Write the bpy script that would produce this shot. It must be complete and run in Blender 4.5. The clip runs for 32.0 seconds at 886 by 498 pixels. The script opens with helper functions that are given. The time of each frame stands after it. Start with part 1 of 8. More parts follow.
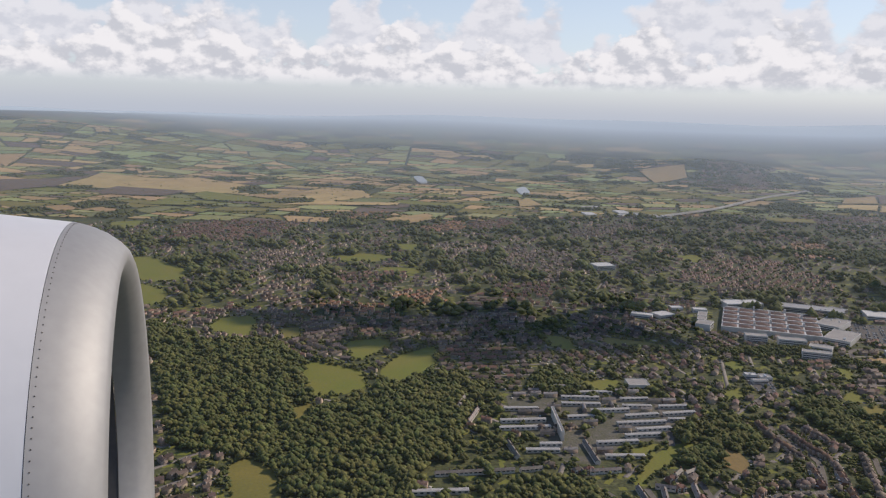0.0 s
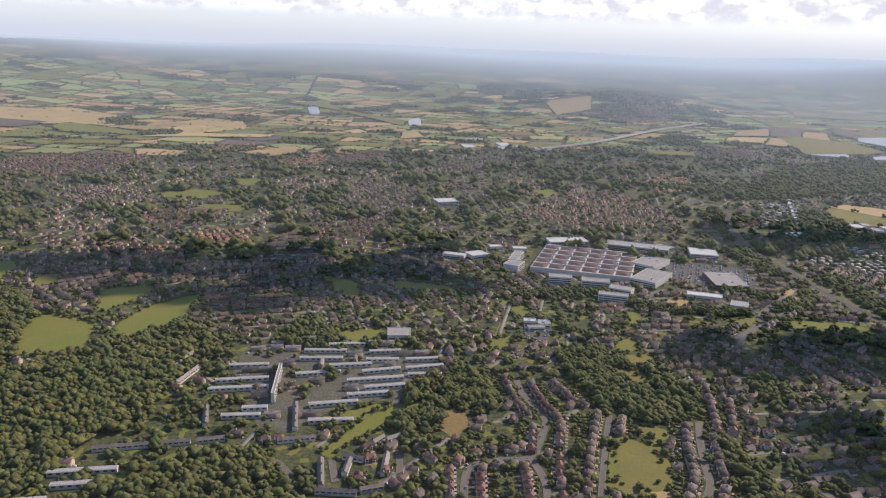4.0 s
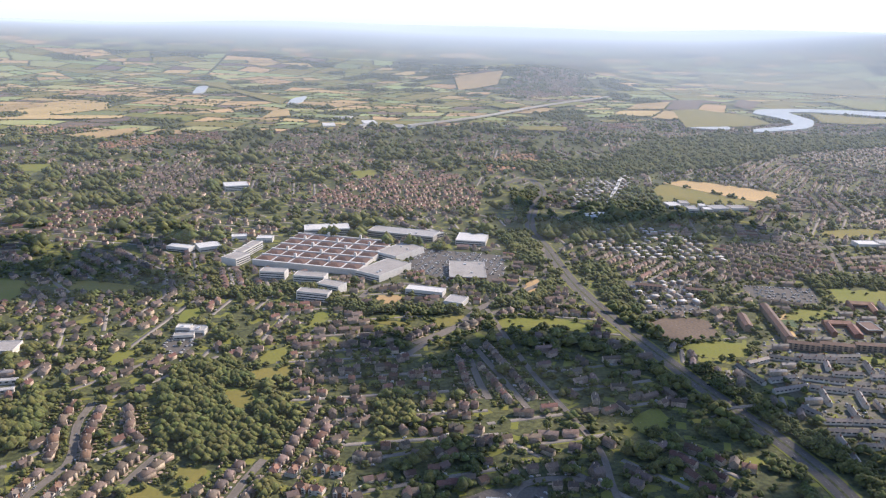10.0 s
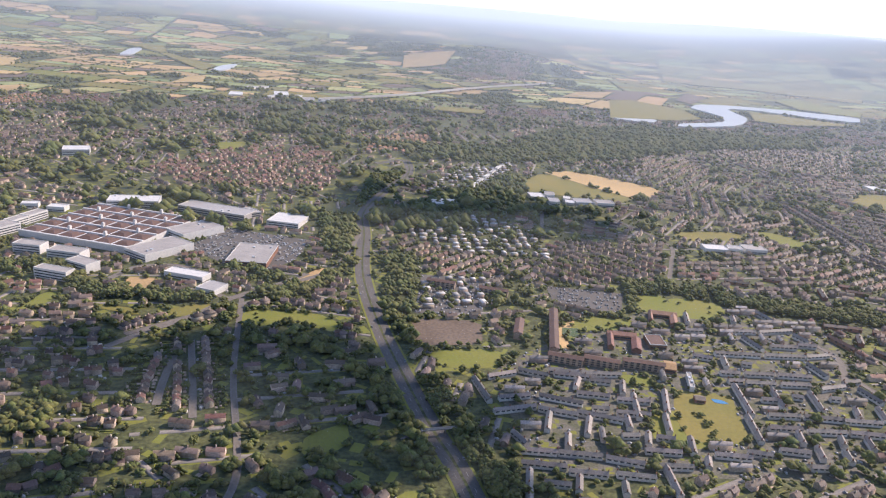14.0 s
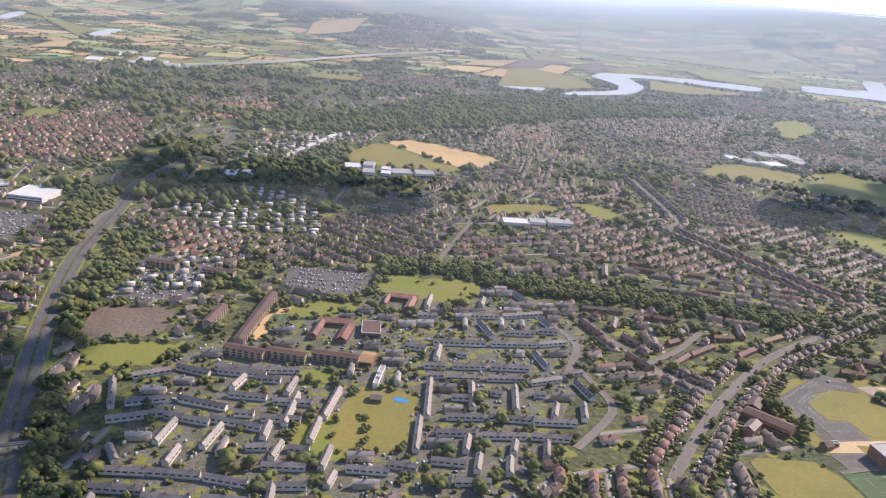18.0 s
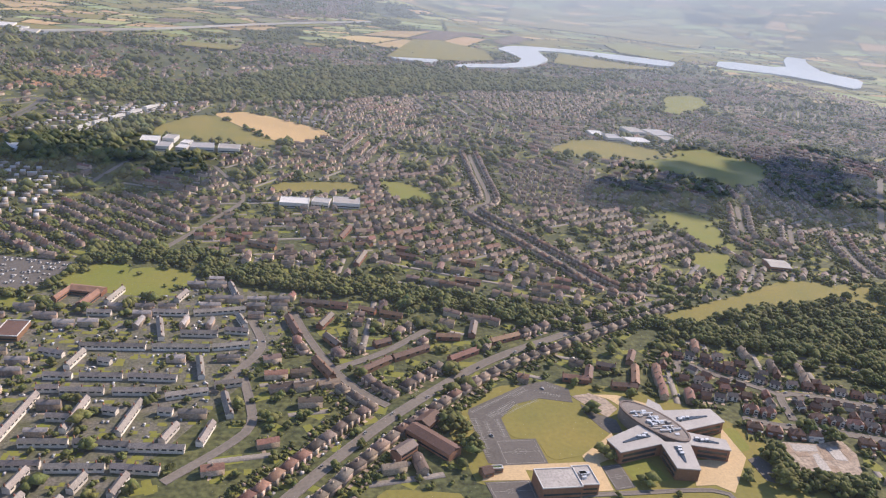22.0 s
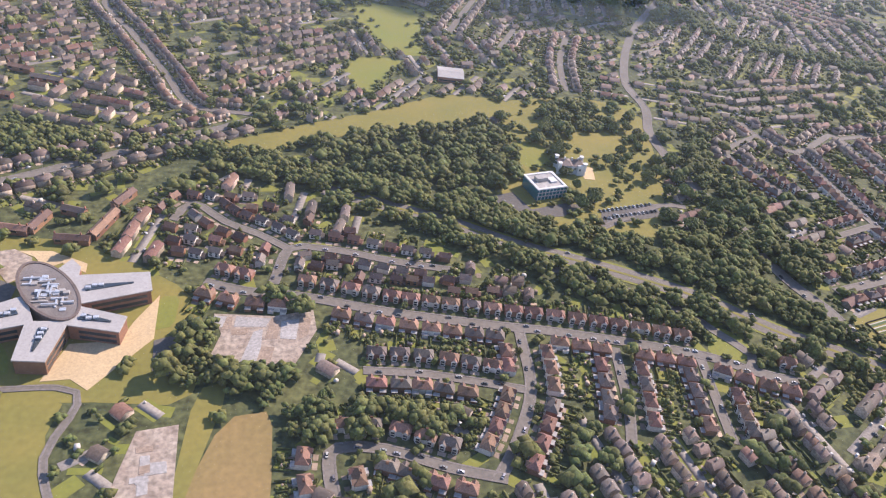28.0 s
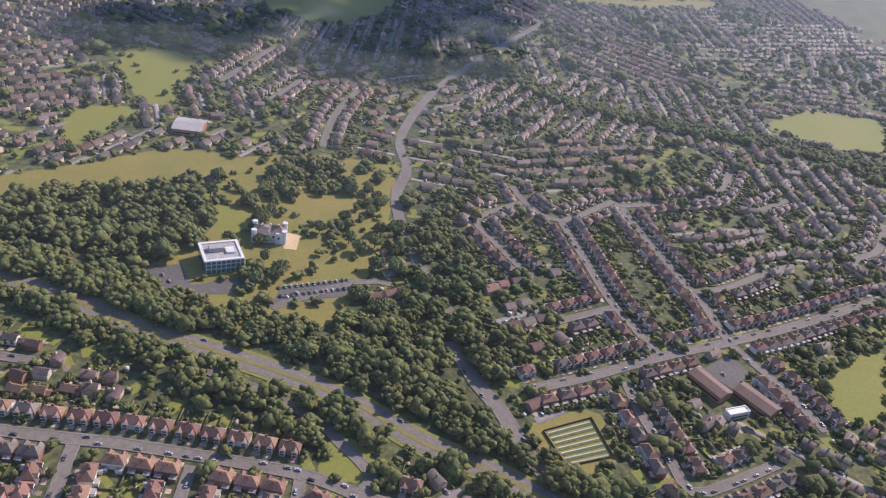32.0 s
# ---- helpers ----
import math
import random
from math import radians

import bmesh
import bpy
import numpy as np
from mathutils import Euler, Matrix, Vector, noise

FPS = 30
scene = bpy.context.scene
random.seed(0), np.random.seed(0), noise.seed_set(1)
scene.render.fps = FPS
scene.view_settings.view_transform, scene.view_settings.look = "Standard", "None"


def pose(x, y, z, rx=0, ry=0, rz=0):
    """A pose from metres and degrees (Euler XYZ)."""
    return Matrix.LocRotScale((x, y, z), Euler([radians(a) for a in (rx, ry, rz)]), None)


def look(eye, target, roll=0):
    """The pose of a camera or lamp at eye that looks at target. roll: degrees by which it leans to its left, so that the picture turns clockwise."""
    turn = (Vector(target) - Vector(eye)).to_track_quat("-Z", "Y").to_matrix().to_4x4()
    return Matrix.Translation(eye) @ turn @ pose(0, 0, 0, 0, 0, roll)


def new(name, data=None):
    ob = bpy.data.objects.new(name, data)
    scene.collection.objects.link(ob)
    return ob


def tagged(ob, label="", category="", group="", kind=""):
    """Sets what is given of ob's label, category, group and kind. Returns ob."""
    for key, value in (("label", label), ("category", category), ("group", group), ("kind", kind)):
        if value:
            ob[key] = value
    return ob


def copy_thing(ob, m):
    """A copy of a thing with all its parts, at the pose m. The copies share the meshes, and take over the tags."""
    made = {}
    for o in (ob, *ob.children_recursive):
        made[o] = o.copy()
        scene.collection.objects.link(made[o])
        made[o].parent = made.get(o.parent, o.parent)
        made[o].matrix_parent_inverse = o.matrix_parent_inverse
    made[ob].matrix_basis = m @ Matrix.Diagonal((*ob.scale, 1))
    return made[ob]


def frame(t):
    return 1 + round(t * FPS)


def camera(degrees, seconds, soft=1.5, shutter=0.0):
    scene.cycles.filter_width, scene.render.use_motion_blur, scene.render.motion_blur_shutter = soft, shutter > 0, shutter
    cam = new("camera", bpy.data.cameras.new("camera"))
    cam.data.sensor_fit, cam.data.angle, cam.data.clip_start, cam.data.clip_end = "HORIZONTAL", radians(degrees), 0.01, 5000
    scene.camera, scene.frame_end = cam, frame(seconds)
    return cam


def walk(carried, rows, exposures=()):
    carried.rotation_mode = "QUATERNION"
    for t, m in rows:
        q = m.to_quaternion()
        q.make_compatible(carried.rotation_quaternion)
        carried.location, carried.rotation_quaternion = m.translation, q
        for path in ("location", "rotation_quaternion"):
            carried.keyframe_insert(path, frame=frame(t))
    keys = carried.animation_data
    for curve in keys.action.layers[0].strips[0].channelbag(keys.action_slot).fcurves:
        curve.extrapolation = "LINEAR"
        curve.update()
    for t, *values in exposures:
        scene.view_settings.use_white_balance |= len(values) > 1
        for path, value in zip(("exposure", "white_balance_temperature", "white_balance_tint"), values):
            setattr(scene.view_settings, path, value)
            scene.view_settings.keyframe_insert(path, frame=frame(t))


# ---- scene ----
cam = camera(59.4, 32.0, soft=1.2)
EXPOSURES = [(0.0, -0.33, 6250, 15), (1.2, -0.05, 6200, 15), (3.0, 0.08, 6200, 15), (6.0, 0.14, 5950, 22), (6.9, 0.68, 5850, 19), (8.0, 0.92, 5900, 17), (9.0, 0.63, 6050, 17), (11.0, 0.6, 6100, 17), (12.0, 0.5, 6100, 17), (13.0, 0.69, 6130, 22), (16.0, 0.59, 6130, 19), (18.0, 0.71, 6080, 20), (19.0, 0.71, 6080, 20), (21.0, 0.55, 6130, 20), (23.0, 0.72, 6280, 21), (25.0, 0.92, 6020, 22), (29.0, 0.94, 5920, 23), (31.0, 0.8, 5800, 24), (32.0, 0.56, 5780, 24)]
ROWS = [
    (0.0, 0.0, 0.0, 202.01, 80.08, -1.2, 0.21),
    (0.5, 17.42, 8.38, 201.42, 75.93, -2.24, -0.47),
    (1.0, 34.87, 16.37, 200.83, 76.67, -2.11, -1.95),
    (1.5, 52.35, 24.01, 200.23, 76.27, -1.58, -2.53),
    (2.0, 69.86, 31.32, 199.62, 76.57, -1.26, -3.2),
    (2.5, 87.42, 38.34, 198.99, 75.96, -1.44, -3.27),
    (3.0, 105.02, 45.09, 198.35, 75.57, -1.78, -3.93),
    (3.5, 122.66, 51.6, 197.7, 75.11, -2.19, -4.26),
    (5.5, 193.77, 75.7, 194.94, 76.16, 0.78, -1.71),
    (6.0, 211.69, 81.34, 194.22, 71.36, 0.33, -1.63),
    (6.5, 229.65, 86.86, 193.48, 68.32, -1.24, -1.55),
    (7.0, 247.68, 92.28, 192.73, 68.38, -0.73, -0.88),
    (7.5, 265.75, 97.6, 191.97, 70.51, -1.72, -0.14),
    (8.0, 283.88, 102.84, 191.19, 72.67, -0.5, -1.96),
    (8.5, 302.06, 108.02, 190.41, 75.42, -1.33, -3.98),
    (9.0, 320.29, 113.12, 189.62, 73.69, -1.3, -5.13),
    (9.5, 338.56, 118.18, 188.83, 75.21, -0.82, -6.05),
    (10.0, 356.88, 123.18, 188.03, 73.84, -1.03, -6.05),
    (10.5, 375.23, 128.15, 187.23, 74.44, -1.22, -7.39),
    (11.0, 393.63, 133.07, 186.44, 73.84, -0.8, -7.32),
    (11.5, 412.05, 137.96, 185.64, 73.21, -0.98, -6.4),
    (12.0, 430.51, 142.82, 184.85, 74.74, -1.36, -5.76),
    (12.5, 448.99, 147.64, 184.07, 71.66, -3.17, -6.01),
    (13.0, 467.48, 152.43, 183.29, 68.94, -4.34, -5.74),
    (13.5, 486.0, 157.19, 182.53, 70.83, -4.62, -6.19),
    (15.5, 560.11, 175.88, 179.65, 73.71, -2.98, -6.2),
    (16.0, 578.62, 180.45, 178.98, 73.27, -3.06, -6.77),
    (16.5, 597.12, 184.98, 178.33, 73.39, -3.55, -7.52),
    (17.0, 615.6, 189.45, 177.71, 72.65, -4.49, -8.64),
    (17.5, 634.05, 193.87, 177.12, 70.07, -5.67, -8.82),
    (18.0, 652.47, 198.23, 176.56, 70.82, -4.79, -9.19),
    (18.5, 670.84, 202.52, 176.03, 70.63, -5.44, -9.34),
    (19.0, 689.18, 206.75, 175.54, 70.87, -6.06, -9.57),
    (19.5, 707.46, 210.89, 175.08, 71.69, -6.06, -9.81),
    (20.0, 725.69, 214.96, 174.65, 72.35, -5.43, -10.41),
    (20.5, 743.86, 218.94, 174.26, 72.45, -5.24, -10.58),
    (21.0, 761.96, 222.83, 173.91, 71.75, -4.19, -10.7),
    (21.5, 779.99, 226.62, 173.59, 70.11, -4.43, -10.12),
    (22.0, 797.94, 230.31, 173.31, 69.34, -5.56, -11.49),
    (22.5, 815.8, 233.89, 173.07, 66.03, -6.97, -11.53),
    (23.0, 833.59, 237.36, 172.87, 60.98, -7.65, -11.88),
    (23.5, 851.27, 240.72, 172.7, 59.38, -9.31, -11.48),
    (24.0, 868.87, 243.96, 172.56, 58.79, -8.7, -10.82),
    (24.5, 886.36, 247.08, 172.46, 58.32, -7.86, -10.91),
    (25.0, 903.74, 250.08, 172.39, 58.64, -6.81, -11.26),
    (25.5, 921.02, 252.95, 172.35, 58.46, -6.47, -11.97),
    (27.5, 988.97, 263.15, 172.43, 56.16, -6.57, -13.82),
    (28.0, 1005.65, 265.38, 172.5, 54.5, -7.51, -14.12),
    (28.5, 1022.21, 267.49, 172.57, 52.82, -7.85, -13.97),
    (29.0, 1038.64, 269.49, 172.64, 53.34, -7.74, -12.25),
    (29.5, 1054.94, 271.37, 172.72, 55.01, -8.58, -12.85),
    (30.0, 1071.12, 273.14, 172.78, 56.26, -7.79, -13.03),
    (30.5, 1087.16, 274.81, 172.83, 55.56, -8.27, -13.53),
    (31.0, 1103.07, 276.38, 172.86, 55.19, -8.92, -14.23),
    (31.5, 1118.86, 277.88, 172.87, 55.74, -9.7, -14.44),
    (32.0, 1134.51, 279.3, 172.83, 58.27, -9.31, -15.03),
]
walk(cam, [(t, pose(x, y, z, rx, ry, rz)) for t, x, y, z, rx, ry, rz in ROWS],
     EXPOSURES)

# ---- light: late-afternoon sun ahead and to the right, cumulus sky ----
SUN_DIR = Vector((0.82, 0.40, 0.66)).normalized()
world = bpy.data.worlds.new("sky")
scene.world = world
world.use_nodes = True
wn, wl = world.node_tree.nodes, world.node_tree.links
sky = wn.new("ShaderNodeTexSky")
sky.sky_type = "NISHITA"
sky.sun_disc = False
sky.sun_elevation = math.asin(SUN_DIR.z)
sky.sun_rotation = math.atan2(SUN_DIR.x, SUN_DIR.y)
sky.air_density, sky.dust_density, sky.ozone_density = 1.0, 0.4, 1.6
wn["Background"].inputs["Strength"].default_value = 0.13
# cumulus drawn over the sky: noise on a flat layer above the land, fading into pale haze at the horizon
coord, axis = wn.new("ShaderNodeTexCoord"), wn.new("ShaderNodeSeparateXYZ")
wl.new(coord.outputs["Generated"], axis.inputs[0])


def sky_math(op, a, b=None, clamp=False):
    q = wn.new("ShaderNodeMath")
    q.operation, q.use_clamp = op, clamp
    for i, v in enumerate((a, b)):
        if isinstance(v, bpy.types.NodeSocket):
            wl.new(v, q.inputs[i])
        elif v is not None:
            q.inputs[i].default_value = v
    return q.outputs[0]


def sky_range(v, lo, hi, a, b):
    q = wn.new("ShaderNodeMapRange")
    q.interpolation_type = "SMOOTHSTEP"
    wl.new(v, q.inputs["Value"])
    for key, x in (("From Min", lo), ("From Max", hi), ("To Min", a), ("To Max", b)):
        q.inputs[key].default_value = x
    return q.outputs["Result"]


def sky_noise(scale, detail, shift=(0.0, 0.0, 0.0), rise=1.5):
    q, vec = wn.new("ShaderNodeTexNoise"), wn.new("ShaderNodeCombineXYZ")
    q.inputs["Scale"].default_value, q.inputs["Detail"].default_value, q.inputs["Roughness"].default_value = scale, detail, 0.54
    for i, (key, stretch) in enumerate((("X", 1.0), ("Y", 1.0), ("Z", rise))):
        wl.new(sky_math("ADD", sky_math("MULTIPLY", axis.outputs[key], stretch), shift[i]), vec.inputs[i])
    wl.new(vec.outputs[0], q.inputs["Vector"])
    return q.outputs["Fac"]


def sky_mix(fac, a, b):
    q = wn.new("ShaderNodeMix")
    q.data_type = "RGBA"
    for sock, v in ((q.inputs["Factor"], fac), (q.inputs["A"], a), (q.inputs["B"], b)):
        if isinstance(v, bpy.types.NodeSocket):
            wl.new(v, sock)
        else:
            sock.default_value = v
    return q.outputs["Result"]


# two banks of cumulus with heaped tops, brighter on the side turned to the sun
def cloud_bank(under, low, high, base, seed, edge, dim, bright):
    tops = sky_math("ADD", sky_math("MULTIPLY", sky_noise(9.0, 2, (seed, 0, 0), 0.0), high), low)
    lumps = sky_noise(30.0, 8, (0, seed, 0))
    lift = sky_math("SUBTRACT", sky_math("ADD", tops, sky_math("MULTIPLY", sky_math("SUBTRACT", lumps, 0.5), 0.12)), axis.outputs["Z"])
    mask = sky_math("MULTIPLY", sky_range(lift, 0.0, edge, 0, 1), sky_range(axis.outputs["Z"], base, base + 0.018, 0, 1))
    lit = sky_math("SUBTRACT", lumps, sky_noise(30.0, 8, (0.007, seed + 0.002, 0.014)))
    tone = sky_mix(sky_range(lit, -0.14, 0.10, 0, 1), dim, bright)
    return sky_mix(mask, under, tone)


pale_sky = sky_mix(sky_range(axis.outputs["Z"], 0.10, 0.30, 0.5, 0.0), sky.outputs[0], (7.4, 7.9, 8.4, 1))
rear = cloud_bank(pale_sky, -0.05, 0.36, 0.05, 3.1, 0.03, (6.2, 6.35, 6.6, 1), (7.5, 7.5, 7.5, 1))
cloudy = cloud_bank(rear, -0.005, 0.19, 0.026, 7.7, 0.012, (5.7, 5.8, 5.95, 1), (8.5, 8.3, 8.0, 1))
veil = sky_range(axis.outputs["Z"], -0.01, 0.055, 0.97, 0.0)
wl.new(sky_mix(veil, cloudy, (4.7, 5.1, 5.6, 1)), wn["Background"].inputs["Color"])
sun = bpy.data.lights.new("sun", "SUN")
sun.energy, sun.angle, sun.color = 4.6, radians(0.6), (1.0, 0.855, 0.66)
sun_ob = new("sun", sun)
sun_ob.matrix_world = look(SUN_DIR * 900, (0, 0, 0))


# ---- materials ----
def material(name, base, rough=0.9, scale=(0.3, 3.0), amount=(0.25, 0.25), tint=None, random_by=None, spread=0.25,
             bump=0.0, metal=0.0, hue=0.0, spec=0.3):
    """A surface with variation at two scales; tint is the second colour of the coarse one."""
    m = bpy.data.materials.new(name)
    m.use_nodes = True
    n, l = m.node_tree.nodes, m.node_tree.links
    b = n["Principled BSDF"]
    b.inputs["Roughness"].default_value = rough
    b.inputs["Metallic"].default_value = metal
    b.inputs["Specular IOR Level"].default_value = spec
    geo = n.new("ShaderNodeNewGeometry")
    tint = tint or [c * (1 - amount[0]) for c in base]

    def noise_tex(s, detail):
        t = n.new("ShaderNodeTexNoise")
        t.inputs["Scale"].default_value, t.inputs["Detail"].default_value = s, detail
        l.new(geo.outputs["Position"], t.inputs["Vector"])
        return t.outputs["Fac"]

    def mixed(kind, fac, a, c):
        x = n.new("ShaderNodeMix")
        x.data_type, x.blend_type = "RGBA", kind
        for sock, v in ((x.inputs["Factor"], fac), (x.inputs["A"], a), (x.inputs["B"], c)):
            if isinstance(v, bpy.types.NodeSocket):
                l.new(v, sock)
            else:
                sock.default_value = v
        return x.outputs["Result"]

    def ramp(fac, lo, hi):
        r = n.new("ShaderNodeMapRange")
        l.new(fac, r.inputs["Value"])
        r.inputs["From Min"].default_value, r.inputs["From Max"].default_value = 0.32, 0.68
        r.inputs["To Min"].default_value, r.inputs["To Max"].default_value = lo, hi
        return r.outputs["Result"]

    col = mixed("MIX", ramp(noise_tex(scale[0], 4), 0, 1), (*base, 1), (*tint, 1))
    fine = noise_tex(scale[1], 5)
    g = n.new("ShaderNodeCombineColor")
    v = ramp(fine, 1 - amount[1], 1 + amount[1])
    for i in range(3):
        l.new(v, g.inputs[i])
    col = mixed("MULTIPLY", 1.0, col, g.outputs[0])
    if random_by:
        src = n.new("ShaderNodeObjectInfo").outputs["Random"] if random_by == "object" else geo.outputs["Random Per Island"]
        h = n.new("ShaderNodeHueSaturation")
        r = n.new("ShaderNodeMapRange")
        l.new(src, r.inputs["Value"])
        r.inputs["To Min"].default_value, r.inputs["To Max"].default_value = 1 - spread, 1 + spread
        l.new(r.outputs["Result"], h.inputs["Value"])
        if hue:
            w = n.new("ShaderNodeMath")
            w.operation = "FRACT"
            k = n.new("ShaderNodeMath")
            k.operation = "MULTIPLY"
            k.inputs[1].default_value = 37.7
            l.new(src, k.inputs[0])
            l.new(k.outputs[0], w.inputs[0])
            r2 = n.new("ShaderNodeMapRange")
            l.new(w.outputs[0], r2.inputs["Value"])
            r2.inputs["To Min"].default_value, r2.inputs["To Max"].default_value = 0.5 - hue, 0.5 + hue
            l.new(r2.outputs["Result"], h.inputs["Hue"])
        l.new(col, h.inputs["Color"])
        col = h.outputs["Color"]
    l.new(col, b.inputs["Base Color"])
    if bump:
        bp = n.new("ShaderNodeBump")
        bp.inputs["Strength"].default_value, bp.inputs["Distance"].default_value = bump, 0.3
        l.new(fine, bp.inputs["Height"])
        l.new(bp.outputs["Normal"], b.inputs["Normal"])
    return m


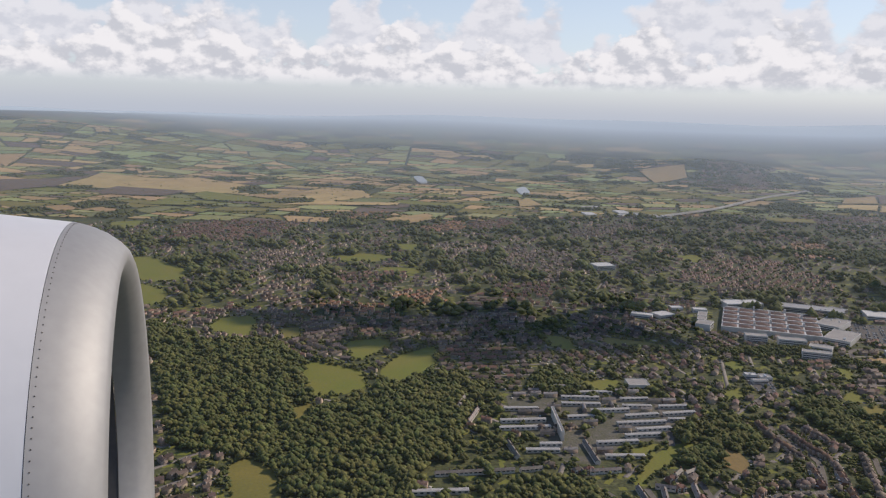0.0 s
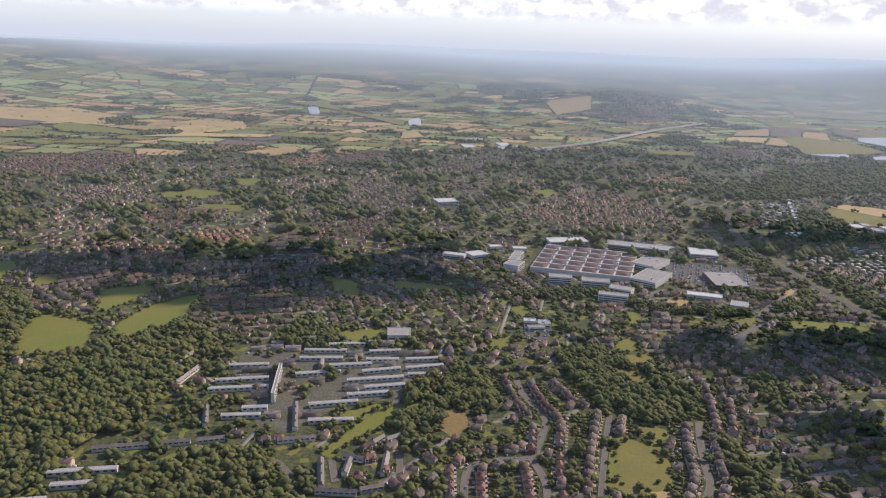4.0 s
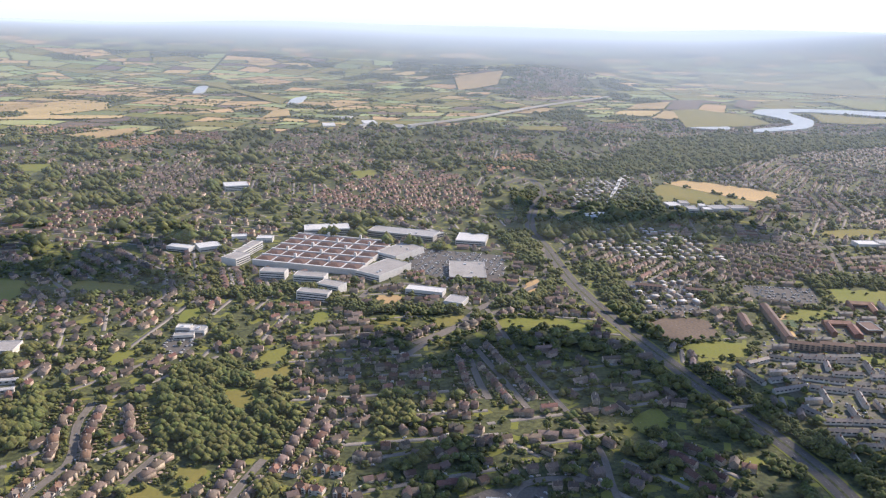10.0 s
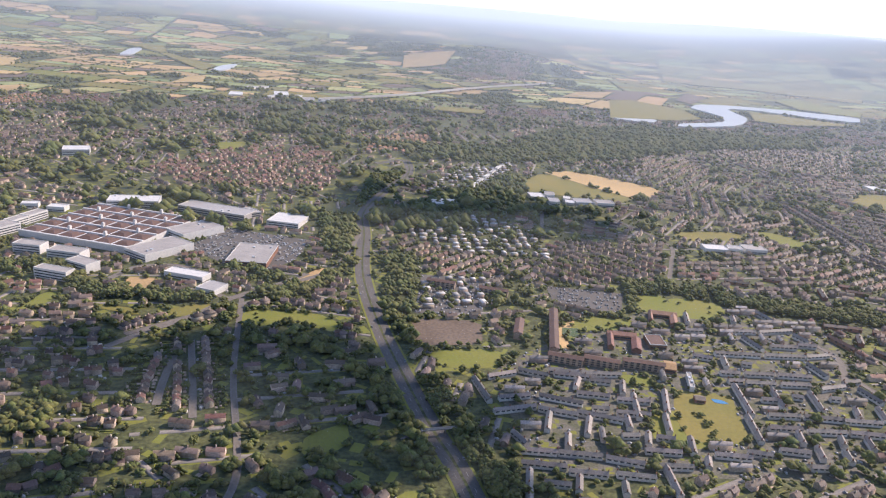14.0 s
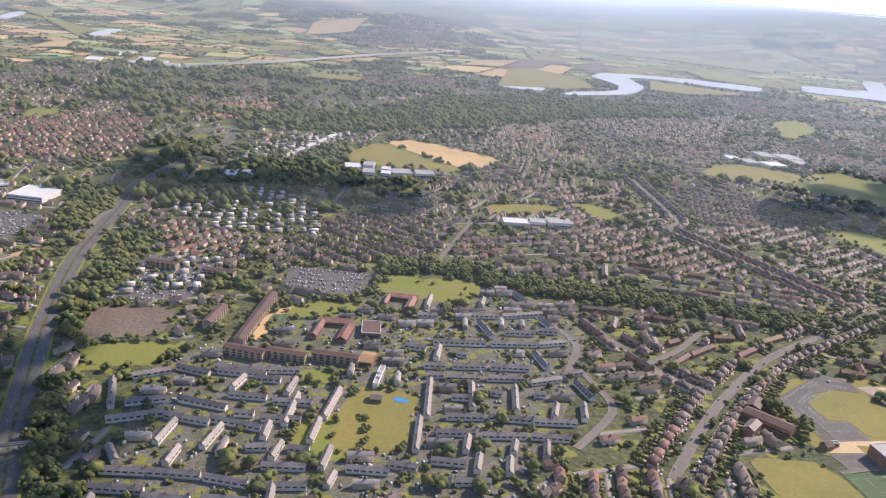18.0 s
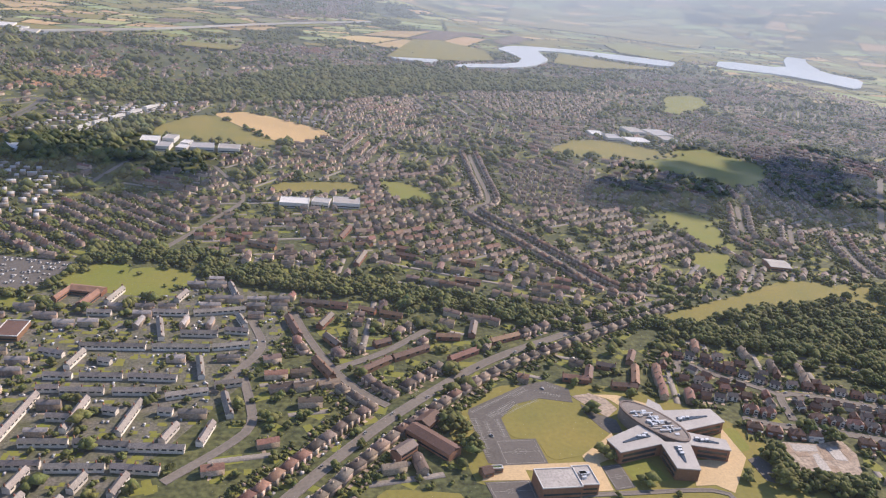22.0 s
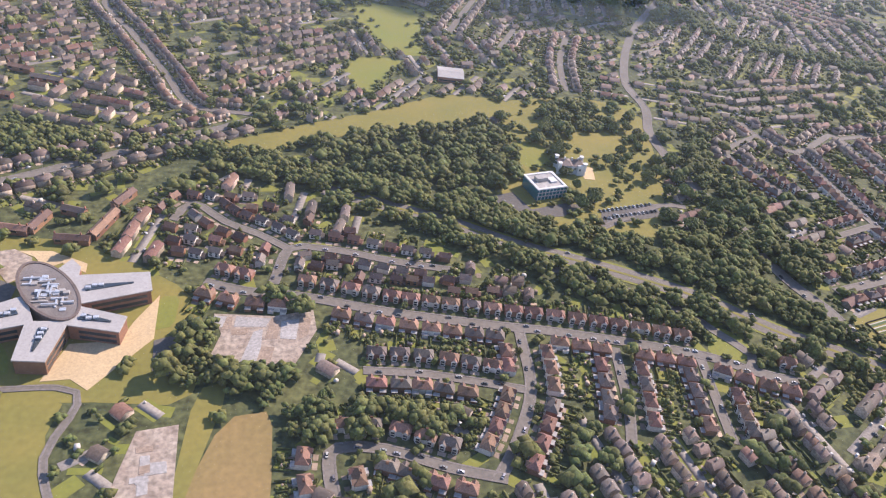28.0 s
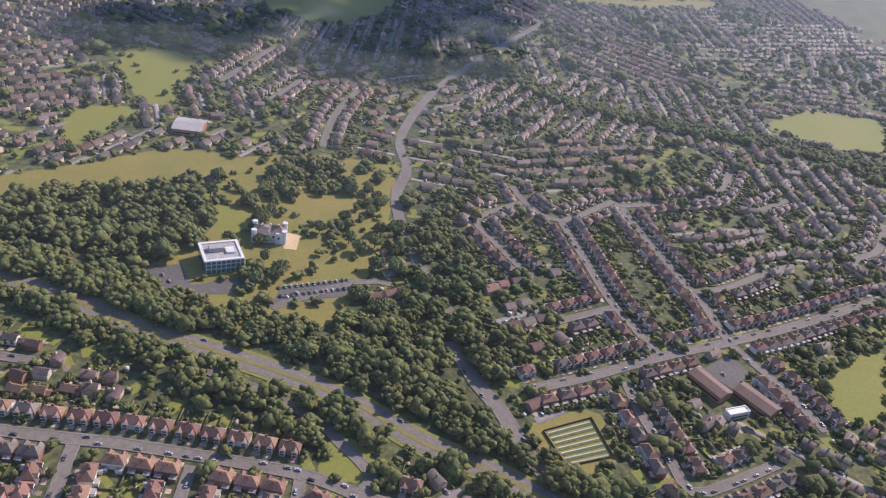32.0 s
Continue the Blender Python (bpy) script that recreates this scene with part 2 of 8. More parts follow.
M = {
    "soil": material("undergrowth", (0.050, 0.060, 0.024), scale=(0.05, 0.4), amount=(0.3, 0.5), tint=(0.098, 0.100, 0.036), bump=0.4),
    "grass": material("mown_grass", (0.155, 0.172, 0.029), scale=(0.03, 0.6), amount=(0.2, 0.10), tint=(0.190, 0.178, 0.037)),
    "meadow": material("dry_meadow", (0.215, 0.176, 0.042), scale=(0.035, 0.5), amount=(0.2, 0.09), tint=(0.160, 0.150, 0.036)),
    "straw": material("ripe_straw", (0.46, 0.32, 0.145), scale=(0.02, 0.5), amount=(0.2, 0.15), tint=(0.36, 0.26, 0.115), random_by="island", spread=0.18, hue=0.012),
    "stubble": material("dry_stubble", (0.250, 0.168, 0.066), scale=(0.04, 0.5), amount=(0.2, 0.12), tint=(0.205, 0.150, 0.055)),
    "earth": material("bare_earth", (0.165, 0.122, 0.088), scale=(0.05, 0.6), amount=(0.25, 0.25)),
    "turf": material("artificial_turf", (0.072, 0.108, 0.045), scale=(0.05, 1.5), amount=(0.1, 0.1)),
    "sand": material("sandy_paving", (0.50, 0.37, 0.21), scale=(0.08, 1.2), amount=(0.12, 0.12)),
    "asphalt": material("asphalt", (0.125, 0.112, 0.100), scale=(0.05, 1.0), amount=(0.25, 0.2)),
    "court": material("court_tarmac", (0.128, 0.114, 0.102), scale=(0.1, 1.5), amount=(0.15, 0.15)),
    "estate": material("paved_yards", (0.150, 0.134, 0.115), scale=(0.12, 0.9), amount=(0.3, 0.4), tint=(0.085, 0.088, 0.045)),
    "rubble": material("demolition_rubble", (0.34, 0.28, 0.22), scale=(0.16, 0.6), amount=(0.3, 0.35), tint=(0.26, 0.20, 0.155), bump=0.5),
    "road": material("road_tarmac", (0.178, 0.155, 0.130), scale=(0.04, 0.7), amount=(0.2, 0.15)),
    "pavement": material("pavement_slabs", (0.190, 0.165, 0.145), scale=(0.1, 1.5), amount=(0.2, 0.2)),
    "concrete": material("pale_concrete", (0.46, 0.44, 0.41), scale=(0.05, 1.0), amount=(0.15, 0.15)),
    "lane": material("worn_estate_tarmac", (0.265, 0.235, 0.205), scale=(0.05, 1.0), amount=(0.25, 0.2)),
    "paint": material("road_paint", (0.38, 0.365, 0.33), amount=(0.2, 0.2)),
    # pale grey base: the sun glint on the water is painted in
    "water": material("glint_painted_water", (0.42, 0.43, 0.43), rough=0.3, scale=(0.01, 0.1), amount=(0.1, 0.1), spec=0.5),
    "leaf": material("broad_leaves", (0.076, 0.090, 0.026), scale=(0.03, 1.3), amount=(0.3, 0.4), tint=(0.112, 0.112, 0.031), random_by="island", spread=0.32, hue=0.025, bump=0.5),
    "leaf_o": material("park_leaves", (0.072, 0.088, 0.025), scale=(0.05, 1.6), amount=(0.3, 0.4), tint=(0.098, 0.102, 0.028), random_by="object", spread=0.35, hue=0.025),
    "bark": material("bark", (0.10, 0.075, 0.05), scale=(1, 6), amount=(0.2, 0.3)),
    "slate": material("slate_roof", (0.150, 0.115, 0.094), rough=0.6, scale=(0.2, 2.5), amount=(0.25, 0.3), random_by="object", spread=0.25, hue=0.02),
    "slate_pale": material("weathered_grey_tiles", (0.235, 0.204, 0.178), rough=0.6, scale=(0.2, 2.5), amount=(0.25, 0.3), random_by="object", spread=0.25, hue=0.02),
    "tile": material("clay_tile_roof", (0.235, 0.130, 0.088), rough=0.75, scale=(0.2, 2.5), amount=(0.3, 0.3), random_by="object", spread=0.3, hue=0.02),
    "roof_far": material("estate_roofs", (0.135, 0.090, 0.066), rough=0.7, scale=(0.05, 1.5), amount=(0.25, 0.25), tint=(0.105, 0.086, 0.074), random_by="island", spread=0.6, hue=0.025),
    "roof_red": material("red_tile_estate_roofs", (0.160, 0.086, 0.062), rough=0.75, scale=(0.05, 1.5), amount=(0.25, 0.25), random_by="island", spread=0.45, hue=0.02),
    "roof_tan": material("orange_tile_estate_roofs", (0.31, 0.17, 0.09), rough=0.75, scale=(0.05, 1.5), amount=(0.25, 0.25), random_by="island", spread=0.4, hue=0.02),
    "roof_grey": material("grey_estate_roofs", (0.22, 0.20, 0.19), rough=0.6, scale=(0.05, 1.5), amount=(0.25, 0.25), random_by="island", spread=0.5, hue=0.02),
    "flat_far": material("pale_flat_roofs", (0.40, 0.385, 0.37), rough=0.7, scale=(0.05, 1.5), amount=(0.2, 0.2), random_by="island", spread=0.5),
    "wall_far": material("estate_walls", (0.42, 0.33, 0.255), scale=(0.05, 1.5), amount=(0.3, 0.3), random_by="island", spread=0.45, hue=0.02),
    "brick": material("red_brick", (0.27, 0.135, 0.085), scale=(0.3, 4), amount=(0.25, 0.3), random_by="object", spread=0.25, hue=0.015),
    "render": material("painted_render", (0.62, 0.57, 0.50), scale=(0.3, 2), amount=(0.15, 0.15), random_by="object", spread=0.2),
    "white": material("white_panel", (0.60, 0.58, 0.55), rough=0.5, scale=(0.3, 2), amount=(0.12, 0.1)),
    "grey": material("grey_roof_felt", (0.35, 0.325, 0.30), rough=0.7, scale=(0.12, 1.2), amount=(0.2, 0.2)),
    "metal": material("standing_seam_metal", (0.37, 0.345, 0.32), rough=0.45, scale=(0.1, 1.5), amount=(0.12, 0.12)),
    "duct": material("plant_ducts", (0.62, 0.63, 0.64), rough=0.35, metal=0.5, amount=(0.2, 0.2)),
    "brown": material("brown_pyramid_roof", (0.128, 0.074, 0.056), rough=0.7, scale=(0.1, 1.5), amount=(0.25, 0.2), random_by="object", spread=0.2),
    "glass": material("window_glass", (0.035, 0.045, 0.055), rough=0.08, amount=(0.2, 0.1), spec=0.7),
    "teal": material("teal_glazing", (0.03, 0.13, 0.15), rough=0.12, amount=(0.2, 0.2), spec=0.6),
    "tyre": material("tyre_rubber", (0.02, 0.02, 0.02)),
    "car": material("car_paint", (0.24, 0.23, 0.225), rough=0.25, amount=(0.0, 0.05), random_by="object", spread=0.9, hue=0.5, spec=0.6),
    "patio": material("patio_paving", (0.36, 0.27, 0.20), scale=(0.3, 1.5), amount=(0.25, 0.2), random_by="island", spread=0.45),
    "auto": material("car_bodies", (0.30, 0.29, 0.29), rough=0.3, amount=(0.0, 0.05), random_by="island", spread=0.9, hue=0.5, spec=0.6),
    "blue": material("blue_playground", (0.06, 0.22, 0.42), amount=(0.2, 0.2)),
}
M["cloud"] = material("cloud_vapour", (0.86, 0.86, 0.87), rough=1.0, scale=(0.004, 0.03), amount=(0.05, 0.04), spec=0.0)


def haze_material():
    """Sheet in place of distance haze: opacity painted by y; light passes through it."""
    m = bpy.data.materials.new("painted_haze")
    m.use_nodes = True
    n, l = m.node_tree.nodes, m.node_tree.links
    out = n["Material Output"]
    n.remove(n["Principled BSDF"])
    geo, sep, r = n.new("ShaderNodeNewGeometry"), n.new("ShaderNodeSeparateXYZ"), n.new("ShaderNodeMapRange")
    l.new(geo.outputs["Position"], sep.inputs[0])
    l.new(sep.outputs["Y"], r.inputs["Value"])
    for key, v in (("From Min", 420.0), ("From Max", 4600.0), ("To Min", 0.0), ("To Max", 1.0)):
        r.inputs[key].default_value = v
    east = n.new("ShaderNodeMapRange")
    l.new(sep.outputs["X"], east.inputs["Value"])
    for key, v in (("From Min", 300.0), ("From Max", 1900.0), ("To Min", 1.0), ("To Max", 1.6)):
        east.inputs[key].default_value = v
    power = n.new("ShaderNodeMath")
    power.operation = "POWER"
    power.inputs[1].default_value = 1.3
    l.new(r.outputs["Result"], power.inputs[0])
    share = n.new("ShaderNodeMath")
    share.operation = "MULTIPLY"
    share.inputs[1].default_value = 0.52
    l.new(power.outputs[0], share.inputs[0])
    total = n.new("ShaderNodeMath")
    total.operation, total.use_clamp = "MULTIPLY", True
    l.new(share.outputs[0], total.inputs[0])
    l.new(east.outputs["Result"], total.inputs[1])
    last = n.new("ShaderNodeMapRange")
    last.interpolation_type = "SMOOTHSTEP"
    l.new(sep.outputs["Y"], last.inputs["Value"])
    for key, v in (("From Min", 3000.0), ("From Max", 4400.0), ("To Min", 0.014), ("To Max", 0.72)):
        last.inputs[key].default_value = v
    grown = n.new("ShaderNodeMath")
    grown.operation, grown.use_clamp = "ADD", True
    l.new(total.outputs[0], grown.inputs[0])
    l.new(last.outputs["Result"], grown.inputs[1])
    # opacity painted higher on the sunward side, as stronger haze
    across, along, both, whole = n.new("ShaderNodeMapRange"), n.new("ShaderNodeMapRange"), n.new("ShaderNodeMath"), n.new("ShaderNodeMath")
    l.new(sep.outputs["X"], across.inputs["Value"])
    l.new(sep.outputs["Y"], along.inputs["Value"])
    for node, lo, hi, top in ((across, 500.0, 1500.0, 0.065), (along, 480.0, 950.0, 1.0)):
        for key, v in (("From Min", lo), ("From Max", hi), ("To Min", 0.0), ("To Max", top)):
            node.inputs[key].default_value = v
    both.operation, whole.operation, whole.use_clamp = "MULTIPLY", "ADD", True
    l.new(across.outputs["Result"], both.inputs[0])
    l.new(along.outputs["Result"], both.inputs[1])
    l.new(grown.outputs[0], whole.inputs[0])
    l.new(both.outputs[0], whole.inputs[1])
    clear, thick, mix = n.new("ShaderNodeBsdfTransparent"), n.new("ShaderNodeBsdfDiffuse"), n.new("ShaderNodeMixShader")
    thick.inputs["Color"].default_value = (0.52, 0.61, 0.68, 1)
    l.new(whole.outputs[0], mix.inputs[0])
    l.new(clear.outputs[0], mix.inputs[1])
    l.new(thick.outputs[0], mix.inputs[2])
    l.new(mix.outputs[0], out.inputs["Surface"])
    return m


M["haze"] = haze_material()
rng = np.random.default_rng(7)
random.seed(7)


# ---- building helpers ----
def part(name, bm, mat, parent=None, label="", smooth=False):
    """Links a bmesh as one mesh object under a thing."""
    me = bpy.data.meshes.new(name)
    bm.to_mesh(me)
    bm.free()
    mats = mat if isinstance(mat, (list, tuple)) else [mat]
    for k in mats:
        me.materials.append(M[k])
    if smooth:
        for p in me.polygons:
            p.use_smooth = True
    ob = new(name, me)
    if parent:
        ob.parent = parent
    return tagged(ob, label) if label else ob


def shared(name, src, parent, m):
    """Another piece on the mesh of src."""
    ob = new(name, src.data)
    ob.parent = parent
    ob.matrix_local = m
    return ob


def box(bm, x0, y0, z0, x1, y1, z1, mat=0, taper=0.0):
    c = [(x0, y0, z0), (x1, y0, z0), (x1, y1, z0), (x0, y1, z0), (x0 + taper, y0 + taper, z1), (x1 - taper, y0 + taper, z1),
         (x1 - taper, y1 - taper, z1), (x0 + taper, y1 - taper, z1)]
    v = [bm.verts.new(p) for p in c]
    for f in ((3, 2, 1, 0), (4, 5, 6, 7), (0, 1, 5, 4), (1, 2, 6, 5), (2, 3, 7, 6), (3, 0, 4, 7)):
        bm.faces.new([v[i] for i in f]).material_index = mat
    return v


def boxes(*rows, mat=0):
    bm = bmesh.new()
    for r in rows:
        box(bm, *r)
    return bm


def prism(bm, outline, z0, z1, mat=0, top=None):
    """An upright block on an outline."""
    a = [bm.verts.new((x, y, z0)) for x, y in outline]
    b = [bm.verts.new((x, y, z1)) for x, y in outline]
    n = len(a)
    area = sum(outline[i][0] * outline[(i + 1) % n][1] - outline[(i + 1) % n][0] * outline[i][1] for i in range(n))
    if area < 0:
        a.reverse(), b.reverse()
    for i in range(n):
        bm.faces.new((a[i], a[(i + 1) % n], b[(i + 1) % n], b[i])).material_index = mat
    bm.faces.new(b).material_index = mat if top is None else top
    bm.faces.new(a[::-1]).material_index = mat


def gable(bm, x0, x1, y0, y1, z0, z1, over=0.2, thick=0.12):
    """A pitched roof with its ridge along x, with thickness."""
    ym = (y0 + y1) / 2
    drop = over * (z1 - z0) / ((y1 - y0) / 2)
    ring = [(y0 - over, z0 - drop), (ym, z1), (y1 + over, z0 - drop), (y1 + over, z0 - drop - thick), (ym, z1 - thick * 1.4), (y0 - over, z0 - drop - thick)]
    a = [bm.verts.new((x0 - over, y, z)) for y, z in ring]
    b = [bm.verts.new((x1 + over, y, z)) for y, z in ring]
    for i in range(6):
        bm.faces.new((a[i], a[(i + 1) % 6], b[(i + 1) % 6], b[i])[::-1])
    for r, flip in ((a, False), (b, True)):
        for q in ((0, 1, 4, 5), (1, 2, 3, 4)):
            f = [r[i] for i in q]
            bm.faces.new(f[::-1] if flip else f)


def hip(bm, x0, x1, y0, y1, z0, z1, over=0.22, run=None, thick=0.12):
    """A hipped roof with its ridge along x and an eaves board."""
    x0, x1, y0, y1 = x0 - over, x1 + over, y0 - over, y1 + over
    ym, run = (y0 + y1) / 2, run or (y1 - y0) / 2
    e = [bm.verts.new((x, y, z0)) for x, y in ((x0, y0), (x1, y0), (x1, y1), (x0, y1))]
    u = [bm.verts.new((x, y, z0 - thick)) for x, y in ((x0, y0), (x1, y0), (x1, y1), (x0, y1))]
    r = [bm.verts.new((x0 + run, ym, z1)), bm.verts.new((x1 - run, ym, z1))]
    bm.faces.new((e[0], e[1], r[1], r[0])), bm.faces.new((e[2], e[3], r[0], r[1]))
    bm.faces.new((e[1], e[2], r[1])), bm.faces.new((e[3], e[0], r[0]))
    for i in range(4):
        bm.faces.new((u[i], u[(i + 1) % 4], e[(i + 1) % 4], e[i]))
    bm.faces.new(u[::-1])


def empty(name, m, label, category, group=""):
    ob = new(name)
    ob.matrix_world = m
    return tagged(ob, label, category, group)


def at(x, y, deg=0.0, z=0.0):
    return pose(x, y, z, 0, 0, deg)


# ---- terrain ----
def hills(x, y):
    """Height of the land: level near by, rising to a hazy ridge far off."""
    x, y = np.asarray(x, float), np.asarray(y, float)
    r = np.hypot(x - 550, y - 200)
    s = np.clip((r - 2450) / 1750, 0, 1)
    s = s * s * (3 - 2 * s)
    crest = 162 + 9 * np.sin(x / 510 + 1.0) + 5 * np.sin(x / 233 + 2)
    bluff = 42 * np.exp(-(((x - 950) / 330) ** 2 + ((y - 2760) / 260) ** 2))
    return s * crest * (y > 300) + bluff


def numpy_mesh(name, verts, loops, counts, mat, smooth=False, mat_index=None):
    me = bpy.data.meshes.new(name)
    verts, loops, counts = np.asarray(verts, np.float32), np.asarray(loops, np.int32), np.asarray(counts, np.int32)
    me.vertices.add(len(verts))
    me.vertices.foreach_set("co", verts.ravel())
    me.loops.add(len(loops))
    me.loops.foreach_set("vertex_index", loops)
    me.polygons.add(len(counts))
    me.polygons.foreach_set("loop_start", np.concatenate([[0], np.cumsum(counts)[:-1]]).astype(np.int32))
    if smooth:
        me.polygons.foreach_set("use_smooth", np.ones(len(counts), bool))
    for k in (mat if isinstance(mat, (list, tuple)) else [mat]):
        me.materials.append(M[k])
    if mat_index is not None:
        me.polygons.foreach_set("material_index", np.asarray(mat_index, np.int32))
    me.update(calc_edges=True)
    return new(name, me)


def scatter(name, template, pos, yaw, scale, mat):
    """One mesh of many alike pieces; template: verts, faces, material numbers."""
    tv, tf, ti = template
    tv = np.asarray(tv, float)
    pos, yaw, scale = np.asarray(pos, float), np.asarray(yaw, float), np.asarray(scale, float)
    if scale.ndim == 1:
        scale = np.repeat(scale[:, None], 3, 1)
    v = tv[None] * scale[:, None]
    c, s = np.cos(yaw)[:, None], np.sin(yaw)[:, None]
    v = np.stack([v[..., 0] * c - v[..., 1] * s, v[..., 0] * s + v[..., 1] * c, v[..., 2]], -1) + pos[:, None]
    loop = np.concatenate([np.asarray(f) for f in tf])
    loops = (loop[None] + (np.arange(len(pos)) * len(tv))[:, None]).ravel()
    counts = np.tile([len(f) for f in tf], len(pos))
    return v.reshape(-1, 3), loops, counts, np.tile(ti, len(pos))


def joined(name, chunks, mat, smooth=False):
    base, vs, ls, cs, ms = 0, [], [], [], []
    for v, l, c, i in chunks:
        vs.append(v), ls.append(l + base), cs.append(c), ms.append(i)
        base += len(v)
    return numpy_mesh(name, np.concatenate(vs), np.concatenate(ls), np.concatenate(cs), mat, smooth, np.concatenate(ms))


def template_of(bm):
    bm.verts.index_update()
    out = ([tuple(v.co) for v in bm.verts], [[v.index for v in f.verts] for f in bm.faces], [f.material_index for f in bm.faces])
    bm.free()
    return out


gx, gy = np.linspace(-5200, 6600, 119), np.concatenate([np.linspace(-1500, 2400, 40), np.linspace(2440, 5100, 68)])
GX, GY = np.meshgrid(gx, gy)
gv = np.stack([GX, GY, hills(GX, GY)], -1).reshape(-1, 3)
ia = (np.arange(len(gy) - 1)[:, None] * len(gx) + np.arange(len(gx) - 1)[None]).ravel()
ground_faces = np.stack([ia, ia + 1, ia + 1 + len(gx), ia + len(gx)], -1)
ground = numpy_mesh("ground", gv, ground_faces.ravel(), np.full(len(ia), 4), "soil", smooth=True)
tagged(ground, "rough green ground of a wide valley reaching to hills", "ground", kind="structure")
# added sheet 15 m above the land, imitating distance haze by its opacity
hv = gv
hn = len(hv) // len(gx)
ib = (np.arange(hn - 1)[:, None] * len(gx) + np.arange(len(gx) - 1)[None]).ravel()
haze = numpy_mesh("haze_sheet", hv + np.stack([0 * hv[:, 0], 0 * hv[:, 0], 15 + 0 * hv[:, 0]], -1), np.stack([ib, ib + 1, ib + 1 + len(gx), ib + len(gx)], -1).ravel(), np.full(len(ib), 4), "haze", smooth=True)
tagged(haze, "added pale sheet over the valley, painted to imitate distance haze", "haze", kind="structure")

# ---- occupancy of the near land, in cells of two metres ----
X0, Y0, CELL = -900, 320, 2.0
NX, NY = 1350, 900
occupied = np.zeros((NY, NX), bool)
woodland = np.zeros((NY, NX), bool)


def inside(poly, x, y):
    r = np.zeros(np.broadcast(x, y).shape, bool)
    for (x1, y1), (x2, y2) in zip(poly, poly[1:] + poly[:1]):
        if y1 != y2:
            r ^= ((y1 > y) != (y2 > y)) & (x < (x2 - x1) * (y - y1) / (y2 - y1) + x1)
    return r


def fill(grid, poly):
    xs, ys = [p[0] for p in poly], [p[1] for p in poly]
    i0, i1 = max(0, int((min(xs) - X0) / CELL)), min(NX, int((max(xs) - X0) / CELL) + 2)
    j0, j1 = max(0, int((min(ys) - Y0) / CELL)), min(NY, int((max(ys) - Y0) / CELL) + 2)
    if i1 > i0 and j1 > j0:
        x = X0 + (np.arange(i0, i1) + 0.5) * CELL
        y = Y0 + (np.arange(j0, j1) + 0.5) * CELL
        grid[j0:j1, i0:i1] |= inside(list(poly), x[None], y[:, None])


def taken(grid, x, y):
    i, j = ((np.asarray(x) - X0) / CELL).astype(int), ((np.asarray(y) - Y0) / CELL).astype(int)
    ok = (i >= 0) & (i < NX) & (j >= 0) & (j < NY)
    return np.where(ok, grid[np.clip(j, 0, NY - 1), np.clip(i, 0, NX - 1)], False)


def mark(grid, x, y, r):
    """Fills a square of half-width r round each point."""
    i, j = ((np.asarray(x) - X0) / CELL).astype(int), ((np.asarray(y) - Y0) / CELL).astype(int)
    k = int(r / CELL)
    for di in range(-k, k + 1):
        for dj in range(-k, k + 1):
            a, b = i + di, j + dj
            ok = (a >= 0) & (a < NX) & (b >= 0) & (b < NY)
            grid[b[ok], a[ok]] = True


def softened(poly, rounds=2, wobble=0.0):
    """Corners cut, as field edges are."""
    for _ in range(rounds):
        out = []
        for (x1, y1), (x2, y2) in zip(poly, poly[1:] + poly[:1]):
            out += [(x1 * 0.82 + x2 * 0.18, y1 * 0.82 + y2 * 0.18), (x1 * 0.18 + x2 * 0.82, y1 * 0.18 + y2 * 0.82)]
        poly = out
    return [(x + random.uniform(-wobble, wobble), y + random.uniform(-wobble, wobble)) for x, y in poly]


FIELD_WORDS = {
    "grass": ("grass_field", "sunlit mown green grass field between hedges", "field"),
    "meadow": ("meadow", "yellow-green dry summer meadow beside houses and trees", "field"),
    "straw": ("stubble_field", "golden ripe straw field with dark hedges round it", "field"),
    "stubble": ("stubble_field", "brown dry stubble field beside cleared land", "field"),
    "earth": ("bare_plot", "bare brown earth plot cleared of buildings", "plot"),
    "turf": ("artificial_pitch", "dark green artificial football pitch with white lines", "pitch"),
    "sand": ("paved_court", "pale sandy paving round the school building", "paving"),
    "asphalt": ("car_park", "grey tarmac car park with marked bays", "car park"),
    "court": ("sports_court", "dark tarmac sports court with white line markings", "court"),
    "estate": ("estate_ground", "grey-brown paved ground and yards between the terraces", "ground"),
    "parkland": ("park_lawn", "dry yellow-green park lawn under scattered trees", "lawn"),
    "rubble": ("demolition_site", "pinkish concrete slab and rubble of demolished buildings", "rubble"),
}
FIELDS, FAR_PLOTS = [], []


def field(kind, *pts):
    pts = list(pts)
    hard = kind in ("turf", "sand", "asphalt", "court", "rubble", "estate")
    name, label, cat = FIELD_WORDS[kind]
    z = 0.03 if kind in ("parkland", "estate") else 0.10 + 0.0001 * len(FIELDS) if kind in ("sand", "asphalt") else 0.148 + 0.0001 * len(FIELDS) if kind in ("court", "rubble", "turf") else (0.075 if kind == "meadow" else 0.03) + 0.0003 * len(FIELDS)
    edge = pts if hard else softened(pts, 1, 0.4)
    bm = bmesh.new()
    if kind == "sand":
        z += 0.03
    low = -0.05
    if min(q[1] for q in edge) > 1380:
        bm.free()
        FAR_PLOTS.append((pts, kind))
        fill(occupied, edge)
        FIELDS.append((kind, edge))
        return
    prism(bm, edge, low, z)
    ob = tagged(part(name, bm, "meadow" if kind == "parkland" else kind), label, cat, kind="structure")
    if kind in ("parkland", "estate"):
        fill(woodland, edge)
    else:
        fill(occupied, edge)
    FIELDS.append((kind, edge))
    return ob


ROADS = {}


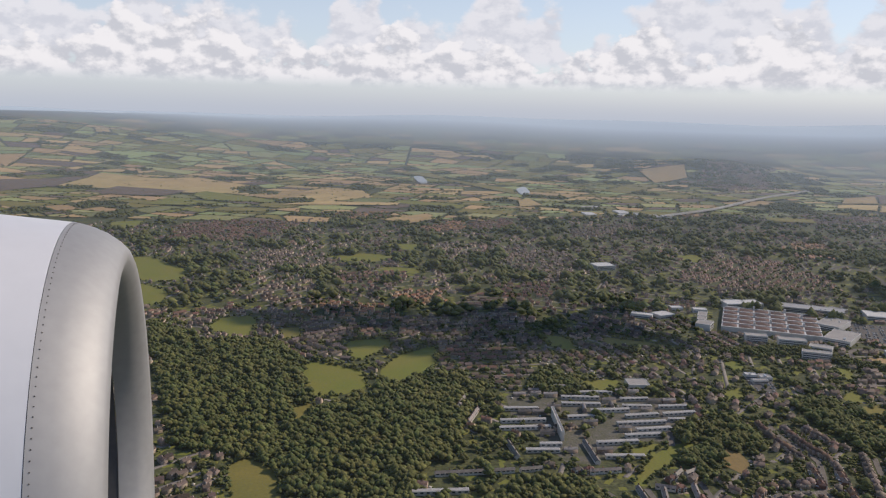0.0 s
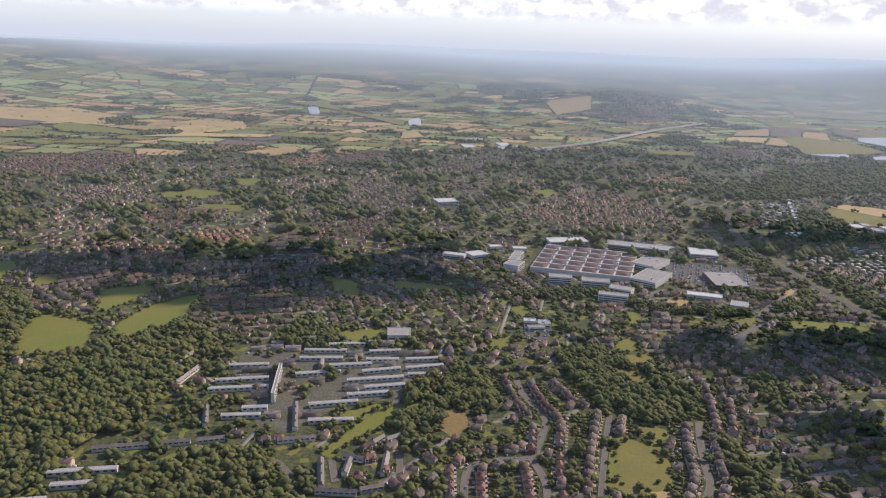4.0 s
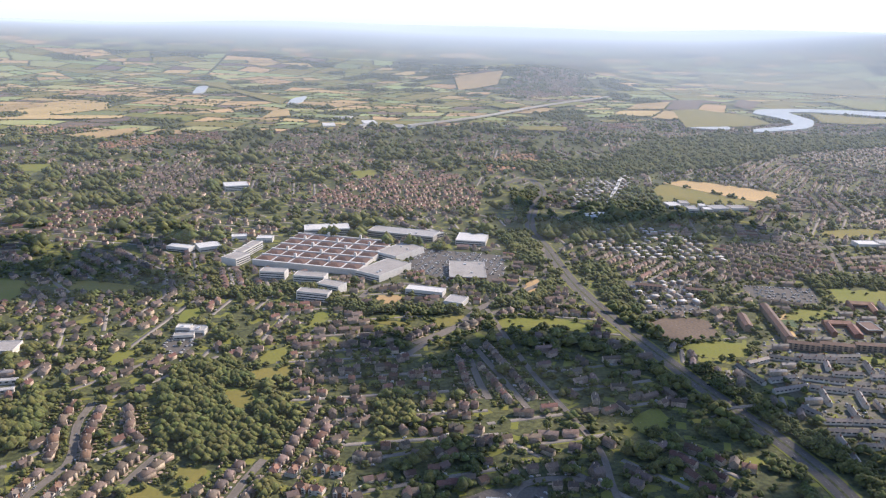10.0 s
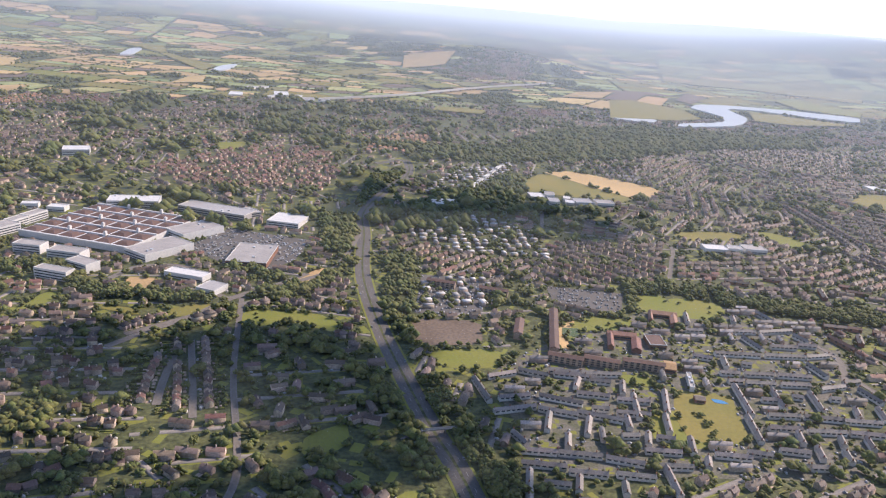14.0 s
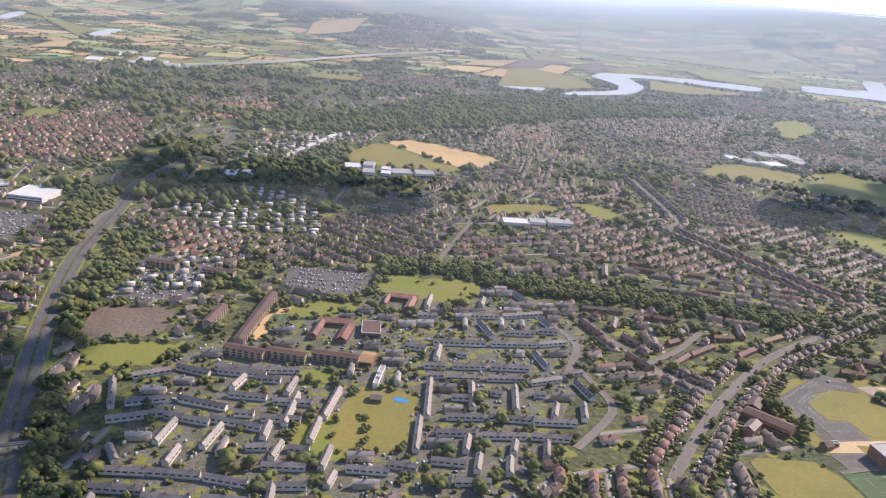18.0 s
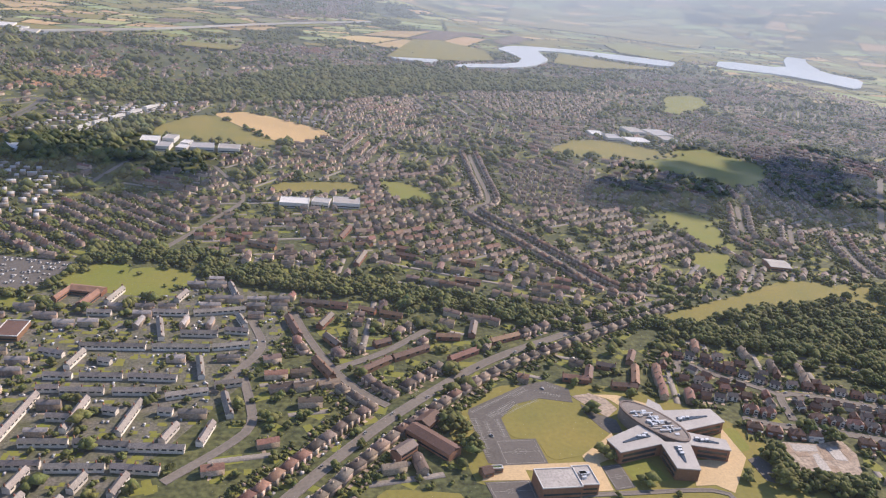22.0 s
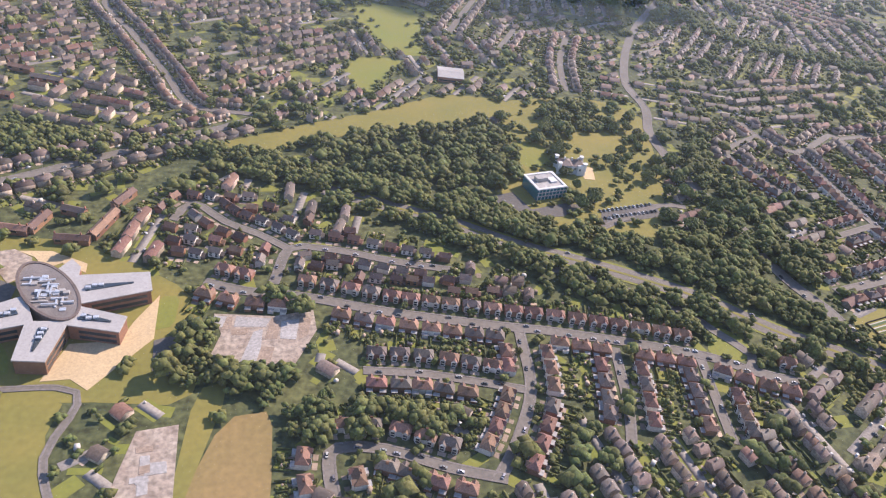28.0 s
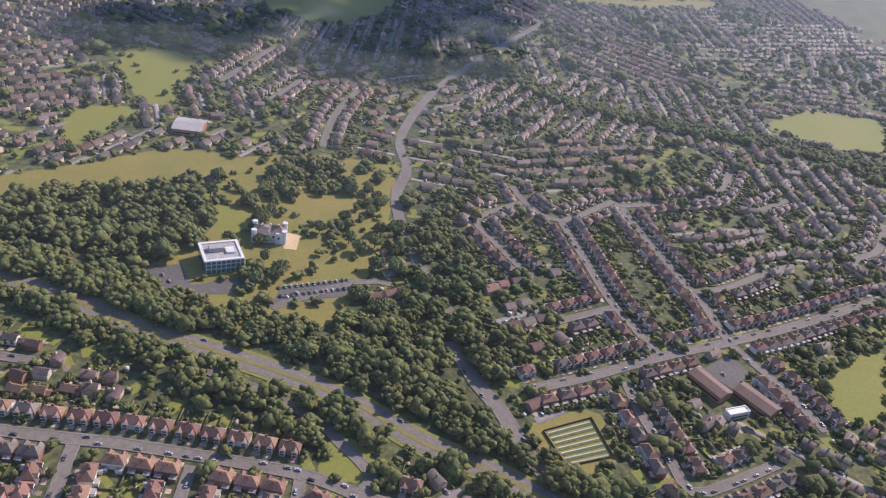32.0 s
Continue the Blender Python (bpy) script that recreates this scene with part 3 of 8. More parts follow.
def offset_line(pts, d):
    """The line moved sideways by d (to its left)."""
    out = []
    for i, p in enumerate(pts):
        a, b = pts[max(0, i - 1)], pts[min(len(pts) - 1, i + 1)]
        t = Vector((b[0] - a[0], b[1] - a[1])).normalized()
        out.append((p[0] - t.y * d, p[1] + t.x * d))
    return out


def curve_through(pts, step=5.0):
    """Points along a smooth curve through the given ones."""
    p = [Vector(q) for q in pts]
    p = [2 * p[0] - p[1]] + p + [2 * p[-1] - p[-2]]
    out = []
    for i in range(1, len(p) - 2):
        n = max(2, int((p[i + 1] - p[i]).length / step))
        for k in range(n):
            u = k / n
            q = 0.5 * ((2 * p[i]) + (p[i + 1] - p[i - 1]) * u + (2 * p[i - 1] - 5 * p[i] + 4 * p[i + 1] - p[i + 2]) * u * u
                       + (3 * p[i] - p[i - 1] - 3 * p[i + 1] + p[i + 2]) * u ** 3)
            out.append((q.x, q.y))
    return out + [tuple(p[-2])]


def ribbon(bm, line, w, z0, z1, mat=0):
    le, ri = offset_line(line, w / 2), offset_line(line, -w / 2)
    rows = [[bm.verts.new((*q, z)) for q, z in ((a, z0), (a, z1), (b, z1), (b, z0))] for a, b in zip(le, ri)]
    for r, s in zip(rows, rows[1:]):
        for i in range(3):
            bm.faces.new((r[i], s[i], s[i + 1], r[i + 1])[::-1]).material_index = mat
    bm.faces.new(rows[0])
    bm.faces.new(rows[-1][::-1])


def road(name, w, *pts):
    line = curve_through(list(pts))
    w = w if w >= 8 else w * 0.66
    z = 0.19 + 0.003 * (len(ROADS) % 8)
    low = -0.05
    if name == "viaduct":
        low, z = 5.0, 6.2
    bm = bmesh.new()
    ribbon(bm, line, w, low, z)
    big = w >= 7
    ob = tagged(part("road", bm, "concrete" if name == "viaduct" else "asphalt" if name == "expressway" else "road"), "worn grey tarmac dual carriageway between tree belts" if big else "grey tarmac street lined with houses", "road", kind="structure")
    if not big:
        for s in (-1, 1):
            bm = bmesh.new()
            ribbon(bm, offset_line(line, s * (w / 2 + 0.3)), 0.6, -0.05, z + 0.06)
            part("pavement", bm, "pavement", ob, "pale slab footway with a raised kerb")
    else:
        for side in (-1, 1) if name != "viaduct" else ():
            bm = bmesh.new()
            ribbon(bm, offset_line(line, side * (w / 2 + 0.6)), 1.2, -0.05, z - 0.04)
            part("verge", bm, "grass", ob, "dry grass verge")
        for s in (-0.25, 0.25):
            dash = offset_line(line, s * w)
            bm = bmesh.new()
            for i in range(0, len(dash) - 1, 2):
                ribbon(bm, [dash[i], ((dash[i][0] + dash[i + 1][0]) / 2, (dash[i][1] + dash[i + 1][1]) / 2)], 0.1, z - 0.05, z + 0.02)
            part("lane_marking", bm, "paint", ob)
        if name == "viaduct":
            for s in (-1, 1):
                bm = bmesh.new()
                ribbon(bm, offset_line(line, s * (w / 2 - 0.3)), 0.5, z, z + 1.4)
                part("parapet", bm, "concrete", ob, "pale concrete parapet")
            for q in line[::8]:
                part("pier", boxes((q[0] - 2, q[1] - 2, -0.1, q[0] + 2, q[1] + 2, 5.0)), "pavement", ob, "concrete viaduct pier")
        bm = bmesh.new()
        ribbon(bm, line, w * (0.17 if name == "dual" else 0.13), z - 0.1, z + 0.05)
        part("central_reserve", bm, "meadow" if name == "dual" else "soil", ob, "narrow grassed central reserve")
    for a, b in zip(line, line[1:]):
        d = Vector((b[0] - a[0], b[1] - a[1]))
        n = Vector((-d.y, d.x)).normalized() * (w / 2 + 1.2)
        fill(occupied, [(a[0] + n.x, a[1] + n.y), (b[0] + n.x, b[1] + n.y), (b[0] - n.x, b[1] - n.y), (a[0] - n.x, a[1] - n.y)])
    ROADS[name] = (line, w)


field("parkland", (1150, 627), (1193, 635), (1233, 622), (1207, 539), (1181, 495), (1147, 493), (1117, 528), (1142, 583))
field("parkland", (873, 441), (868, 488), (894, 514), (925, 515), (961, 509), (996, 477), (1001, 450), (994, 427), (964, 432))
field("estate", (581, 523), (613, 555), (662, 592), (720, 628), (769, 629), (816, 593), (789, 520), (735, 427), (590, 433))
field("grass", (-113, 594), (-101, 609), (-62, 590), (-52, 546), (-73, 533), (-95, 532))
field("grass", (-88, 666), (-47, 681), (-44, 652), (-69, 607))
field("grass", (-49, 584), (-38, 628), (-3, 663), (-4, 594), (-37, 553))
field("grass", (-220, 702), (-213, 743), (-183, 746), (-171, 686), (-182, 668))
field("meadow", (-152, 707), (-131, 709), (-127, 672), (-142, 671))
field("grass", (-430, 1039), (-397, 1043), (-299, 940), (-320, 889), (-364, 900))
field("grass", (-358, 885), (-305, 846), (-292, 794), (-306, 769))
field("meadow", (-121, 414), (-115, 429), (-92, 415), (-80, 370), (-106, 369))
field("meadow", (-103, 510), (-87, 519), (-89, 485), (-96, 476))
field("grass", (109, 407), (131, 445), (152, 463), (168, 460), (143, 438), (124, 416), (112, 401))
field("straw", (-977, 1952), (-1017, 2304), (-541, 2085), (-493, 1845), (-657, 1850))
field("straw", (-390, 1866), (-213, 2001), (-170, 1846), (-278, 1686))
field("straw", (-123, 1456), (-29, 1555), (-16, 1473), (-67, 1404))
field("earth", (-1184, 2067), (-1066, 2132), (-1017, 2304), (-977, 1952), (-1032, 1797))
field("grass", (261, 424), (279, 411), (278, 393), (265, 369), (255, 376), (246, 381))
field("meadow", (245, 381), (265, 369), (263, 363), (242, 370))
field("meadow", (277, 434), (291, 430), (287, 419), (277, 422))
field("stubble", (168, 448), (182, 456), (182, 429), (171, 426))
field("grass", (106, 574), (138, 583), (139, 557), (115, 549))
field("grass", (284, 511), (303, 507), (304, 494), (293, 488), (284, 495))
field("grass", (299, 555), (316, 565), (313, 540), (298, 536))
field("meadow", (312, 536), (319, 535), (314, 518), (309, 521))
field("asphalt", (239, 571), (243, 602), (263, 595), (258, 572), (253, 555), (240, 556))
field("grass", (239, 631), (254, 634), (248, 606), (237, 609))
field("grass", (211, 559), (231, 568), (226, 544), (213, 543))
field("meadow", (238, 568), (251, 568), (249, 558), (238, 558))
field("grass", (449, 603), (480, 598), (473, 579), (443, 578))
field("grass", (410, 388), (423, 388), (413, 370), (404, 373))
field("grass", (327, 621), (339, 620), (331, 591), (322, 589))
field("grass", (-91, 1189), (-41, 1200), (-29, 1142), (-71, 1145))
field("grass", (-165, 1083), (-106, 1106), (-51, 1076), (-88, 1043), (-138, 1045))
field("grass", (-85, 1009), (-34, 1006), (-27, 966), (-72, 977))
field("grass", (346, 1141), (383, 1152), (374, 1090), (348, 1091))
field("grass", (84, 710), (119, 692), (121, 649), (102, 657))
field("meadow", (146, 699), (198, 681), (196, 664), (149, 672))
field("grass", (698, 638), (723, 635), (756, 625), (747, 604), (720, 609), (691, 621))
field("grass", (626, 583), (642, 600), (677, 596), (673, 585), (640, 580), (621, 554))
field("grass", (453, 601), (490, 599), (506, 583), (502, 570), (476, 585), (455, 585))
field("grass", (548, 549), (580, 555), (597, 549), (587, 530), (562, 528))
field("grass", (491, 461), (509, 474), (510, 456), (500, 444), (490, 446))
field("grass", (653, 482), (667, 488), (682, 483), (676, 455), (654, 450), (648, 460))
field("grass", (432, 390), (448, 392), (451, 376), (428, 376))
field("meadow", (360, 604), (384, 599), (391, 588), (364, 598))
field("meadow", (404, 601), (427, 611), (422, 591), (407, 588))
field("straw", (365, 653), (388, 650), (384, 628), (371, 634))
field("straw", (472, 659), (492, 685), (496, 668), (480, 638))
field("straw", (738, 1056), (778, 1072), (866, 988), (814, 933), (779, 983), (744, 1046))
field("meadow", (798, 805), (812, 819), (865, 821), (866, 796), (801, 785))
field("grass", (883, 832), (910, 823), (924, 784), (912, 772), (888, 783))
field("grass", (705, 647), (726, 649), (725, 626), (704, 629))
field("grass", (728, 645), (761, 638), (759, 613), (723, 625))
field("meadow", (1064, 955), (1135, 1034), (1235, 974), (1185, 944), (1118, 937))
field("grass", (1259, 1017), (1310, 933), (1230, 838), (1146, 918))
field("grass", (1397, 1365), (1483, 1401), (1439, 1277), (1318, 1191))
field("grass", (1095, 777), (1124, 749), (1125, 686), (1107, 686), (1091, 735))
field("meadow", (1002, 580), (1034, 594), (1077, 612), (1124, 636), (1157, 627), (1162, 614), (1140, 604), (1094, 597), (1049, 583), (1020, 568))
field("grass", (1142, 583), (1159, 580), (1158, 560), (1142, 556))
field("meadow", (1154, 509), (1187, 508), (1179, 495), (1164, 496))
field("meadow", (1177, 595), (1210, 589), (1197, 568), (1175, 560))
field("grass", (1073, 670), (1086, 683), (1112, 681), (1084, 635), (1075, 634))
field("grass", (1094, 779), (1141, 763), (1122, 694), (1106, 719))
field("turf", (871, 435), (901, 436), (903, 376), (872, 379))
field("meadow", (902, 437), (962, 435), (958, 418), (964, 394), (966, 370), (904, 376))
field("meadow", (835, 444), (840, 448), (870, 443), (871, 379), (836, 382))
field("stubble", (1004, 421), (1018, 422), (1015, 392), (1013, 384), (989, 386))
field("meadow", (997, 433), (1007, 435), (991, 386), (988, 386))
field("rubble", (1002, 466), (1021, 463), (1034, 465), (1034, 455), (1025, 439), (1015, 441), (1000, 445), (1004, 456))
field("rubble", (981, 419), (992, 420), (991, 396), (988, 388), (974, 394))
field("meadow", (1232, 440), (1263, 448), (1263, 424), (1241, 418))
field("grass", (1249, 474), (1258, 475), (1257, 468), (1249, 467))
field("grass", (1361, 454), (1412, 472), (1370, 426), (1355, 432))
field("grass", (1505, 699), (1573, 737), (1642, 724), (1580, 657), (1547, 667))
field("meadow", (1477, 997), (1720, 1076), (1680, 1020), (1475, 978))
field("estate", (75, 432), (49, 501), (48, 547), (87, 562), (146, 548), (172, 525), (174, 500), (148, 465), (117, 462), (94, 428))
field("grass", (1171, 442), (1180, 441), (1185, 431), (1178, 424), (1170, 428))
field("asphalt", (391, 717), (413, 769), (478, 746), (470, 696), (452, 671), (423, 682))
field("asphalt", (1160, 508), (1165, 520), (1193, 524), (1192, 514))
field("asphalt", (1117, 533), (1129, 536), (1133, 522), (1150, 526), (1160, 524), (1145, 516), (1122, 516))
field("sand", (1169, 559), (1176, 556), (1173, 545), (1168, 546))
field("asphalt", (1314, 462), (1331, 469), (1334, 459), (1321, 450))
field("earth", (546, 595), (589, 594), (585, 559), (547, 557))
field("asphalt", (559, 675), (605, 668), (591, 603), (549, 604))
field("asphalt", (645, 660), (698, 649), (683, 611), (642, 622))
field("straw", (-842, 1989), (-813, 2212), (-722, 2268), (-487, 2022), (-638, 1976))
field("earth", (-823, 1838), (-829, 1962), (-624, 1887), (-641, 1778), (-794, 1779))
field("grass", (-624, 1607), (-621, 1729), (-565, 1737), (-529, 1607))
field("grass", (-591, 1809), (-580, 1886), (-374, 1728), (-370, 1679), (-526, 1706))
field("straw", (-479, 1810), (-376, 1946), (-311, 1894), (-364, 1751))
field("straw", (-355, 1931), (-316, 2012), (-181, 1915), (-175, 1808), (-281, 1873))
field("straw", (-354, 1648), (-293, 1724), (-99, 1729), (-102, 1681))
field("meadow", (-470, 1525), (-455, 1585), (-358, 1579), (-350, 1522))
field("straw", (-354, 1562), (-297, 1598), (-288, 1529))
field("straw", (-98, 1435), (-37, 1547), (-21, 1520), (-48, 1415))
field("grass", (-554, 1281), (-593, 1362), (-537, 1390), (-518, 1305))
field("meadow", (-200, 2632), (-29, 2414), (182, 1962), (185, 2108), (18, 2370), (-50, 2618))
field("straw", (958, 1880), (1058, 1885), (988, 1763), (918, 1805))
field("straw", (1054, 2041), (1168, 2106), (1077, 1920), (980, 1907))
field("earth", (1179, 2108), (1241, 2078), (1148, 1897), (1082, 1921))
field("straw", (1062, 1878), (1120, 1854), (1045, 1688), (981, 1741))
field("straw", (1233, 2049), (1280, 2019), (1091, 1643), (1038, 1668), (1142, 1880))
field("earth", (1394, 2182), (1419, 2115), (1294, 1917), (1291, 2002))
field("straw", (670, 2701), (840, 2740), (778, 2497), (645, 2376))
field("grass", (806, 2022), (904, 2105), (930, 2041), (807, 1933))
field("straw", (175, 1827), (204, 1871), (220, 1736), (167, 1695))
field("meadow", (662, 1590), (752, 1576), (735, 1519), (650, 1537))
field("meadow", (1086, 1886), (1152, 1919), (1217, 1794), (1199, 1644), (1132, 1598), (989, 1579))
field("grass", (1627, 2153), (1734, 2206), (1758, 1969), (1684, 1860), (1587, 1959))
field("meadow", (1533, 2496), (1693, 2448), (1930, 2223), (2105, 2480), (1797, 2527), (1621, 2637))
field("meadow", (1393, 1831), (1471, 1763), (1567, 1688), (1394, 1634), (1321, 1663))
field("grass", (665, 1977), (724, 2030), (761, 1973), (691, 1902))
field("asphalt", (880, 496), (909, 514), (920, 517), (929, 510), (927, 499), (913, 503), (901, 499), (892, 489), (892, 474), (885, 474), (885, 458), (879, 460), (879, 493))
field("court", (885, 474), (902, 474), (902, 458), (885, 458))
field("meadow", (892, 488), (902, 498), (913, 501), (926, 497), (930, 490), (931, 476), (927, 468), (917, 462), (903, 460), (902, 474), (892, 475))
field("sand", (874, 450), (882, 458), (903, 458), (917, 458), (917, 462), (929, 471), (935, 476), (934, 465), (929, 460), (922, 457), (921, 441), (914, 441), (915, 450), (892, 455), (892, 449))
field("sand", (954, 441), (960, 456), (974, 456), (978, 465), (985, 477), (984, 456), (967, 436), (962, 441))
field("sand", (938, 505), (949, 504), (961, 496), (961, 491), (953, 497), (948, 494), (944, 501))
field("rubble", (928, 504), (937, 506), (943, 501), (945, 493), (938, 487), (932, 497))
field("asphalt", (930, 498), (933, 491), (941, 485), (940, 476), (934, 476), (932, 480), (929, 491))
field("court", (875, 449), (892, 449), (892, 438), (876, 438))
field("court", (922, 455), (930, 456), (930, 442), (922, 441))
field("court", (984, 455), (990, 457), (994, 445), (989, 439), (984, 442))
field("grass", (930, 455), (941, 460), (945, 450), (945, 444), (932, 444))
field("grass", (985, 476), (991, 477), (990, 461), (983, 460))
field("turf", (635, 576), (638, 587), (648, 586), (644, 573))
field("grass", (650, 595), (660, 607), (687, 603), (686, 589), (666, 593), (659, 588))
field("straw", (626, 557), (636, 589), (650, 601), (646, 591), (637, 579), (635, 554))
field("grass", (653, 526), (669, 524), (667, 511), (654, 514))
field("grass", (115, 448), (120, 432), (129, 449), (147, 459), (135, 461), (123, 454))
field("stubble", (171, 430), (172, 446), (185, 453), (186, 435), (177, 419))
field("meadow", (254, 391), (261, 417), (279, 415), (283, 411), (281, 386), (274, 372), (266, 368), (248, 375))
field("straw", (247, 372), (256, 376), (274, 368), (271, 360), (252, 365))
field("grass", (278, 419), (282, 433), (293, 428), (290, 417))
field("meadow", (283, 504), (297, 507), (303, 491), (295, 482), (285, 491))
field("meadow", (287, 524), (305, 534), (319, 531), (317, 514), (303, 517))
field("grass", (194, 421), (206, 420), (203, 413), (197, 413))
field("grass", (415, 386), (432, 386), (427, 367), (408, 370))
field("asphalt", (397, 399), (409, 405), (435, 406), (431, 388), (415, 387), (397, 392))
field("meadow", (670, 491), (678, 509), (689, 507), (706, 502), (702, 487), (697, 468), (694, 458), (665, 458), (666, 474))
field("grass", (1173, 442), (1176, 439), (1184, 434), (1181, 426), (1174, 425), (1166, 429))
field("meadow", (688, 970), (722, 1038), (742, 1048), (778, 981), (811, 931), (773, 920), (744, 934), (694, 948))
field("earth", (679, 499), (690, 492), (697, 487), (689, 486), (682, 492))
road("expressway", 10.5, (536, 1055), (572, 1081), (571, 1003), (546, 931), (521, 838), (520, 767), (518, 670), (527, 580), (538, 514), (547, 467), (554, 439), (559, 406), (559, 378))
road("cut_lane", 3, (443, 619), (452, 522), (463, 455), (466, 429), (463, 405), (461, 378))
road("slip", 5, (384, 546), (399, 566), (419, 589), (441, 624), (476, 654), (500, 686), (516, 767))
road("main_road", 5.6, (797, 435), (826, 469), (854, 498), (898, 535), (944, 561), (996, 589), (1022, 604))
road("dual", 8, (1047, 541), (1093, 515), (1116, 498), (1139, 485), (1165, 469), (1182, 456), (1199, 438), (1219, 423), (1232, 411), (1262, 391))
road("dual_slip", 4, (1126, 481), (1144, 471), (1161, 458), (1170, 449), (1175, 440), (1182, 427), (1177, 420))
road("street_a", 5, (999, 483), (1012, 477), (1032, 472), (1061, 461), (1099, 450), (1118, 445), (1161, 430), (1179, 419), (1193, 412))
road("street_b", 4, (1102, 447), (1097, 421), (1085, 400), (1076, 389))
road("street_c", 3.5, (1133, 436), (1126, 410), (1120, 395))
road("street_d", 3.5, (1162, 428), (1157, 408), (1153, 391))
road("street_e", 3.5, (1046, 435), (1066, 431), (1095, 421))
road("street_f", 4, (1031, 390), (1031, 401), (1034, 406), (1047, 404), (1064, 395), (1079, 389))
road("close_a", 4, (1022, 480), (1029, 500), (1040, 500), (1052, 496), (1066, 490), (1087, 483))
road("close_b", 3.5, (1029, 500), (1019, 510), (1007, 519), (995, 533), (988, 521))
road("cross_a", 7, (1235, 418), (1231, 431), (1229, 448), (1225, 461), (1222, 484))
road("cross_up", 6, (1226, 499), (1223, 521), (1221, 555), (1224, 590), (1236, 620), (1242, 660), (1280, 731), (1338, 806), (1425, 910))
road("cross_b", 5, (1241, 457), (1268, 462), (1301, 470), (1338, 477), (1371, 484), (1438, 502))
road("cross_c", 4.5, (1344, 427), (1342, 449), (1340, 458), (1336, 477), (1339, 498), (1339, 510), (1339, 558), (1341, 585))
road("cross_d", 4, (1288, 604), (1289, 588), (1301, 570), (1338, 589), (1341, 585), (1383, 591), (1407, 599), (1440, 632))
road("cross_e", 4, (1301, 570), (1299, 539), (1297, 504), (1301, 471))
road("cross_f", 3.5, (1289, 588), (1259, 571), (1261, 550), (1266, 530), (1269, 523))
road("cross_g", 3.5, (1296, 501), (1267, 493))
road("cross_h", 3.5, (1340, 510), (1359, 513), (1388, 524))
road("cross_i", 3.5, (1420, 580), (1454, 595))
road("cross_j", 4, (1280, 458), (1278, 443), (1278, 424), (1278, 409), (1292, 410), (1316, 416))
road("cross_k", 4, (1498, 568), (1470, 542), (1446, 532), (1447, 512))
road("up_a", 4, (1196, 642), (1209, 684), (1230, 726))
road("up_b", 4, (1148, 725), (1184, 792))
road("up_c", 3.5, (1174, 700), (1197, 737))
road("fork_a", 4, (791, 578), (796, 552), (787, 531), (777, 513))
road("fork_b", 4, (811, 587), (817, 561), (827, 530), (838, 510), (847, 500))
road("fork_c", 4, (827, 530), (851, 545), (876, 568))
road("fork_d", 4, (765, 457), (786, 478), (793, 490), (792, 506), (789, 524))
road("far_a", 3.6, (983, 935), (973, 853), (964, 786), (944, 757), (962, 707), (981, 654), (994, 618), (1022, 609))
road("far_b", 3, (691, 866), (677, 808), (670, 772))
road("far_c", 3, (755, 854), (780, 777), (764, 726), (740, 673))
road("lane_a", 4, (175, 355), (181, 390), (197, 399), (213, 401), (226, 431), (228, 444), (221, 474), (221, 496))
road("lane_b", 4, (213, 401), (216, 376), (211, 350))
road("lane_c", 3, (238, 361), (247, 390), (259, 427), (266, 446))
road("lane_d", 4, (146, 458), (154, 501), (155, 529))
road("lane_e", 4, (87, 400), (94, 391), (107, 361), (125, 362), (146, 360))
road("lane_f", 3.5, (148, 384), (148, 410))
road("lane_g", 3.5, (118, 380), (115, 400))
road("lane_h", 4, (274, 342), (293, 372), (298, 390), (306, 417), (313, 436))
road("lane_i", 4, (389, 562), (425, 595), (461, 622))
road("lane_j", 4, (420, 537), (421, 507), (423, 486))
road("lane_k", 4, (337, 340), (347, 357), (345, 368))
road("lane_l", 4, (414, 392), (424, 407), (438, 411), (453, 409))
road("lane_m", 3.5, (425, 556), (437, 497), (441, 475))
road("mall_road", 5, (357, 647), (370, 672), (401, 672), (428, 624), (445, 625), (480, 668))
road("park_drive", 3, (1160, 507), (1194, 522), (1207, 520))
road("school_path", 1.6, (871, 436), (900, 439), (928, 439), (959, 438), (965, 431), (959, 413), (964, 393))
road("viaduct", 9, (451, 1570), (605, 1717), (798, 1959), (1032, 2204))


WATERS = []


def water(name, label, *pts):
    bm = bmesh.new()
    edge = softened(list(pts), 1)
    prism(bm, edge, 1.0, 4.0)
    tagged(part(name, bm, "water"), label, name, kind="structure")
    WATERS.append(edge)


# all water shares the pale colour that holds the glint
water("river", "river winding through the marshes, sun glint painted into its pale colour", (1113, 1555), (1201, 1597), (1243, 1632), (1270, 1708), (1270, 1778), (1257, 1842), (1310, 1923), (1386, 1945), (1477, 1935), (1557, 1908), (1678, 1852), (1608, 1749), (1501, 1814), (1425, 1875), (1354, 1867), (1341, 1791), (1327, 1705), (1274, 1616), (1221, 1560), (1093, 1509))
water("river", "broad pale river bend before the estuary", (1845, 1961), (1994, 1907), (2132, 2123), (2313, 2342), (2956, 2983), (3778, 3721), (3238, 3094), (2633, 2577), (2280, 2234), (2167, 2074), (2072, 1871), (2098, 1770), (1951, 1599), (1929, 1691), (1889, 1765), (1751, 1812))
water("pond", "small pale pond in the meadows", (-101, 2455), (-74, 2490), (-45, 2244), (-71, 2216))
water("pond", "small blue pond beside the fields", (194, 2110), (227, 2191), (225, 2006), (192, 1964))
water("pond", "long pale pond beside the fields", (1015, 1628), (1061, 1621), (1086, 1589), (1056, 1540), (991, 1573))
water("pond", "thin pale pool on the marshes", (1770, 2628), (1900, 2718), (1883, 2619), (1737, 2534))


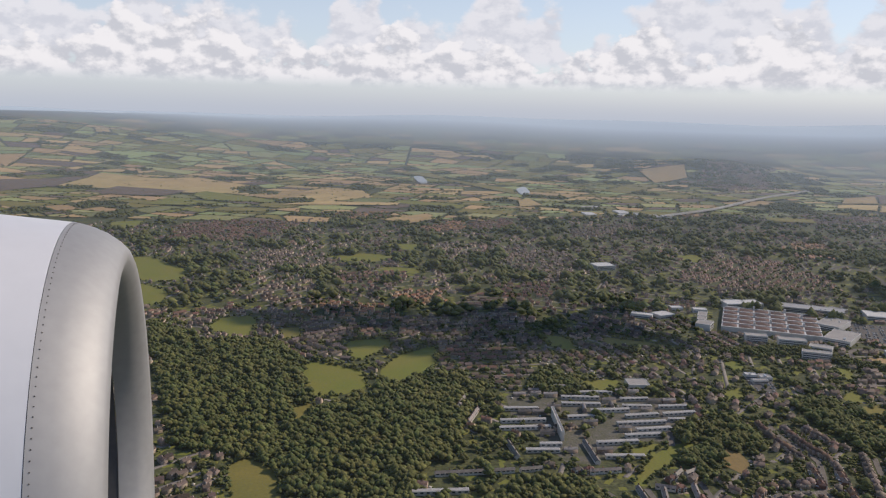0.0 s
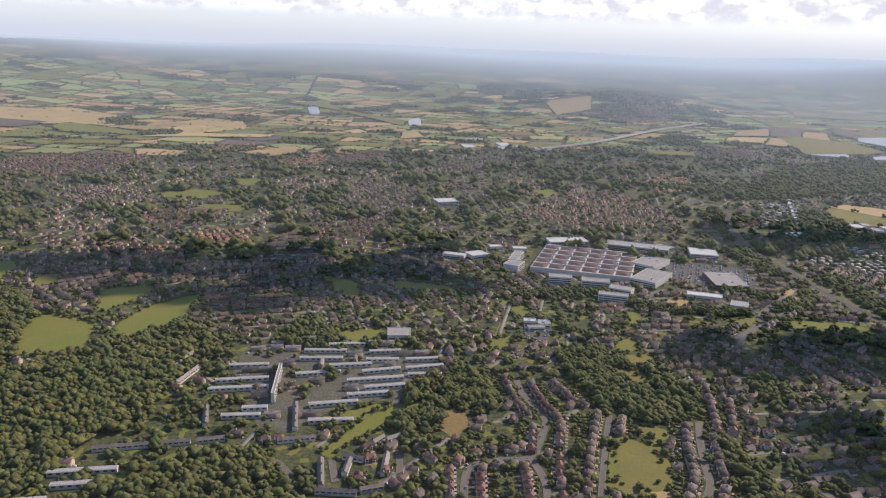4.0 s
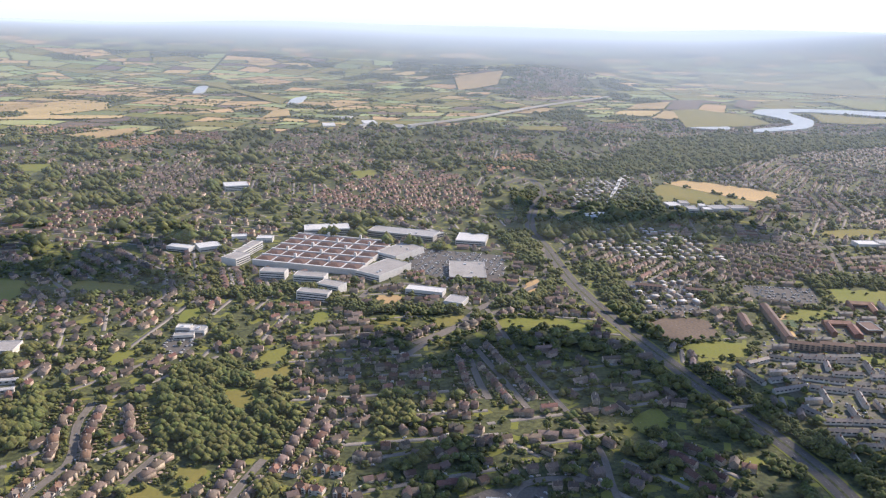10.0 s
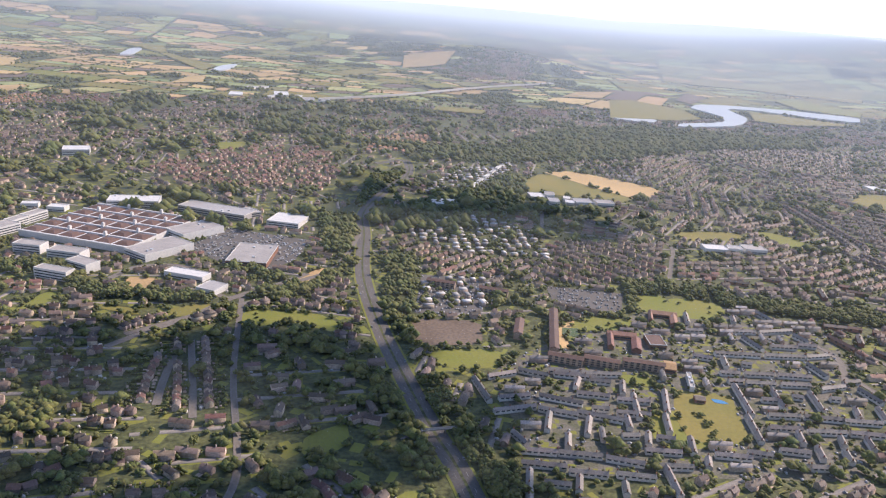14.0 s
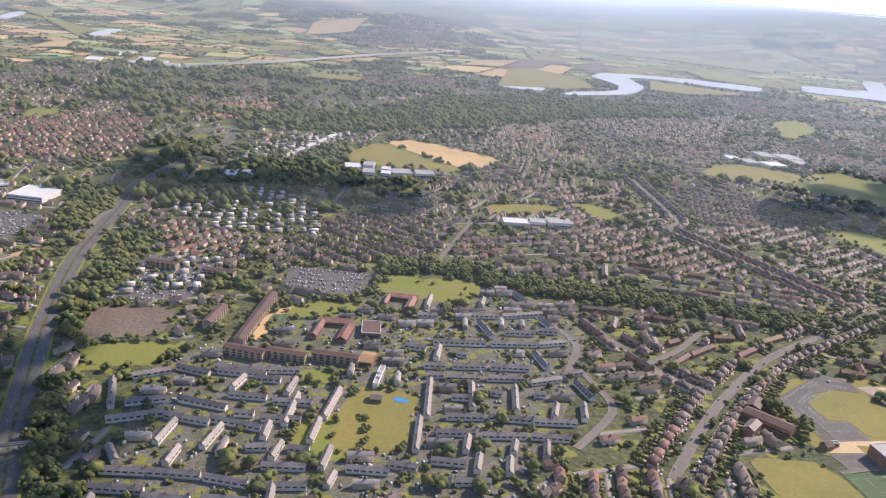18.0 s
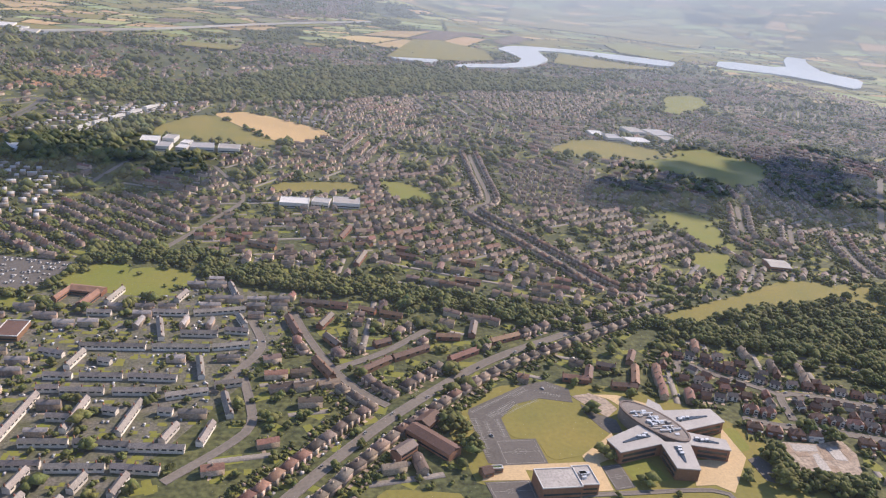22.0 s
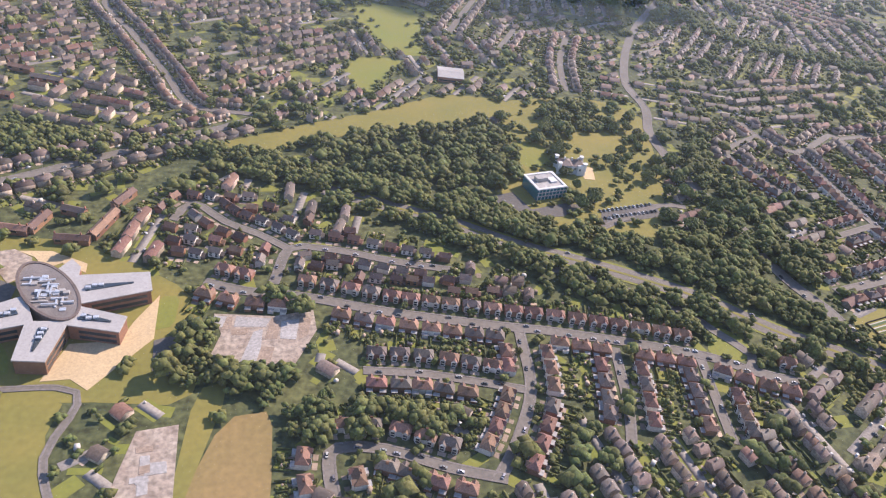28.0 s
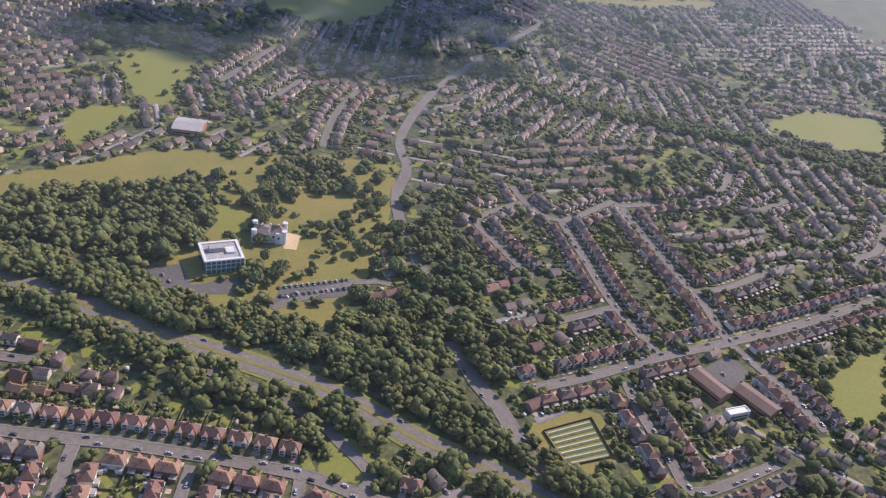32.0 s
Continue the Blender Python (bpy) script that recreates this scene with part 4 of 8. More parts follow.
# ---- trees ----
def clump(bm, c, r, rnd, mat=0, squash=0.75):
    """A small uneven tuft of leaves."""
    v = [bm.verts.new((c[0] + dx * r * rnd.uniform(0.7, 1.25), c[1] + dy * r * rnd.uniform(0.7, 1.25), c[2] + dz * r * squash * rnd.uniform(0.7, 1.25)))
         for dx, dy, dz in ((1, 0, 0), (0, 1, 0), (-1, 0, 0), (0, -1, 0), (0, 0, 1), (0, 0, -0.8))]
    for i in range(4):
        bm.faces.new((v[i], v[(i + 1) % 4], v[4])).material_index = mat
        bm.faces.new((v[(i + 1) % 4], v[i], v[5])).material_index = mat


def crown_mesh(seed, n, size, tall=0.8, spread=1.0):
    """A crown of unit radius, many tufts over an uneven dome with gaps between them."""
    rnd = random.Random(seed)
    bm = bmesh.new()
    lobes = [(rnd.uniform(-0.45, 0.45), rnd.uniform(-0.45, 0.45), rnd.uniform(-0.2, 0.35), rnd.uniform(0.5, 0.75)) for _ in range(5)]
    for k in range(n):
        lx, ly, lz, lr = lobes[k % 5]
        u, a = rnd.uniform(-0.55, 1), rnd.uniform(0, 2 * math.pi)
        q = math.sqrt(max(0, 1 - u * u)) * lr
        clump(bm, (lx + q * math.cos(a) * spread, ly + q * math.sin(a) * spread, (lz + u * lr) * tall), size * rnd.uniform(0.7, 1.3), rnd)
    return bm


def trunk_mesh(h, seed):
    rnd = random.Random(seed)
    bm = bmesh.new()

    def limb(p, q, r0, r1):
        d = (Vector(q) - Vector(p)).normalized()
        s = d.orthogonal().normalized()
        t = d.cross(s)
        a = [bm.verts.new(Vector(p) + (s * math.cos(k * 1.257) + t * math.sin(k * 1.257)) * r0) for k in range(5)]
        b = [bm.verts.new(Vector(q) + (s * math.cos(k * 1.257) + t * math.sin(k * 1.257)) * r1) for k in range(5)]
        for k in range(5):
            bm.faces.new((a[k], a[(k + 1) % 5], b[(k + 1) % 5], b[k]))
        bm.faces.new(b)

    limb((0, 0, -0.1), (0.02, 0, h * 0.55), 0.09, 0.06)
    for k in range(4):
        a = k * 1.6 + rnd.uniform(-0.3, 0.3)
        limb((0.02, 0, h * 0.5), (math.cos(a) * 0.45, math.sin(a) * 0.45, h * rnd.uniform(0.85, 1.0)), 0.05, 0.02)
    return bm


WOOD_TREES = [template_of(crown_mesh(40 + k, 7, 0.70)) for k in range(5)]
NEAR_TREES = [template_of(crown_mesh(20 + k, 20, 0.47)) for k in range(5)]
FAR_TREES = [template_of(crown_mesh(80 + k, 4, 0.85)) for k in range(4)]
BUSHES = [template_of(crown_mesh(90 + k, 2, 0.85)) for k in range(3)]
HEDGE_TREES = [template_of(crown_mesh(60 + k, 5, 0.76)) for k in range(3)]
wood_chunks = []


def plant(x, y, r, templates=None, lift=0.66, tall=1.0):
    """Crowns for the woods, joined later into one stuff mesh."""
    x, y, r = np.asarray(x, float), np.asarray(y, float), np.asarray(r, float)
    if templates is None and len(x) and np.min(y) > 820 or templates is HEDGE_TREES and len(x) and np.min(y) > 820:
        templates = BUSHES if np.min(y) > 1400 else FAR_TREES
    templates = templates or WOOD_TREES
    if len(x) and np.max(y) > 1400:
        for w in WATERS:
            e = np.array(w)
            if x.min() < e[:, 0].max() and x.max() > e[:, 0].min() and y.min() < e[:, 1].max() and y.max() > e[:, 1].min() - 9:
                dry = ~(inside(w, x, y) | inside(w, x, y + 9))
                x, y, r = x[dry], y[dry], r[dry]
                if not len(x):
                    return
    pick = rng.integers(0, len(templates), len(x))
    z = hills(x, y) + r * lift
    for k, t in enumerate(templates):
        s = pick == k
        if s.any():
            sc = np.stack([r[s], r[s], r[s] * rng.uniform(0.85, 1.25, s.sum()) * tall], -1)
            wood_chunks.append(scatter("t", t, np.stack([x[s], y[s], z[s]], -1), rng.uniform(0, 6.28, s.sum()), sc, "leaf"))


def wood(*pts):
    pts = list(pts)
    fill(woodland, pts)
    xs, ys = [p[0] for p in pts], [p[1] for p in pts]
    step = 5.0 if min(ys) < 800 else 8.0
    X, Y = np.meshgrid(np.arange(min(xs), max(xs), step), np.arange(min(ys), max(ys), step))
    X, Y = X.ravel() + rng.uniform(-3.4, 3.4, X.size), Y.ravel() + rng.uniform(-3.4, 3.4, X.size)
    ok = inside(pts, X, Y) & ~taken(occupied, X, Y) & (rng.uniform(0, 1, X.size) < 0.93)
    plant(X[ok], Y[ok], (2.0 + 2.6 * rng.uniform(0, 1, ok.sum()) ** 1.5) * (1.0 if step < 6 else 1.25), NEAR_TREES if min(xs) > 850 and max(ys) < 700 else None)


def belt(width, *pts):
    line = curve_through(list(pts), 3.0)
    lx, ly = np.array(line).T
    n = int(len(lx) * width / 4.6)
    k = rng.integers(0, len(lx), n)
    X, Y = lx[k] + rng.uniform(-width / 2, width / 2, n), ly[k] + rng.uniform(-width / 2, width / 2, n)
    ok = ~taken(occupied, X, Y)
    plant(X[ok], Y[ok], rng.uniform(2.0, 3.9, ok.sum()), NEAR_TREES if min(ly) < 600 else None)
    for a, b in zip(line, line[1:]):
        fill(woodland, [(a[0] - width / 2, a[1] - width / 2), (b[0] + width / 2, b[1] - width / 2), (b[0] + width / 2, b[1] + width / 2), (a[0] - width / 2, a[1] + width / 2)])


TREE_KINDS = []
for k in range(4):
    t = empty("tree", at(0, -400 - 20 * k), "broad green deciduous tree in full summer leaf", "tree")
    part("trunk", trunk_mesh(1.2, k), "bark", t)
    c = part("crown", crown_mesh(k, 120, 0.30), "leaf_o", t)
    c.location.z = 1.05
    TREE_KINDS.append(t)


def tree(x, y, r=3.0):
    t = copy_thing(random.choice(TREE_KINDS), Matrix.Translation((x, y, 0)) @ Matrix.Rotation(random.uniform(0, 6.28), 4, "Z") @ Matrix.Diagonal((r, r, r * random.uniform(0.9, 1.2), 1)))
    t.scale = (r, r, r * random.uniform(0.9, 1.2))
    return t


# ---- houses ----
def block_row(kind, x0, y0, x1, y1):
    """A terrace, flat-roofed row or block of flats between two ends."""
    if y0 < y1 if abs(x1 - x0) < 0.5 else x0 > x1:
        x0, y0, x1, y1 = x1, y1, x0, y0
    d = Vector((x1 - x0, y1 - y0))
    length = d.length
    deg = math.degrees(math.atan2(d.y, d.x))
    mx, my = (x0 + x1) / 2, (y0 + y1) / 2
    if kind == "flats":
        w, h, unit = 5.0, 4.3, 3.2
        ob = empty("block_of_flats", at(mx, my, deg), "long brown-roofed block of flats with pale window bands", "building", "flats of the estate")
    elif kind == "white":
        w, h, unit = 3.2, 2.1, 3.4
        ob = empty("flat_roofed_row", at(mx, my, deg), "row of flat-roofed houses with white fascia boards", "house row", "white flat-roofed rows")
    elif kind == "brickrow":
        w, h, unit = 3.5, 2.4, 2.9
        ob = empty("terrace_row", at(mx, my, deg), "row of red brick terraced houses under a tiled roof", "house row", "brick terraces")
    else:
        w, h, unit = 2.75, 2.2, 2.7
        ob = empty("terrace_row", at(mx, my, deg), "row of pale rendered terraced houses under a grey roof", "house row", "terraces of the estate")
    n = max(1, round(length / unit))
    L = n * unit / 2
    part("wall", boxes((-L, -w / 2, -0.1, L, w / 2, h)), "brick" if kind == "brickrow" else "patio" if kind == "flats" else "render", ob)
    bm = bmesh.new()
    if kind in ("terrace", "brickrow"):
        gable(bm, -L, L, -w / 2, w / 2, h, h + 1.05)
        part("roof", bm, random.choice(("tile", "brown", "slate")) if kind == "brickrow" else "slate_pale", ob)
        st = None
        for k in range(0, n + 1, 3):
            m = at(-L + k * unit, 0.25, 0, h + 0.85)
            if st is None:
                bm = boxes((-0.2, -0.3, 0, 0.2, 0.3, 0.85), (-0.14, -0.22, 0.85, 0.14, -0.04, 1.05), (-0.14, 0.06, 0.85, 0.14, 0.24, 1.05))
                st = part("chimney", bm, "brick", ob)
                st.matrix_local = m
            else:
                shared("chimney", st, ob, m)
    elif kind == "white":
        box(bm, -L - 0.15, -w / 2 - 0.15, h - 0.05, L + 0.15, w / 2 + 0.15, h + 0.3)
        part("fascia", bm, "white", ob, "white timber fascia and flat roof edge")
        part("roof", boxes((-L + 0.2, -w / 2 + 0.2, h + 0.2, L - 0.2, -0.1, h + 0.42), (-L + 0.2, 0.5, h + 0.2, L - 0.2, w / 2 - 0.2, h + 0.36)), "metal", ob)
    else:
        gable(bm, -L, L, -w / 2, w / 2, h, h + 0.9, over=0.3)
        part("roof", bm, "brown", ob)
    win = None
    for k in range(n) if kind != "brickrow" else range(0, n, 2):
        for s in (-1,):
            for lev in ((1.2 if kind == "white" else 1.35,) if kind != "flats" else (0.6, 1.9, 3.2)):
                m = pose(-L + (k + 0.5) * unit, s * w / 2, lev, 0, 0, 0 if s < 0 else 180)
                if win is None:
                    bm = boxes((-0.85, -0.05, 0, 0.85, 0.04, 0.72))
                    box(bm, -0.95, -0.09, -0.1, 0.95, 0.03, -0.02)
                    win = part("window", bm, "glass", ob)
                    win.matrix_local = m
                else:
                    shared("window", win, ob, m)
    fill(occupied, [tuple(at(mx, my, deg) @ Vector((sx * (L + 1.5), sy * (w / 2 + 2.2), 0)))[:2] for sx, sy in ((-1, -1), (1, -1), (1, 1), (-1, 1))])


def semi_kind(wall, roof, label, i):
    """A pair of houses under one hipped roof, with bays to the street on the -y side."""
    ob = empty("semi_detached_house", at(40 * i, -300), label, "house", "houses along the streets")
    bm = boxes((-3.3, -1.9, -0.1, 3.3, 1.9, 2.5))
    part("wall", bm, wall, ob)
    bm = bmesh.new()
    hip(bm, -3.3, 3.3, -1.9, 1.9, 2.5, 4.2)
    part("roof", bm, roof, ob)
    bay = None
    for s in (-1, 1):
        m = at(s * 1.95, -1.9)
        if bay is None:
            bm = bmesh.new()
            prism(bm, [(-0.95, 0.1), (-0.95, -0.35), (-0.55, -0.75), (0.55, -0.75), (0.95, -0.35), (0.95, 0.1)], -0.1, 2.5, 0)
            v = [bm.verts.new(p) for p in ((-1.1, -0.85, 2.45), (1.1, -0.85, 2.45), (0, -0.85, 3.5), (-1.1, 1.2, 2.45), (1.1, 1.2, 2.45), (0, 1.2, 3.5))]
            bm.faces.new(v[:3]).material_index = 0
            for f in ((0, 2, 5, 3), (2, 1, 4, 5)):
                bm.faces.new([v[k] for k in f]).material_index = 1
            bay = part("bay", bm, ["render", roof], ob, "white rendered bay under its own small gable")
            bay.matrix_local = m
        else:
            bay2 = shared("bay", bay, ob, m)
        for lev in (0.55, 1.6):
            part("window", boxes((-0.6, -0.04, 0, 0.6, 0.04, 0.6), (-0.68, -0.08, -0.08, 0.68, 0.02, 0)), "glass", ob).matrix_local = pose(s * 1.95, -2.68, lev)
        bm = boxes((-1.0, 0, -0.1, 1.0, 1.4, 1.25))
        box(bm, -1.1, -0.02, 1.25, 1.1, 1.5, 1.4, mat=1)
        part("rear_addition", bm, [wall, "grey"], ob, "flat-roofed rear addition").matrix_local = pose(s * 2.2, 1.9, 0)
    ch = boxes((-0.45, -0.22, 0, 0.45, 0.22, 1.2), (-0.36, -0.1, 1.2, -0.18, 0.1, 1.42), (0.18, -0.1, 1.2, 0.36, 0.1, 1.42))
    part("chimney", ch, "brick", ob).location = (0, 0.5, 3.4)
    return ob


def detached_kind(wall, roof, label, i):
    ob = empty("detached_house", at(40 * i, -340), label, "house", "houses along the closes")
    part("wall", boxes((-2.3, -1.7, -0.1, 2.3, 1.7, 2.4)), wall, ob)
    bm = bmesh.new()
    gable(bm, -2.3, 2.3, -1.7, 1.7, 2.4, 3.75)
    part("roof", bm, roof, ob)
    bm = boxes((2.3, -1.2, -0.1, 3.7, 1.6, 1.15))
    gable(bm, 2.3, 3.7, -1.2, 1.6, 1.15, 1.9, over=0.1)
    part("garage", bm, roof, ob, "low attached garage with a pitched tile roof")
    for x, lev in ((-1.2, 0.6), (1.1, 0.6), (-1.2, 1.6), (1.1, 1.6)):
        part("window", boxes((-0.5, -0.04, 0, 0.5, 0.04, 0.6), (-0.56, -0.08, -0.08, 0.56, 0.02, 0)), "glass", ob).matrix_local = pose(x, -1.72, lev)
    part("chimney", boxes((-0.22, -0.22, 0, 0.22, 0.22, 0.9)), "brick", ob).location = (-1.6, 0.3, 3.2)
    return ob


SEMIS = [semi_kind("brick", "tile", "pair of red brick houses with hipped clay-tile roof and white bays", 0),
         semi_kind("render", "tile", "pair of pale rendered houses with a red hipped roof and bays", 1),
         semi_kind("brick", "slate", "pair of brick houses with a dark hipped roof and white bays", 2)]
DETACHED = [detached_kind("brick", "tile", "small red brick house with tiled gable roof and garage", 0),
            detached_kind("brick", "brown", "small brown-roofed brick house with an attached garage", 1),
            detached_kind("render", "slate", "small cream house with a dark gable roof and garage", 2)]


PLACED = [0, 0]
FURTHER, SPOTS = [], []


def footprint_free(x, y, deg, hx, hy):
    q = [at(x, y, deg) @ Vector((a * hx, b * hy, 0)) for a in (-1, -0.3, 0.3, 1) for b in (-1, 0, 1)]
    return not any(taken(occupied, [v.x for v in q], [v.y for v in q]))


def house(kinds, x, y, deg, weights=None):
    hx, hy = (2.8, 2.2) if kinds is SEMIS else (2.6, 1.7)
    if not footprint_free(x, y, deg, hx - 0.6, hy - 0.3):
        return False
    SPOTS.append((x, y, deg))
    near = (x > 930 and y < 560) or y < 440
    if near and PLACED[0 if kinds is SEMIS else 1] < (265 if kinds is SEMIS else 60):
        copy_thing(random.choices(kinds, weights)[0], at(x, y, deg)).scale = (0.92, 0.92, 0.95)
        PLACED[0 if kinds is SEMIS else 1] += 1
    else:
        FURTHER.append((x, y, radians(deg), 4 if kinds is SEMIS else 1))
    fill(occupied, [tuple(at(x, y, deg) @ Vector((sx * (hx + 0.25), sy * (hy + 0.5), 0)))[:2] for sx, sy in ((-1, -1), (1, -1), (1, 1), (-1, 1))])
    return True


def street(name, kinds, gap=7.3, back=5.2, sides=(1, -1), weights=None, start=4.0, end=4.0):
    """Houses along both sides of a road, fronts to it."""
    line, w = ROADS[name]
    for s in sides:
        run, nxt = 0.0, start
        total = sum((Vector(b) - Vector(a)).length for a, b in zip(line, line[1:]))
        for a, b in zip(line, line[1:]):
            d = Vector(b) - Vector(a)
            while nxt < run + d.length and nxt < total - end:
                q = Vector(a) + d * ((nxt - run) / d.length)
                deg = math.degrees(math.atan2(d.y, d.x)) + (0 if s > 0 else 180)
                n = Vector((-d.y, d.x)).normalized() * s * (w / 2 + 0.6 + back)
                house(kinds, q.x + n.x, q.y + n.y, deg + random.uniform(-2, 2), weights)
                nxt += gap + random.uniform(-0.4, 0.4)
            run += d.length


def house_row(x0, y0, x1, y1):
    """Pairs of houses side by side between two ends."""
    d = Vector((x1 - x0, y1 - y0))
    deg = math.degrees(math.atan2(d.y, d.x))
    deg += 180 if math.cos(radians(deg)) < -0.1 else 0
    n = max(1, round(d.length / 7.6))
    for k in range(n):
        q = Vector((x0, y0)) + d * ((k + 0.5) / n)
        turn = deg + random.uniform(-3, 3)
        SPOTS.append((q.x, q.y, turn))
        if q.y < 425 and PLACED[0] < 290:
            copy_thing(random.choices(SEMIS, (4, 3, 2))[0], at(q.x, q.y, turn)).scale = (0.92, 0.92, 0.95)
            PLACED[0] += 1
        else:
            FURTHER.append((q.x, q.y, radians(turn), 4))
        fill(occupied, [tuple(at(q.x, q.y, turn) @ Vector((a * 3.4, b * 2.6, 0)))[:2] for a, b in ((-1, -1), (1, -1), (1, 1), (-1, 1))])


for ends in ((623, 548, 637, 607), (606, 567, 612, 590), (618, 542, 636, 535), (637, 539, 656, 532), (659, 536, 680, 530), (596, 643, 613, 637), (562, 655, 579, 649),):
    block_row("flats", *ends)
for ends in ((103, 546, 127, 548), (88, 536, 115, 536), (87, 523, 113, 523), (130, 534, 151, 536), (129, 521, 149, 521), (105, 511, 132, 514), (86, 498, 114, 502), (127, 502, 150, 507), (119, 489, 151, 494), (129, 479, 152, 483), (155, 521, 174, 523), (154, 507, 177, 512), (155, 498, 175, 498), (40, 489, 72, 493), (39, 477, 73, 481), (99, 457, 125, 461), (44, 511, 69, 513), (119, 469, 143, 473), (-13, 388, 16, 391), (-8, 377, 9, 379),):
    block_row("white", *ends)
for ends in ((-22, 364, -6, 366), (54, 444, 73, 445), (62, 453, 77, 454), (100, 438, 124, 439),):
    block_row("white", *ends)
for ends in ((615, 526, 630, 523), (631, 523, 653, 522), (624, 507, 628, 516), (634, 515, 644, 513), (647, 501, 651, 514), (623, 501, 639, 498), (642, 495, 658, 493), (663, 482, 670, 504), (639, 467, 641, 478), (627, 486, 634, 485), (638, 482, 653, 480), (657, 464, 661, 480), (643, 454, 646, 463), (649, 460, 657, 458), (633, 461, 641, 461), (661, 446, 665, 460), (639, 449, 656, 447), (663, 435, 666, 443), (670, 446, 687, 443), (687, 448, 697, 445),):
    block_row("terrace", *ends)
for ends in ((640, 437, 656, 436), (706, 481, 712, 512), (698, 456, 703, 480), (727, 487, 731, 509), (746, 484, 751, 506), (711, 517, 719, 517), (720, 515, 736, 514), (739, 514, 756, 513), (759, 509, 776, 513), (714, 481, 731, 480), (733, 480, 751, 477), (752, 476, 770, 474), (708, 469, 725, 468), (727, 466, 745, 465), (747, 465, 764, 462), (703, 450, 717, 447), (718, 455, 721, 465), (720, 442, 723, 452), (737, 453, 740, 461), (750, 450, 753, 460),):
    block_row("terrace", *ends)
for ends in ((701, 438, 709, 436), (710, 436, 724, 435), (732, 439, 735, 450), (711, 527, 722, 526), (725, 526, 741, 525), (744, 525, 762, 523), (704, 548, 715, 544), (719, 552, 747, 550), (749, 550, 774, 549), (774, 549, 791, 552), (715, 585, 727, 584), (745, 585, 761, 584), (764, 584, 787, 588), (722, 596, 727, 612), (754, 598, 758, 609), (779, 619, 783, 603), (749, 576, 752, 558), (760, 563, 776, 562), (779, 566, 790, 564), (785, 580, 788, 571),):
    block_row("terrace", *ends)
for ends in ((770, 539, 772, 524), (778, 517, 788, 519), (782, 510, 785, 494), (762, 479, 766, 489), (775, 476, 779, 490), (729, 539, 735, 537), (718, 533, 722, 547), (720, 497, 727, 496), (738, 501, 744, 499), (758, 499, 764, 498), (573, 515, 577, 492), (580, 517, 596, 523), (598, 526, 613, 519), (616, 522, 638, 518), (582, 495, 598, 498), (603, 498, 623, 490), (577, 482, 599, 487), (600, 485, 617, 479), (618, 482, 638, 474), (599, 465, 604, 481),):
    block_row("terrace", *ends)
for ends in ((617, 462, 622, 476), (652, 500, 647, 477), (583, 463, 587, 454), (583, 449, 599, 447), (600, 447, 618, 444), (620, 443, 635, 438), (605, 451, 608, 462), (582, 439, 600, 436), (600, 433, 617, 430), (620, 431, 637, 428), (584, 434, 578, 407), (601, 419, 604, 429), (620, 416, 622, 425), (644, 437, 642, 415), (588, 425, 599, 423), (600, 413, 607, 412), (589, 405, 605, 402), (607, 401, 624, 396), (590, 392, 605, 389), (607, 389, 624, 384),):
    block_row("terrace", *ends)
for ends in ((618, 409, 626, 408), (632, 411, 631, 400), (633, 394, 629, 377), (604, 375, 612, 384), (592, 380, 596, 387), (112, 375, 110, 398), (122, 385, 124, 398), (110, 371, 128, 369), (140, 384, 142, 403), (130, 371, 140, 374), (121, 401, 130, 398), (135, 414, 140, 420), (142, 417, 148, 421), (-2, 410, 44, 417), (47, 417, 60, 420), (87, 417, 105, 420), (91, 459, 94, 429), (43, 455, 47, 435), (11, 505, 18, 535), (19, 485, 27, 512),):
    block_row("terrace", *ends)
for ends in ((836, 524, 853, 537), (854, 537, 872, 547), (880, 535, 895, 544), (904, 552, 920, 559), (815, 597, 829, 594), (830, 594, 838, 592), (844, 589, 852, 585), (854, 584, 865, 580), (823, 569, 829, 581), (825, 560, 831, 549), (808, 580, 813, 559), (819, 538, 826, 521), (847, 550, 855, 554), (878, 558, 890, 557), (896, 558, 901, 573), (773, 692, 783, 686), (787, 680, 802, 673), (822, 688, 834, 682), (842, 691, 850, 712), (853, 690, 861, 681),):
    block_row("brickrow", *ends)
for ends in ((876, 676, 889, 671), (875, 665, 890, 658), (910, 656, 921, 651), (922, 644, 935, 639), (903, 628, 917, 623), (848, 648, 855, 667), (929, 518, 940, 515), (940, 515, 945, 526), (949, 510, 961, 508), (961, 510, 968, 526), (967, 530, 973, 540), (949, 529, 958, 525),):
    block_row("brickrow", *ends)
for ends in ((228, 489, 230, 459), (230, 459, 236, 439), (236, 436, 229, 407), (228, 402, 223, 378), (222, 367, 220, 354), (214, 467, 220, 440), (220, 433, 214, 403), (241, 488, 248, 465), (318, 421, 335, 482), (326, 420, 341, 462)):
    house_row(*ends)
for ends in ((247, 464, 255, 455), (328, 412, 341, 407), (342, 407, 353, 405), (335, 426, 350, 421), (338, 438, 348, 435), (353, 434, 365, 431), (127, 386, 130, 379), (140, 383, 143, 391), (129, 398, 138, 400), (129, 408, 134, 411), (77, 417, 90, 419), (63, 478, 70, 482), (73, 478, 91, 483), (172, 391, 170, 362), (186, 384, 184, 360), (208, 385, 206, 361),):
    house_row(*ends)
street("street_a", SEMIS, weights=(5, 3, 1))
street("street_b", SEMIS, weights=(5, 3, 1))
street("street_c", SEMIS)
street("street_d", SEMIS)
street("street_e", SEMIS)
street("street_f", SEMIS)
street("close_a", DETACHED, gap=6.8, back=5)
street("close_b", DETACHED, gap=6.8, back=5)
